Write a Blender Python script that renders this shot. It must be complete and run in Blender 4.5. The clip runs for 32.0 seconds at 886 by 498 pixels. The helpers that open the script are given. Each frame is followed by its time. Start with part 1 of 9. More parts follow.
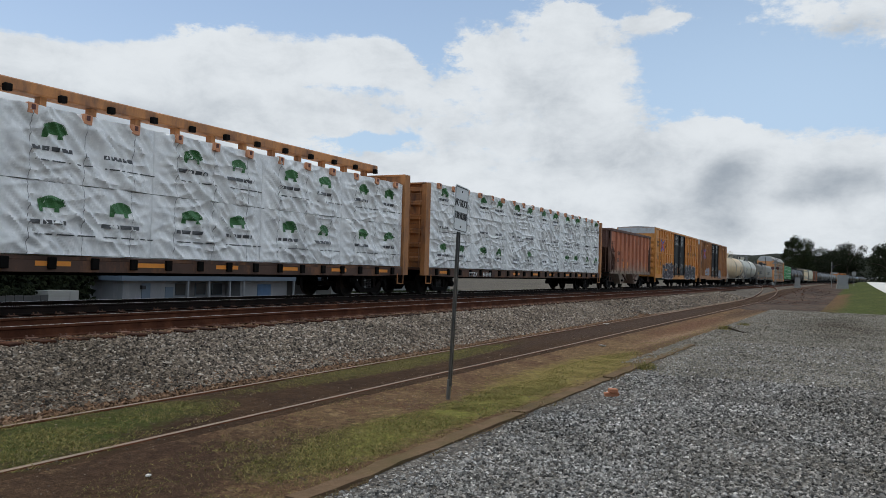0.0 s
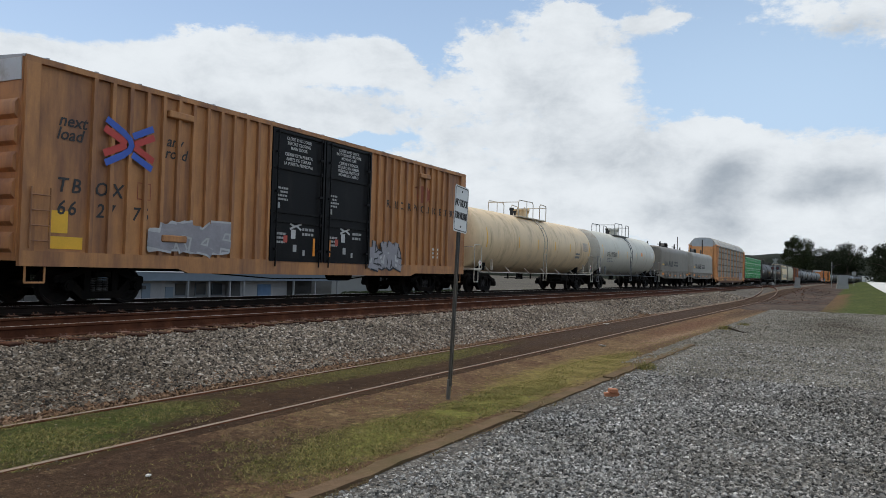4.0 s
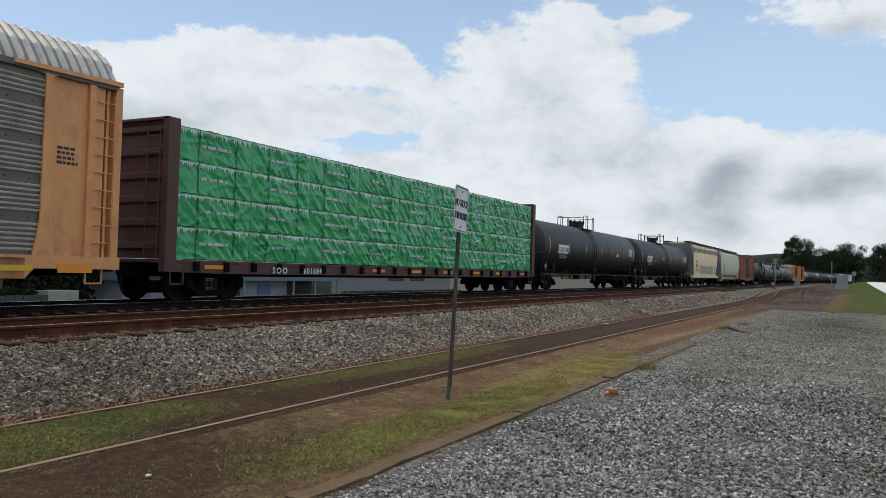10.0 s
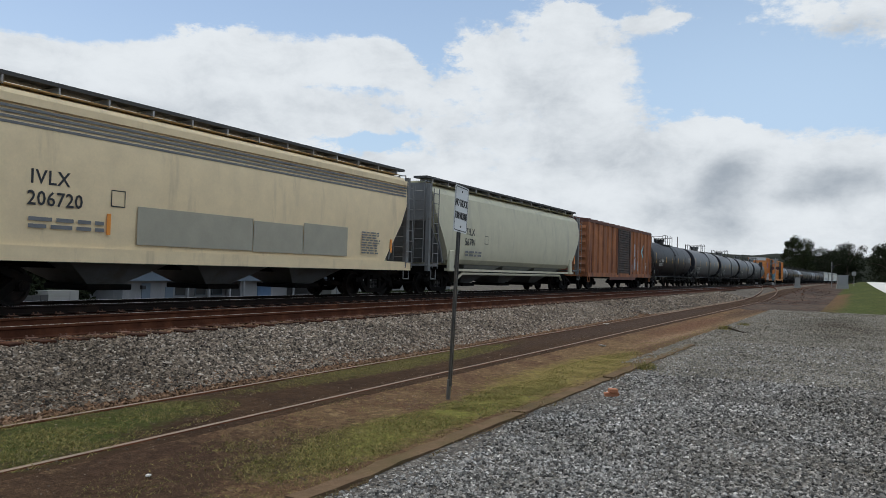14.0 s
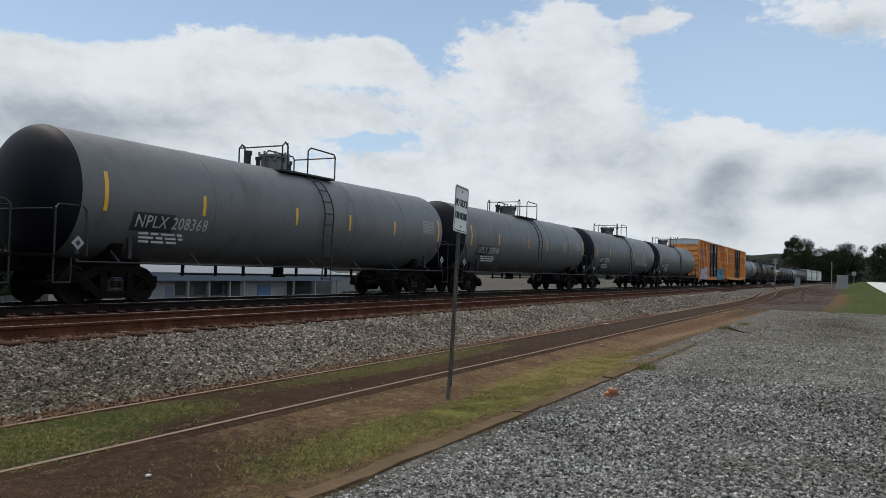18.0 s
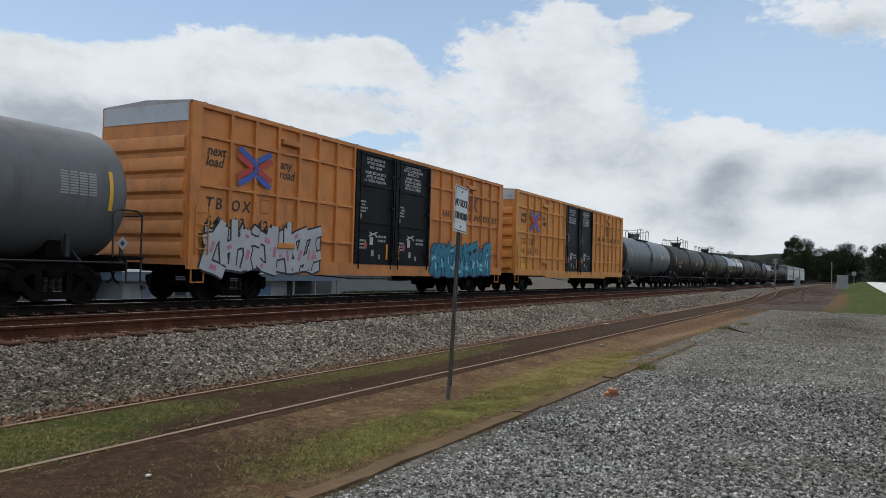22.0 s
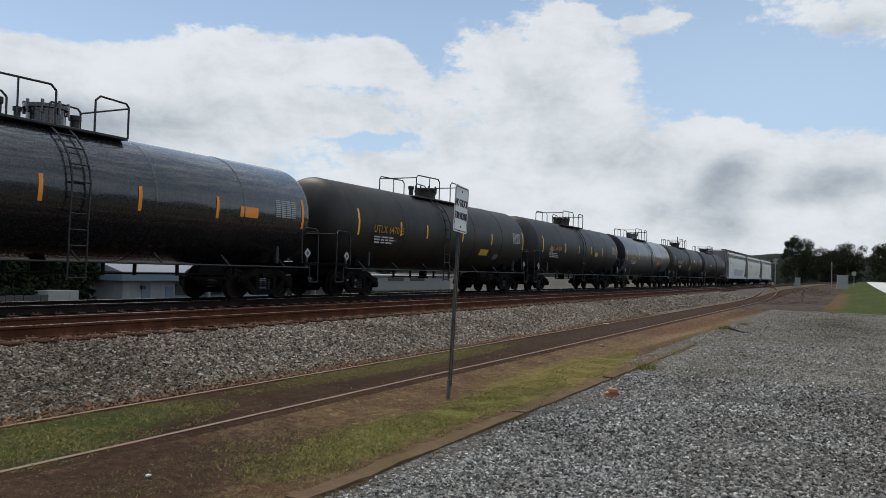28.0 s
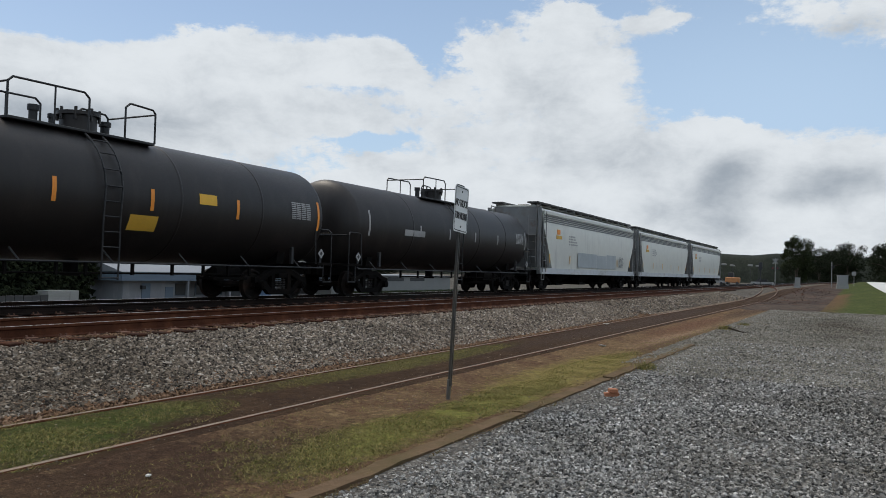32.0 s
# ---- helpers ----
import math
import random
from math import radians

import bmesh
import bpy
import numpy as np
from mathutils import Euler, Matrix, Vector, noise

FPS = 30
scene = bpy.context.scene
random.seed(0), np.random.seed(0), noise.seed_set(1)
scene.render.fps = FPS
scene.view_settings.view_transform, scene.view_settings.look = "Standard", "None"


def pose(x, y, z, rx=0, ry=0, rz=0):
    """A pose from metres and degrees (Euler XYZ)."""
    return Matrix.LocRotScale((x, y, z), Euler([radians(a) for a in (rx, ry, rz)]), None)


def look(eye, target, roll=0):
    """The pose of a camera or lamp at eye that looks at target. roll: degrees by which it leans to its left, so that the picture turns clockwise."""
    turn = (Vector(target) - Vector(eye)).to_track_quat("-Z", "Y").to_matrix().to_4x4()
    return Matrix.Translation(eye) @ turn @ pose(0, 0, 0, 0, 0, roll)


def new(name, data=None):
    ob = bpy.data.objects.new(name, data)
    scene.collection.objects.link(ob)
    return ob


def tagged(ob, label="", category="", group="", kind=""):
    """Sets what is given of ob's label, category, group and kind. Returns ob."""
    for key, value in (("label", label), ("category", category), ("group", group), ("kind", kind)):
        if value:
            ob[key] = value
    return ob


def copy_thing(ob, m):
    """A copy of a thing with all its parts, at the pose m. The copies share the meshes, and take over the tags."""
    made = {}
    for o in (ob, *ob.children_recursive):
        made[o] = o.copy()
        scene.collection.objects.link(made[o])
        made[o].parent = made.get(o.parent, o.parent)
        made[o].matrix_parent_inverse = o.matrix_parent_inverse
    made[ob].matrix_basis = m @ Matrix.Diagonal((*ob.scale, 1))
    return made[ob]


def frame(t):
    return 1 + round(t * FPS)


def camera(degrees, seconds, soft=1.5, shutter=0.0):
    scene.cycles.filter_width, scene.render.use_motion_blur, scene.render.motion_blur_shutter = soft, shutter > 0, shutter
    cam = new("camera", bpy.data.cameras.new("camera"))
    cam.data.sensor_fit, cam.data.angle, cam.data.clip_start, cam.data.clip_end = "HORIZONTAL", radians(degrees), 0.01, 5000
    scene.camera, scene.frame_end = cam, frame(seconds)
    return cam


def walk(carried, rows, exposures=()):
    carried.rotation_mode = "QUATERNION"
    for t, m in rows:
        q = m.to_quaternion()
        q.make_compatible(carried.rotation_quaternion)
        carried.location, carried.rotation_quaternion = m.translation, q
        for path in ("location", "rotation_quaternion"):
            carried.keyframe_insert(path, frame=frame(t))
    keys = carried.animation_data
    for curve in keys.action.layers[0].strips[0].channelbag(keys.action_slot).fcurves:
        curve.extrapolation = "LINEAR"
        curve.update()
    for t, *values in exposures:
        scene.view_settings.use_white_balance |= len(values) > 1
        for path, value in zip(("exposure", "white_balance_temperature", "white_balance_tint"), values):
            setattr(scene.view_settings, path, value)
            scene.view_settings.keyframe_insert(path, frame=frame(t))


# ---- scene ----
EYE_Z = 1.647
HEADING, PITCH, ROLL = 27.55, 1.53, 1.61
cam = camera(58.86, 32.0, soft=0.6)
EYE = Vector((0, 0, EYE_Z))
AIM = Vector((math.cos(radians(HEADING)) * math.cos(radians(PITCH)), math.sin(radians(HEADING)) * math.cos(radians(PITCH)), math.sin(radians(PITCH))))
walk(cam, [(0.0, look(EYE, EYE + AIM, ROLL)), (32.0, look(EYE, EYE + AIM, ROLL))],
     exposures=[(0.0, -0.05), (1.5, 0.0), (3.0, 0.08), (5.5, -0.04), (7.0, -0.08), (9.0, 0.09), (10.5, 0.02), (12.0, -0.06), (14.0, 0.0), (18.0, -0.05), (20.0, -0.02), (22.5, 0.0), (24.0, 0.08), (25.5, -0.04), (28.0, -0.04), (30.0, -0.06), (32.0, -0.06)])

# The plan: x runs along the tracks, y across them, z up; z 0 is the top of the sunken siding rails.
GAUGE = 1.435
RAIL_Z = 0.676          # railhead of the two main tracks
MAIN_Y = 10.57 + GAUGE / 2      # the free main track
TRAIN_Y = MAIN_Y + 4.42         # the main track with the train
SIDING_Y = 5.80 + GAUGE / 2
KERB_Y = 3.46
TOWN_Z = -2.4
BEND_X, BEND = 200.0, 1.7e-4    # where the main line begins to bend, and how fast


def bend_y(x):
    """How far the main line has swung towards the lot at x."""
    return -BEND * max(0.0, x - BEND_X) ** 2


def bend_turn(x):
    """Its heading there, in degrees."""
    return math.degrees(math.atan(-2 * BEND * max(0.0, x - BEND_X)))


# ---- light ----
def make_world():
    world = bpy.data.worlds.new("sky")
    scene.world = world
    world.use_nodes = True
    nt = world.node_tree
    nt.nodes.clear()
    N, L = nt.nodes.new, nt.links.new

    def math_node(op, a, b=None, clamp=False):
        n = N("ShaderNodeMath")
        n.operation, n.use_clamp = op, clamp
        for i, v in enumerate((a, b)):
            if v is None:
                continue
            if isinstance(v, (int, float)):
                n.inputs[i].default_value = v
            else:
                L(v, n.inputs[i])
        return n.outputs[0]

    sky = N("ShaderNodeTexSky")
    sky.sky_type, sky.sun_disc = "NISHITA", False
    sky.sun_elevation, sky.sun_rotation = radians(SUN_ELEV), radians(90 - SUN_AZ)
    sky.air_density, sky.dust_density, sky.ozone_density = 1.0, 0.8, 1.0
    co = N("ShaderNodeTexCoord").outputs["Generated"]
    sep = N("ShaderNodeSeparateXYZ")
    L(co, sep.inputs[0])
    az = math_node("MULTIPLY", math_node("ARCTAN2", sep.outputs[1], sep.outputs[0]), 57.2958)
    el = math_node("MULTIPLY", math_node("ARCSINE", sep.outputs[2]), 57.2958)

    # warped coordinates: ragged cloud edges
    comb = N("ShaderNodeCombineXYZ")
    L(az, comb.inputs[0])
    L(math_node("MULTIPLY", el, 1.6), comb.inputs[1])

    def fbm(scale, detail, rough, warp, w=0.0, stretch=(1, 1, 1), turn=0):
        n = N("ShaderNodeTexNoise")
        n.noise_dimensions = "3D"
        mp = N("ShaderNodeMapping")
        mp.inputs["Location"].default_value = (w, w * 0.7, w * 0.3)
        mp.inputs["Rotation"].default_value, mp.inputs["Scale"].default_value = (0, 0, radians(turn)), stretch
        L(comb.outputs[0], mp.inputs[0])
        L(mp.outputs[0], n.inputs["Vector"])
        n.inputs["Scale"].default_value, n.inputs["Detail"].default_value = scale, detail
        n.inputs["Roughness"].default_value, n.inputs["Distortion"].default_value = rough, warp
        return n.outputs["Fac"]

    big = fbm(0.055, 3, 0.5, 0.3, 3.1)
    fine = fbm(0.22, 11, 0.60, 0.12, 9.7)
    wisp = fbm(0.7, 8, 0.66, 0.1, 5.3)
    # long streaks, drawn out by the wind
    streak = fbm(1.0, 9, 0.62, 0.5, 14.2, (0.075, 0.34, 1.0), 7)

    def blob(a, e, ra, re, amount):
        da = math_node("DIVIDE", math_node("SUBTRACT", az, a), ra)
        de = math_node("DIVIDE", math_node("SUBTRACT", el, e), re)
        d2 = math_node("ADD", math_node("MULTIPLY", da, da), math_node("MULTIPLY", de, de))
        return math_node("MULTIPLY", math_node("POWER", 2.718, math_node("MULTIPLY", d2, -1.0)), amount)

    field = math_node("SUBTRACT", math_node("MULTIPLY", math_node("SUBTRACT", big, 0.5), 0.5), -0.08)
    field = math_node("ADD", field, blob(*OPEN_SKY))
    for b in BANKS_WEST + BANKS_MIDDLE + BANKS_EAST + GAPS:
        field = math_node("ADD", field, blob(*b))
    for tex, weight in ((fine, 1.25), (streak, 0.75), (wisp, 1.0)):
        field = math_node("ADD", field, math_node("MULTIPLY", math_node("SUBTRACT", tex, 0.5), weight))
    # most of the cloud fades out softly, some heads are crisp
    sharp = 0.0
    for b in CRISP:
        sharp = math_node("ADD", sharp, blob(*b))
    width = math_node("SUBTRACT", 0.42, math_node("MULTIPLY", sharp, 0.31, True))
    ramp = N("ShaderNodeMapRange")
    ramp.interpolation_type = "SMOOTHSTEP"
    L(math_node("DIVIDE", math_node("ADD", field, 0.06), width), ramp.inputs["Value"])
    cover = ramp.outputs[0]
    # grey bellies of the thick cloud
    belly = N("ShaderNodeMapRange")
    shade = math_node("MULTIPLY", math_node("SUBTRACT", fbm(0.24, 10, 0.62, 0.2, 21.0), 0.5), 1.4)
    for b in BELLIES:
        shade = math_node("ADD", shade, blob(*b))
    belly.interpolation_type = "SMOOTHSTEP"
    L(shade, belly.inputs["Value"])
    belly.inputs["From Min"].default_value, belly.inputs["From Max"].default_value = -0.25, 1.15
    white = N("ShaderNodeMix")
    white.data_type = "RGBA"
    white.inputs["A"].default_value, white.inputs["B"].default_value = (0.78, 0.825, 0.865, 1), (0.33, 0.38, 0.44, 1)
    L(belly.outputs[0], white.inputs["Factor"])
    scale_sky = N("ShaderNodeVectorMath")
    scale_sky.operation = "SCALE"
    L(sky.outputs[0], scale_sky.inputs[0])
    scale_sky.inputs["Scale"].default_value = SKY_STRENGTH
    haze = N("ShaderNodeMapRange")
    L(el, haze.inputs["Value"])
    haze.inputs["From Min"].default_value, haze.inputs["From Max"].default_value = 0.0, 24.0
    haze.inputs["To Min"].default_value, haze.inputs["To Max"].default_value = 0.75, 0.22
    veil = N("ShaderNodeMix")
    veil.data_type = "RGBA"
    L(math_node("ADD", math_node("SUBTRACT", haze.outputs[0], blob(*CLEAR_AIR)), blob(*THIN_VEIL), True), veil.inputs["Factor"])
    L(scale_sky.outputs[0], veil.inputs["A"])
    veil.inputs["B"].default_value = (0.52, 0.69, 0.90, 1)
    # cloud facing the sun, on the far side of the sky from it, is lit full in front; thin cloud overhead lets the sun through
    away = math_node("MULTIPLY", math_node("ADD", math_node("MULTIPLY", sep.outputs[0], -math.cos(radians(SUN_AZ))), math_node("MULTIPLY", sep.outputs[1], -math.sin(radians(SUN_AZ)))), 1.0)
    gain = N("ShaderNodeCombineXYZ")
    for i, tint in enumerate((1.0, 0.98, 0.93)):
        front = math_node("MULTIPLY", math_node("MAXIMUM", away, 0.0), FRONT_LIT * tint)
        high = math_node("MULTIPLY", math_node("MAXIMUM", math_node("SUBTRACT", sep.outputs[2], 0.38), 0.0), HIGH_LIT * tint)
        L(math_node("ADD", 1.0, math_node("ADD", front, high)), gain.inputs[i])
    lit = N("ShaderNodeVectorMath")
    lit.operation = "MULTIPLY"
    L(white.outputs["Result"], lit.inputs[0])
    L(gain.outputs[0], lit.inputs[1])
    full = N("ShaderNodeMix")
    full.data_type = "RGBA"
    L(cover, full.inputs["Factor"])
    L(veil.outputs["Result"], full.inputs["A"])
    L(lit.outputs[0], full.inputs["B"])
    bg = N("ShaderNodeBackground")
    L(full.outputs["Result"], bg.inputs["Color"])
    bg.inputs["Strength"].default_value = 1.0
    L(bg.outputs[0], N("ShaderNodeOutputWorld").inputs["Surface"])


SUN_ELEV, SUN_AZ = 58.0, 75.0       # degrees above the ground, and from the line of the tracks towards the town
SKY_STRENGTH = 0.115
FRONT_LIT = 0.8
HIGH_LIT = 3.0
# azimuth, elevation, half-widths (degrees) and weight of each bank of cloud and each gap in it
BANKS_WEST = [(55.5, 11.1, 8.1, 2.8, 0.75), (46.1, 15.0, 4.5, 2.2, 0.75), (43.4, 13.2, 9.3, 2.4, 0.60), (35.5, 14.6, 4.9, 1.7, 0.60), (31.4, 14.0, 2.4, 1.1, 0.40), (48.9, 10.0, 12.2, 2.4, 0.50), (37.0, 11.0, 4.9, 1.3, 0.30), (34.8, 5.8, 4.9, 2.2, 0.45), (52.2, 5.6, 12.2, 3.2, 0.50)]
BANKS_MIDDLE = [(28.8, 11.7, 3.2, 2.2, 0.35), (29.5, 6.0, 5.7, 2.4, 0.25), (18.7, 17.8, 1.6, 1.2, 0.70), (19.0, 15.4, 3.6, 2.2, 0.55), (24.0, 15.0, 3.2, 2.2, 0.60), (21.8, 11.9, 5.7, 2.8, 0.55), (16.5, 11.9, 3.6, 3.6, 0.40), (13.1, 17.4, 1.8, 0.4, 0.45), (11.4, 17.8, 1.2, 0.3, 0.40), (25.1, 9.8, 2.4, 0.5, 0.30)]
BANKS_EAST = [(0.8, 17.0, 4.5, 2.0, 0.55), (8.4, 9.5, 2.6, 1.0, 0.70), (5.8, 7.4, 4.5, 2.0, 0.55), (0.3, 7.1, 4.5, 2.1, 0.75), (11.0, 6.3, 8.1, 2.4, 0.40), (14.9, 7.5, 5.7, 2.8, 0.35), (3.6, 2.8, 12.2, 2.8, 0.60), (22.9, 6.2, 8.1, 3.2, 0.45), (31.0, 2.3, 16.2, 2.4, 0.50)]
CLEAR_AIR = (60, 18, 26, 9, 0.24)      # where the blue is deepest
THIN_VEIL = (4, 12, 16, 9, 0.30)        # and where a thin veil pales it
OPEN_SKY = (28, 9, 46, 24, -0.11)
GAPS = [(33.3, 9.2, 2.4, 0.8, -0.50), (35.5, 12.9, 4.5, 0.4, -0.35), (54.7, 16.0, 10.5, 1.5, -1.25), (37.3, 18.0, 6.9, 1.2, -0.95), (29.3, 16.4, 1.5, 2.2, -0.60), (4.9, 13.9, 6.9, 3.2, -0.62), (9.6, 15.3, 2.4, 2.4, -0.12), (-0.6, 12.0, 3.6, 2.2, -0.55)]
# grey bellies, and where the edges of the cloud are crisp
BELLIES = [(56.0, 8.0, 9.7, 2.0, 0.40), (7.3, 7.4, 2.0, 1.4, 0.70), (8.5, 5.7, 2.0, 1.6, 0.60), (7.9, 3.6, 2.0, 1.4, 0.50), (0.7, 6.6, 3.0, 1.1, 0.75), (3.3, 5.5, 2.4, 0.9, 0.60), (12.3, 4.5, 2.4, 1.1, 0.45), (21.0, 12.5, 3.4, 1.8, 0.35), (16.9, 8.7, 4.5, 2.0, 0.40), (53.4, 9.1, 8.1, 1.5, 0.50), (37.0, 11.4, 6.1, 1.1, 0.25), (0.5, 16.1, 3.2, 0.9, 0.45), (46.0, 10.7, 4.9, 1.1, 0.25), (31.1, 3.1, 8.1, 1.2, 0.20)]
CRISP = [(8.4, 10.1, 3.6, 1.0, 1.00), (18.7, 18.1, 2.4, 1.4, 0.90), (31.4, 14.8, 4.0, 2.0, 0.80), (46.2, 16.6, 4.9, 1.5, 0.50), (34.1, 9.2, 4.0, 1.4, 0.80), (25.2, 15.8, 2.4, 1.8, 0.60), (12.3, 17.6, 2.4, 0.6, 0.80)]
make_world()

sun = new("sun", bpy.data.lights.new("sun", "SUN"))
sun.data.energy, sun.data.angle, sun.data.color = 2.1, radians(11), (1.0, 0.90, 0.76)
az = radians(SUN_AZ)
sun_at = Vector((math.cos(az) * math.cos(radians(SUN_ELEV)), math.sin(az) * math.cos(radians(SUN_ELEV)), math.sin(radians(SUN_ELEV)))) * 200
sun.matrix_world = look(sun_at, Vector((0, 0, 0)))


# ---- materials ----
def mat(name, base, rough=0.6, metal=0.0, var=0.18, scale=2.0, stain=None, amount=0.35, streak=1.0, bump=0.15, bscale=30.0, spec=0.5, fine=0.5, stain_scale=1.0, coat=0.0):
    """A painted or raw surface: base colour with two scales of change, a stain of another colour, and fine relief. streak stretches the stain upright."""
    m = bpy.data.materials.new(name)
    m.use_nodes = True
    nt = m.node_tree
    N, L = nt.nodes.new, nt.links.new
    bsdf = nt.nodes["Principled BSDF"]
    co = N("ShaderNodeTexCoord")
    info = N("ShaderNodeObjectInfo")
    off = N("ShaderNodeVectorMath")
    off.operation = "MULTIPLY_ADD"
    comb = N("ShaderNodeCombineXYZ")
    for i in range(3):
        L(info.outputs["Random"], comb.inputs[i])
    L(comb.outputs[0], off.inputs[0])
    off.inputs[1].default_value = (61.0, 37.0, 23.0)
    L(co.outputs["Object"], off.inputs[2])

    def tex(sc, detail, stretch=(1, 1, 1), rough_=0.6):
        mp = N("ShaderNodeMapping")
        mp.inputs["Scale"].default_value = stretch
        L(off.outputs[0], mp.inputs[0])
        n = N("ShaderNodeTexNoise")
        L(mp.outputs[0], n.inputs["Vector"])
        n.inputs["Scale"].default_value, n.inputs["Detail"].default_value, n.inputs["Roughness"].default_value = sc, detail, rough_
        return n.outputs["Fac"]

    def mix(fac, a, b):
        n = N("ShaderNodeMix")
        n.data_type = "RGBA"
        L(fac, n.inputs["Factor"])
        for key, v in (("A", a), ("B", b)):
            if isinstance(v, tuple):
                n.inputs[key].default_value = (*v[:3], 1)
            else:
                L(v, n.inputs[key])
        return n.outputs["Result"]

    def ramp(fac, lo, hi):
        n = N("ShaderNodeMapRange")
        L(fac, n.inputs["Value"])
        n.inputs["From Min"].default_value, n.inputs["From Max"].default_value = lo, hi
        return n.outputs[0]

    lo = tuple(max(0.0, c * (1 - var)) for c in base)
    hi = tuple(min(1.0, c * (1 + var)) for c in base)
    col = mix(ramp(tex(scale, 5), 0.3, 0.7), lo, hi)
    small = tex(scale * 11, 4)
    col2 = mix(ramp(small, 0.35, 0.75), tuple(c * (1 - 0.5 * var * fine * 2) for c in base), hi)
    half = N("ShaderNodeMix")
    half.data_type, half.inputs["Factor"].default_value = "RGBA", 0.4
    L(col, half.inputs["A"])
    L(col2, half.inputs["B"])
    out = half.outputs["Result"]
    if stain:
        s = tex(1.6 * stain_scale, 7, (1, 1, 1 / streak), 0.68)
        mask = ramp(s, 0.62 - 0.34 * amount, 0.80 - 0.25 * amount)
        out = mix(mask, out, stain)
    L(out, bsdf.inputs["Base Color"])
    r = ramp(small, 0.2, 0.8)
    rr = N("ShaderNodeMapRange")
    L(r, rr.inputs["Value"])
    rr.inputs["To Min"].default_value, rr.inputs["To Max"].default_value = max(0.04, rough - 0.09), min(1.0, rough + 0.09)
    L(rr.outputs[0], bsdf.inputs["Roughness"])
    bsdf.inputs["Metallic"].default_value = metal
    bsdf.inputs["Specular IOR Level"].default_value = spec
    bsdf.inputs["Coat Weight"].default_value = coat
    if bump:
        b = N("ShaderNodeBump")
        b.inputs["Strength"].default_value, b.inputs["Distance"].default_value = bump, 0.02
        L(tex(bscale, 4), b.inputs["Height"])
        L(b.outputs[0], bsdf.inputs["Normal"])
    return m


def dusted(m, colour, z0, z1):
    """Pale dust thrown up on the foot of a side, thinning out upwards from z0 to z1 with a ragged edge."""
    nt = m.node_tree
    N, L = nt.nodes.new, nt.links.new
    bsdf = nt.nodes["Principled BSDF"]
    co = N("ShaderNodeTexCoord")
    sep = N("ShaderNodeSeparateXYZ")
    L(co.outputs["Object"], sep.inputs[0])
    n = N("ShaderNodeTexNoise")
    L(co.outputs["Object"], n.inputs["Vector"])
    n.inputs["Scale"].default_value, n.inputs["Detail"].default_value, n.inputs["Roughness"].default_value = 2.2, 8, 0.7
    add = N("ShaderNodeMath")
    add.operation = "MULTIPLY_ADD"
    L(n.outputs["Fac"], add.inputs[0])
    add.inputs[1].default_value = -2.2
    L(sep.outputs[2], add.inputs[2])
    fade = N("ShaderNodeMapRange")
    L(add.outputs[0], fade.inputs["Value"])
    for key, v in (("From Min", z0 - 1.1), ("From Max", z1 - 1.1), ("To Min", 0.85), ("To Max", 0.0)):
        fade.inputs[key].default_value = v
    mx = N("ShaderNodeMix")
    mx.data_type = "RGBA"
    L(fade.outputs[0], mx.inputs["Factor"])
    L(bsdf.inputs["Base Color"].links[0].from_socket, mx.inputs["A"])
    mx.inputs["B"].default_value = (*colour, 1)
    L(mx.outputs["Result"], bsdf.inputs["Base Color"])
    return m


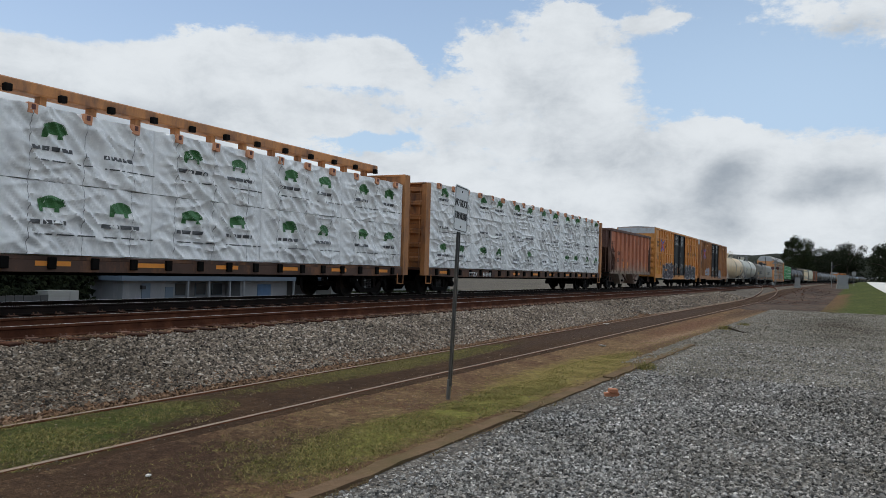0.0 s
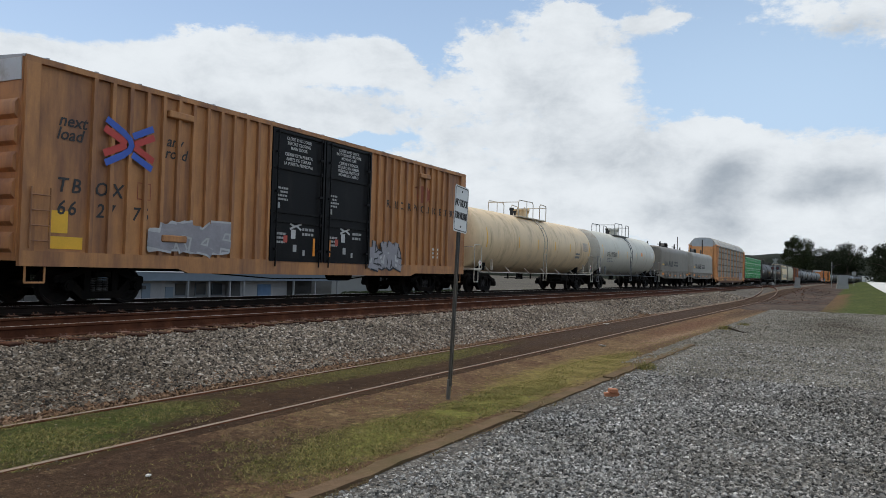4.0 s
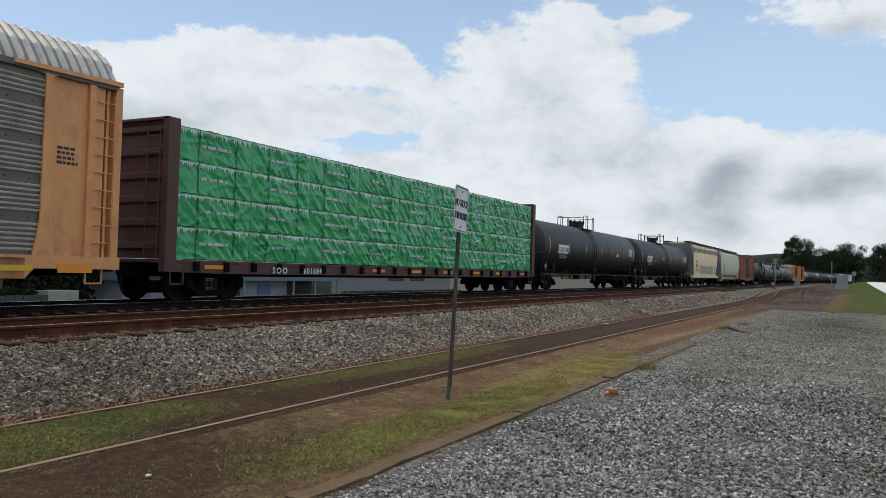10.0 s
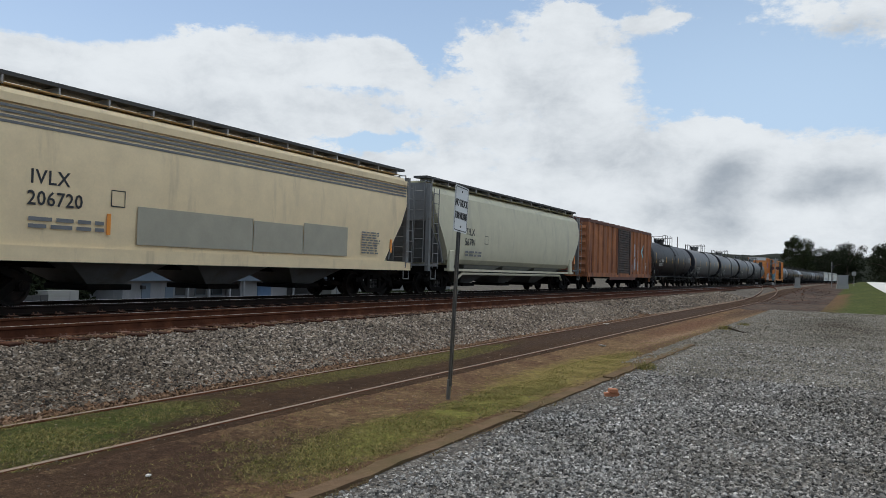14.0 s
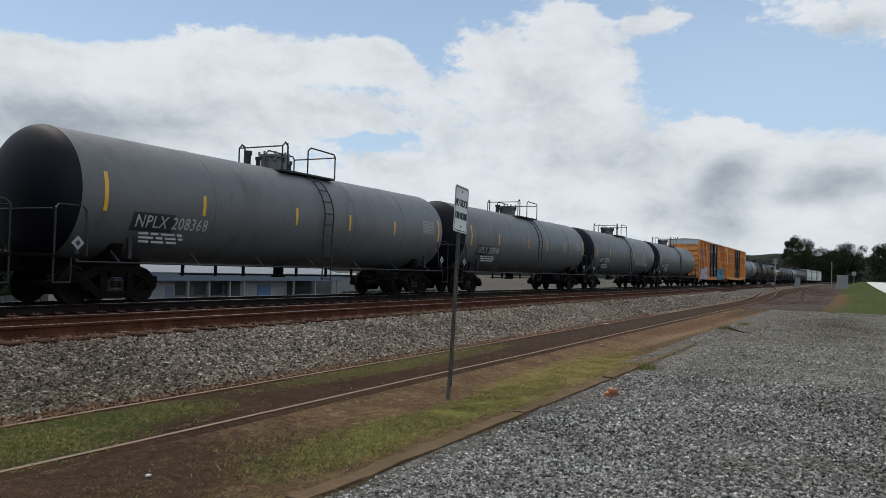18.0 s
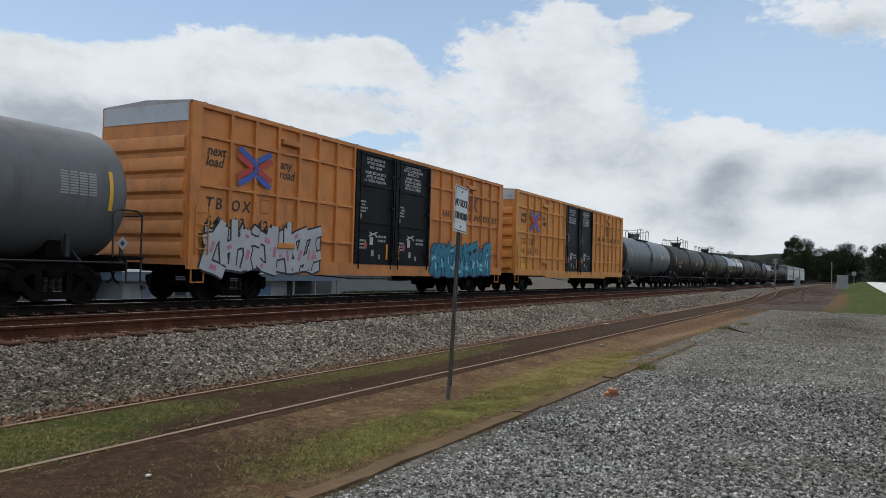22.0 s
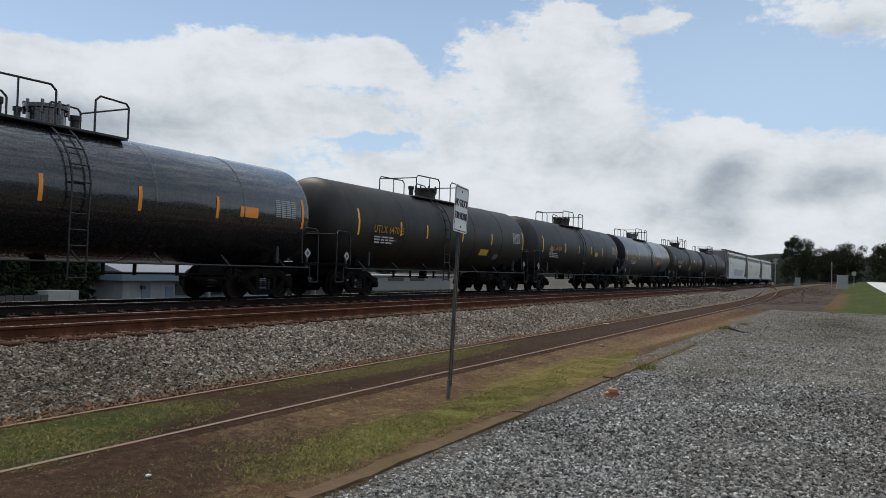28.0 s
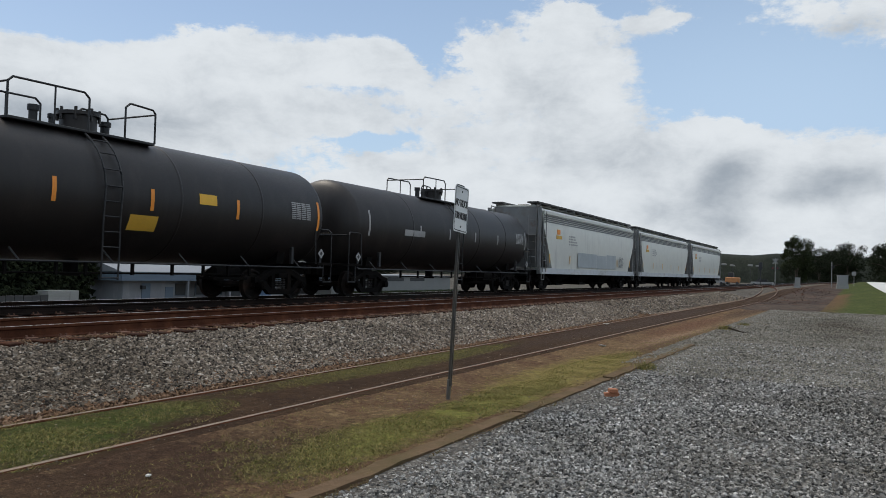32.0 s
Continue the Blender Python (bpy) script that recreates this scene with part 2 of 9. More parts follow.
def wrap_mat(name, base, crease):
    """Loose plastic sheeting: sharp slanting creases, a dull shine."""
    m = mat(name, base, rough=0.26, var=0.12, scale=0.9, stain=tuple(c * 0.75 for c in base), amount=0.22, bump=0, spec=0.6)
    nt = m.node_tree
    N, L = nt.nodes.new, nt.links.new
    co = N("ShaderNodeTexCoord").outputs["Object"]
    info = N("ShaderNodeObjectInfo").outputs["Random"]
    add = N("ShaderNodeVectorMath")
    add.operation = "MULTIPLY_ADD"
    L(info, add.inputs[0])
    add.inputs[1].default_value = (40, 40, 40)
    L(co, add.inputs[2])
    last = None
    # bundles of long creases, each kept to its own patches of the sheet
    for turn, sx, sz, strength, shift in ((45, 0.5, 3.4, 1.0, 3.0), (38, 0.4, 1.6, 1.0, 11.0), (-30, 0.5, 2.6, 0.7, 23.0)):
        mp = N("ShaderNodeMapping")
        mp.vector_type = "TEXTURE"
        mp.inputs["Location"].default_value = (shift, 0, shift)
        mp.inputs["Rotation"].default_value = (0, radians(turn), 0)
        mp.inputs["Scale"].default_value = (1 / sx, 1, 1 / sz)
        L(add.outputs[0], mp.inputs[0])
        n = N("ShaderNodeTexNoise")
        n.noise_type = "RIDGED_MULTIFRACTAL"
        L(mp.outputs[0], n.inputs["Vector"])
        n.inputs["Scale"].default_value, n.inputs["Detail"].default_value, n.inputs["Distortion"].default_value = 1.0, 1.2, 0.35
        area = N("ShaderNodeTexNoise")
        mv = N("ShaderNodeMapping")
        mv.inputs["Location"].default_value = (shift * 2, 5, shift)
        L(add.outputs[0], mv.inputs[0])
        L(mv.outputs[0], area.inputs["Vector"])
        area.inputs["Scale"].default_value, area.inputs["Detail"].default_value = 0.75, 2.0
        span_n = N("ShaderNodeMapRange")
        L(area.outputs["Fac"], span_n.inputs["Value"])
        span_n.inputs["From Min"].default_value, span_n.inputs["From Max"].default_value = 0.40, 0.62
        times = N("ShaderNodeMath")
        times.operation = "MULTIPLY"
        L(n.outputs["Fac"], times.inputs[0])
        L(span_n.outputs[0], times.inputs[1])
        b = N("ShaderNodeBump")
        b.inputs["Strength"].default_value, b.inputs["Distance"].default_value = strength, crease
        L(times.outputs[0], b.inputs["Height"])
        if last:
            L(last, b.inputs["Normal"])
        last = b.outputs[0]
    L(last, nt.nodes["Principled BSDF"].inputs["Normal"])
    return m


# ---- mesh helpers ----
def box(bm, x0, x1, y0, y1, z0, z1):
    v = [bm.verts.new(p) for p in ((x0, y0, z0), (x1, y0, z0), (x1, y1, z0), (x0, y1, z0), (x0, y0, z1), (x1, y0, z1), (x1, y1, z1), (x0, y1, z1))]
    for f in ((3, 2, 1, 0), (4, 5, 6, 7), (0, 1, 5, 4), (1, 2, 6, 5), (2, 3, 7, 6), (3, 0, 4, 7)):
        bm.faces.new([v[i] for i in f])
    return bm


def ring(bm, centre, axis, r, n, turn=0.0):
    axis = Vector(axis).normalized()
    side = axis.cross(Vector((0, 0, 1)) if abs(axis.z) < 0.9 else Vector((1, 0, 0))).normalized()
    up = side.cross(axis)
    return [bm.verts.new(Vector(centre) + (side * math.cos(turn + i * math.tau / n) + up * math.sin(turn + i * math.tau / n)) * r) for i in range(n)]


def skin(bm, rings, caps=True, closed=True):
    for a, b in zip(rings, rings[1:]):
        n = len(a)
        for i in range(n if closed else n - 1):
            j = (i + 1) % n
            bm.faces.new((a[i], a[j], b[j], b[i]))
    if caps:
        bm.faces.new(list(reversed(rings[0])))
        bm.faces.new(rings[-1])
    return bm


def cyl(bm, a, b, r, n=10, r2=None, caps=True):
    a, b = Vector(a), Vector(b)
    return skin(bm, [ring(bm, a, b - a, r, n), ring(bm, b, b - a, r if r2 is None else r2, n)], caps)


def pipe(bm, pts, r=0.02, n=6):
    for a, b in zip(pts, pts[1:]):
        cyl(bm, a, b, r, n)
    return bm


def tube(bm, pts, r=0.02, n=6):
    """One bent pipe through all the points."""
    pts = [Vector(p) for p in pts]
    rings = []
    for i, p in enumerate(pts):
        d = pts[min(len(pts) - 1, i + 1)] - pts[max(0, i - 1)]
        rings.append(ring(bm, p, d, r, n))
    return skin(bm, rings)


def prism(bm, pts, axis, a, b):
    """A flat outline, drawn along an axis from a to b."""
    def place(p, d):
        return {"x": (d, p[0], p[1]), "y": (p[0], d, p[1]), "z": (p[0], p[1], d)}[axis]
    lo = [bm.verts.new(place(p, a)) for p in pts]
    hi = [bm.verts.new(place(p, b)) for p in pts]
    return skin(bm, [lo, hi])


def lathe_x(bm, prof, zc, n=48):
    """A body of revolution about a line along x at height zc; prof lists x and radius."""
    return skin(bm, [ring(bm, (x, 0, zc), (1, 0, 0), r, n) for x, r in prof])


def ribbon(bm, pts, width, y, n_round=0):
    """A flat stroke in the xz plane, facing -y."""
    left, right = [], []
    for i, p in enumerate(pts):
        a, b = pts[max(0, i - 1)], pts[min(len(pts) - 1, i + 1)]
        d = Vector((b[0] - a[0], b[1] - a[1]))
        d = d.normalized() if d.length else Vector((1, 0))
        w = width / 2
        left.append(bm.verts.new((p[0] - d.y * w, y, p[1] + d.x * w)))
        right.append(bm.verts.new((p[0] + d.y * w, y, p[1] - d.x * w)))
    for i in range(len(pts) - 1):
        bm.faces.new((right[i], right[i + 1], left[i + 1], left[i]))
    return bm


def to_mesh(name, bm, material, smooth=35):
    bmesh.ops.recalc_face_normals(bm, faces=bm.faces)
    me = bpy.data.meshes.new(name)
    bm.to_mesh(me)
    bm.free()
    if smooth:
        me.polygons.foreach_set("use_smooth", [True] * len(me.polygons))
        me.set_sharp_from_angle(angle=radians(smooth))
    if material:
        me.materials.append(material)
    return me


def part(name, bm, material, parent=None, label="", at=None, smooth=35):
    """Links a bmesh (or a mesh made before) as one mesh object under a thing or a part."""
    me = bm if isinstance(bm, bpy.types.Mesh) else to_mesh(name, bm, material, smooth)
    ob = new(name, me)
    ob.parent = parent
    if at is not None:
        ob.matrix_basis = at if isinstance(at, Matrix) else Matrix.Translation(at)
    if label:
        ob["label"] = label
    return ob


def B():
    return bmesh.new()


def bevelled(bm, width=0.02, segments=1):
    bmesh.ops.bevel(bm, geom=bm.edges[:] + bm.verts[:], offset=width, segments=segments, affect="EDGES")
    return bm


LETTERS = {}


def lettering(text, size, material, spacing=1.0, slant=0.0, width=1.0, depth=0.002):
    """Words in the built-in font, as a mesh that stands in the xz plane and reads from -y."""
    key = (text, size, material.name, spacing, slant, width)
    if key not in LETTERS:
        cu = bpy.data.curves.new("words", "FONT")
        cu.body, cu.size, cu.space_character, cu.shear, cu.extrude, cu.resolution_u = text, size, spacing, slant, depth, 2
        cu.offset = size * 0.012
        ob = bpy.data.objects.new("words", cu)
        scene.collection.objects.link(ob)
        bpy.context.view_layer.update()
        me = bpy.data.meshes.new_from_object(ob.evaluated_get(bpy.context.evaluated_depsgraph_get()))
        me.transform(pose(0, 0, 0, 90) @ Matrix.Diagonal((width, 1, 1, 1)))
        me.materials.clear()
        me.materials.append(material)
        bpy.data.objects.remove(ob)
        bpy.data.curves.remove(cu)
        LETTERS[key] = me
    return LETTERS[key]


def bars(bm, x, z, w, h, lines, y, rng, gap=0.55):
    """Lines of small writing that cannot be read: short bars of its size."""
    step = h / lines
    for i in range(lines):
        zz = z + h - (i + 1) * step + step * (1 - gap) / 2
        xx, end = x, x + w * rng.uniform(0.75, 1.0)
        while xx < end:
            ww = min(end - xx, rng.uniform(0.12, 0.3) * w)
            v = [bm.verts.new(p) for p in ((xx, y, zz), (xx + ww, y, zz), (xx + ww, y, zz + step * gap), (xx, y, zz + step * gap))]
            bm.faces.new(v)
            xx += ww + 0.05 * w
    return bm


# ---- ground ----
def soil(name, cols, scales=(0.35, 2.5, 14.0), cell=None, cell_amount=0.5, rough=0.95, bump=0.5, bscale=22.0, edges=(0.42, 0.58), patches=()):
    """Ground: two soil colours in patches, a third in specks, and stones as cells. patches: colour, x, y, half-widths of a patch of other soil."""
    m = bpy.data.materials.new(name)
    m.use_nodes = True
    nt = m.node_tree
    N, L = nt.nodes.new, nt.links.new
    bsdf = nt.nodes["Principled BSDF"]
    pos = N("ShaderNodeNewGeometry").outputs["Position"]

    def tex(sc, detail=6, rough_=0.62):
        n = N("ShaderNodeTexNoise")
        L(pos, n.inputs["Vector"])
        n.inputs["Scale"].default_value, n.inputs["Detail"].default_value, n.inputs["Roughness"].default_value = sc, detail, rough_
        return n.outputs["Fac"]

    def ramp(fac, lo, hi, a=0.0, b=1.0):
        n = N("ShaderNodeMapRange")
        n.interpolation_type = "SMOOTHSTEP"
        L(fac, n.inputs["Value"])
        for key, v in (("From Min", lo), ("From Max", hi), ("To Min", a), ("To Max", b)):
            n.inputs[key].default_value = v
        return n.outputs[0]

    def mix(fac, a, b, kind="MIX"):
        n = N("ShaderNodeMix")
        n.data_type, n.blend_type = "RGBA", kind
        if isinstance(fac, float):
            n.inputs["Factor"].default_value = fac
        else:
            L(fac, n.inputs["Factor"])
        for key, v in (("A", a), ("B", b)):
            if isinstance(v, tuple):
                n.inputs[key].default_value = (*v, 1)
            else:
                L(v, n.inputs[key])
        return n.outputs["Result"]

    def calc(op, a, b):
        n = N("ShaderNodeMath")
        n.operation = op
        for i, v in enumerate((a, b)):
            if isinstance(v, (int, float)):
                n.inputs[i].default_value = v
            else:
                L(v, n.inputs[i])
        return n.outputs[0]

    col = mix(ramp(tex(scales[0], 8), *edges), cols[0], cols[1])
    col = mix(ramp(tex(scales[1], 6), 0.5, 0.72), col, cols[2])
    if patches:
        sep = N("ShaderNodeSeparateXYZ")
        L(pos, sep.inputs[0])
        wob = calc("ADD", calc("MULTIPLY", calc("SUBTRACT", tex(1.6, 8, 0.7), 0.5), 2.0), calc("MULTIPLY", calc("SUBTRACT", tex(9.0, 6, 0.7), 0.5), 2.6))
        for c, px, py, rx, ry in patches:
            dx = calc("DIVIDE", calc("SUBTRACT", sep.outputs[0], px), rx)
            dy = calc("DIVIDE", calc("SUBTRACT", sep.outputs[1], py), ry)
            d = calc("ADD", calc("ADD", calc("MULTIPLY", dx, dx), calc("MULTIPLY", dy, dy)), wob)
            col = mix(ramp(d, 1.5, 0.1, 0.0, 0.85), col, c)
    grain = tex(scales[2] * 6, 4)
    col = mix(0.75, col, mix(ramp(tex(scales[2], 7, 0.75), 0.3, 0.7), (0.40, 0.38, 0.36), (1.35, 1.32, 1.28)), "MULTIPLY")
    col = mix(0.7, col, mix(ramp(grain, 0.3, 0.7), (0.35, 0.34, 0.33), (1.3, 1.28, 1.25)), "MULTIPLY")
    height = grain
    if cell:
        v = N("ShaderNodeTexVoronoi")
        L(pos, v.inputs["Vector"])
        v.inputs["Scale"].default_value = cell
        edge = N("ShaderNodeTexVoronoi")
        edge.feature = "DISTANCE_TO_EDGE"
        L(pos, edge.inputs["Vector"])
        edge.inputs["Scale"].default_value = cell
        sepc = N("ShaderNodeSeparateColor")
        L(v.outputs["Color"], sepc.inputs[0])
        tone = mix(ramp(sepc.outputs[0], 0.0, 1.0), (0.42, 0.42, 0.43), (1.25, 1.25, 1.25))
        col = mix(cell_amount, col, tone, "MULTIPLY")
        col = mix(ramp(edge.outputs["Distance"], 0.0, 0.13, cell_amount, 0.0), col, (0.05, 0.047, 0.042))
        height = v.outputs["Distance"]
    L(col, bsdf.inputs["Base Color"])
    bsdf.inputs["Roughness"].default_value = rough
    bsdf.inputs["Specular IOR Level"].default_value = 0.1
    b = N("ShaderNodeBump")
    b.inputs["Strength"].default_value, b.inputs["Distance"].default_value = bump, 0.03
    if cell:
        b.invert = True
    L(height, b.inputs["Height"])
    L(b.outputs[0], bsdf.inputs["Normal"])
    return m


GRAVEL = soil("crushed_stone_lot", ((0.165, 0.158, 0.146), (0.20, 0.19, 0.175), (0.135, 0.12, 0.10)), cell=24.0, cell_amount=0.8, bump=1.0,
              patches=(((0.25, 0.20, 0.13), 33, 0.5, 7, 1.3), ((0.20, 0.165, 0.12), 22, 2.6, 7, 0.7), ((0.22, 0.20, 0.145), 42, -4, 10, 6), ((0.15, 0.14, 0.125), 12, -1.5, 5, 1.6), ((0.16, 0.112, 0.066), 31, 3.35, 15, 1.0), ((0.20, 0.15, 0.09), 40, 2.4, 9, 1.6)))
BALLAST = soil("track_ballast", ((0.15, 0.138, 0.122), (0.19, 0.175, 0.155), (0.12, 0.095, 0.075)), cell=19.0, cell_amount=0.85, bump=1.0)
# nearly black: the train's shade is put into the oily bed's colour
TRACKBED = soil("shaded_oily_bed", ((0.014, 0.009, 0.007), (0.022, 0.013, 0.010), (0.04, 0.02, 0.014)), cell=18.0, cell_amount=0.6, bump=1.0)
TOE = soil("rusty_ballast_toe", ((0.21, 0.155, 0.11), (0.26, 0.205, 0.155), (0.20, 0.105, 0.055)), cell=19.0, cell_amount=0.8, bump=1.0)
TURF_GREEN = (0.165, 0.175, 0.040)
STRIP = soil("worn_turf_strip", ((0.120, 0.071, 0.042), (0.165, 0.110, 0.060), (0.21, 0.15, 0.082)), scales=(0.9, 6.0, 12.0), bump=0.8,
             patches=((TURF_GREEN, 6.8, 4.25, 1.9, 0.5), (TURF_GREEN, 9.6, 4.15, 2.4, 0.45), ((0.23, 0.195, 0.062), 13.5, 4.3, 4.0, 0.7), ((0.050, 0.029, 0.019), 4.2, 4.9, 2.8, 1.0),
                      ((0.26, 0.18, 0.115), 24, 4.5, 5.5, 0.45), ((0.14, 0.075, 0.046), 29, 4.9, 8.0, 0.5), ((0.24, 0.165, 0.105), 36, 4.0, 6.0, 0.6), ((0.10, 0.062, 0.038), 21, 4.0, 4.5, 0.35), ((0.085, 0.055, 0.036), 41, 4.6, 7.0, 0.6), ((0.16, 0.112, 0.066), 31, 3.35, 15, 1.0), ((0.20, 0.15, 0.09), 40, 2.4, 9, 1.6)))
BED = soil("siding_dirt_bed", ((0.042, 0.024, 0.014), (0.058, 0.034, 0.019), (0.080, 0.050, 0.028)), scales=(0.8, 5.0, 12.0), bump=0.7,
           patches=(((0.052, 0.072, 0.014), 5.2, 6.75, 2.0, 0.62), ((0.052, 0.072, 0.014), 4.2, 6.3, 1.3, 0.6), ((0.085, 0.08, 0.024), 12.5, 6.9, 4.5, 0.45), ((0.062, 0.042, 0.032), 30, 6.5, 14, 0.6)))
BANK = soil("mown_grass", ((0.045, 0.062, 0.012), (0.062, 0.080, 0.016), (0.080, 0.080, 0.026)), scales=(0.15, 1.5, 3.0), bump=0.4, patches=(((0.13, 0.075, 0.04), 70, 1.5, 26, 1.3), ((0.15, 0.085, 0.045), 92, 1.2, 12, 1.2)))
YARD = soil("dark_yard_soil", ((0.050, 0.036, 0.029), (0.085, 0.066, 0.054), (0.12, 0.06, 0.036)), scales=(0.10, 0.35, 1.6), bump=0.6)
TOWN = soil("town_ground", ((0.09, 0.083, 0.075), (0.11, 0.10, 0.085), (0.06, 0.07, 0.035)), scales=(0.05, 0.4, 4.0), bump=0.3)


def smooth_step(a, b, v):
    t = max(0.0, min(1.0, (v - a) / (b - a)))
    return t * t * (3 - 2 * t)


def ground_z(x, y):
    """Height of the ground: the lot, the sunken siding, the raised main tracks and the lower town behind them."""
    if y < KERB_Y:
        z = -0.055
        bank = smooth_step(46, 58, x) * smooth_step(1.8, -2.2, y) * smooth_step(400, 300, x)
        z += bank * max(0.12, min(1.62, 0.66 + (x - 84) * 0.0178))
    elif y < 7.42:
        z = -0.035 - 0.02 * smooth_step(3.5, 4.2, y) * smooth_step(5.4, 4.9, y) + 0.040 * smooth_step(5.2, 5.7, y)
    elif y < 10.2:
        z = -0.05 + 0.49 * smooth_step(7.3, 10.0, y) * 0.7 + 0.49 * 0.3 * (y - 7.42) / 2.78
    elif y < 17.6:
        z = 0.47
    else:
        z = 0.485 + (TOWN_Z - 0.485) * smooth_step(17.6, 27.0, y)
    # the siding climbs to the main track beyond
    if 1.0 < y < 11 and x > 60:
        rise = smooth_step(62, 110, x) * smooth_step(1.0, 5.0, y)
        z = max(z, z + (0.45 - z) * rise)
    return z


def make_ground():
    xs = [-3000, -900, -300, -120, -50, -20, -10, -5] + [i * 0.75 for i in range(0, 80)] + [60 + i * 4 for i in range(0, 36)] + [220, 260, 320, 420, 600, 900, 1500, 3000]
    ys = [-3000, -800, -250, -90, -50, -32, -22, -15, -10, -7, -5, -3.5, -2.5, -1.5, -0.5, 0.5, 1.5, 2.3, 3.0, KERB_Y, 3.7, 4.1, 4.6, 5.1, 5.55, 5.8, 6.1, 6.5, 6.9, 7.2, 7.42,
          7.75, 8.1, 8.5, 8.9, 9.3, 9.7, 10.05, 10.4, 11.3, 12.2, 13.2, 14.2, 15, 16, 16.8, 17.6, 18.6, 20, 22, 24, 27, 32, 40, 60, 100, 200, 500, 1200, 3000]
    bm = B()
    grid = []
    for x in xs:
        col = []
        for y in ys:
            z = ground_z(x, y)
            if -5 < x < 60 and -20 < y < 10:
                z += (0.15 if 5.3 < y < 7.5 else 1.0) * 0.018 * noise.noise(Vector((x * 0.7, y * 0.7, 0.3))) + (0.3 if 5.3 < y < 7.5 else 1.0) * 0.008 * noise.noise(Vector((x * 2.3, y * 2.3, 4.0)))
            col.append(bm.verts.new((x, y, z)))
        grid.append(col)
    mats = [GRAVEL, STRIP, BED, TOE, BALLAST, BANK, YARD, TOWN, TRACKBED]
    for i in range(len(xs) - 1):
        for j in range(len(ys) - 1):
            f = bm.faces.new((grid[i][j], grid[i + 1][j], grid[i + 1][j + 1], grid[i][j + 1]))
            x, y = (xs[i] + xs[i + 1]) / 2, (ys[j] + ys[j + 1]) / 2
            if y > 17.6:
                k = 7
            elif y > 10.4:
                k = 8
            elif y > 7.9:
                k = 4
            elif y > 7.42:
                k = 3
            elif x > 47 and y < KERB_Y:
                k = 5 if y < 1.6 else 6
            elif x > 46 and y < 5.5:
                k = 6
            elif y > 5.5:
                k = 2
            elif y > KERB_Y:
                k = 1
            else:
                k = 0
            f.material_index = k
    me = to_mesh("ground", bm, None, smooth=80)
    for m in mats:
        me.materials.append(m)
    tagged(new("ground", me), "gravel lot, worn turf strip and raised ballast beside the tracks", "ground", kind="structure")


make_ground()


# ---- loose stones and grass ----
def stone_material(name, lo, hi, tint, dirt=0.0, dirty=()):
    """Many small pieces, each of its own tone. dirt: how far patches of dust darken them; dirty: x, y and half-widths
    of places darkened by mud and for dimmer light.
    """
    m = bpy.data.materials.new(name)
    m.use_nodes = True
    nt = m.node_tree
    N, L = nt.nodes.new, nt.links.new
    bsdf = nt.nodes["Principled BSDF"]
    geo = N("ShaderNodeNewGeometry")
    cr = N("ShaderNodeValToRGB")
    cr.color_ramp.elements[0].color, cr.color_ramp.elements[1].color = (*lo, 1), (*hi, 1)
    e = cr.color_ramp.elements.new(0.88)
    e.color = (*tint, 1)
    L(geo.outputs["Random Per Island"], cr.inputs[0])
    n = N("ShaderNodeTexNoise")
    L(geo.outputs["Position"], n.inputs["Vector"])
    n.inputs["Scale"].default_value, n.inputs["Detail"].default_value = 60, 4
    mx = N("ShaderNodeMix")
    mx.data_type, mx.blend_type, mx.inputs["Factor"].default_value = "RGBA", "MULTIPLY", 0.6
    L(cr.outputs[0], mx.inputs["A"])
    L(n.outputs["Fac"], mx.inputs["B"])
    gain = N("ShaderNodeVectorMath")
    gain.operation = "SCALE"
    gain.inputs["Scale"].default_value = 1.35
    L(mx.outputs["Result"], gain.inputs[0])
    if dirt:
        soot = N("ShaderNodeTexNoise")
        L(geo.outputs["Position"], soot.inputs["Vector"])
        soot.inputs["Scale"].default_value, soot.inputs["Detail"].default_value, soot.inputs["Roughness"].default_value = 0.7, 7, 0.65
        level = soot.outputs["Fac"]
        sep = N("ShaderNodeSeparateXYZ")
        L(geo.outputs["Position"], sep.inputs[0])

        def calc(op, a, b):
            c = N("ShaderNodeMath")
            c.operation = op
            for i, v in enumerate((a, b)):
                if isinstance(v, (int, float)):
                    c.inputs[i].default_value = v
                else:
                    L(v, c.inputs[i])
            return c.outputs[0]
        for px, py, rx, ry in dirty:
            dx, dy = calc("DIVIDE", calc("SUBTRACT", sep.outputs[0], px), rx), calc("DIVIDE", calc("SUBTRACT", sep.outputs[1], py), ry)
            far = calc("ADD", calc("MULTIPLY", dx, dx), calc("MULTIPLY", dy, dy))
            level = calc("ADD", level, calc("MULTIPLY", calc("POWER", 2.718, calc("MULTIPLY", far, -1.0)), 0.3))
        mask = N("ShaderNodeMapRange")
        L(level, mask.inputs["Value"])
        mask.inputs["From Min"].default_value, mask.inputs["From Max"].default_value, mask.inputs["To Max"].default_value = 0.4, 0.85, dirt
        dull = N("ShaderNodeMix")
        dull.data_type, dull.blend_type = "RGBA", "MULTIPLY"
        L(mask.outputs[0], dull.inputs["Factor"])
        L(mx.outputs["Result"], dull.inputs["A"])
        dull.inputs["B"].default_value = (0.30, 0.27, 0.22, 1)
        L(dull.outputs["Result"], gain.inputs[0])
    L(gain.outputs[0], bsdf.inputs["Base Color"])
    bsdf.inputs["Roughness"].default_value = 0.9
    bsdf.inputs["Specular IOR Level"].default_value = 0.15
    return m


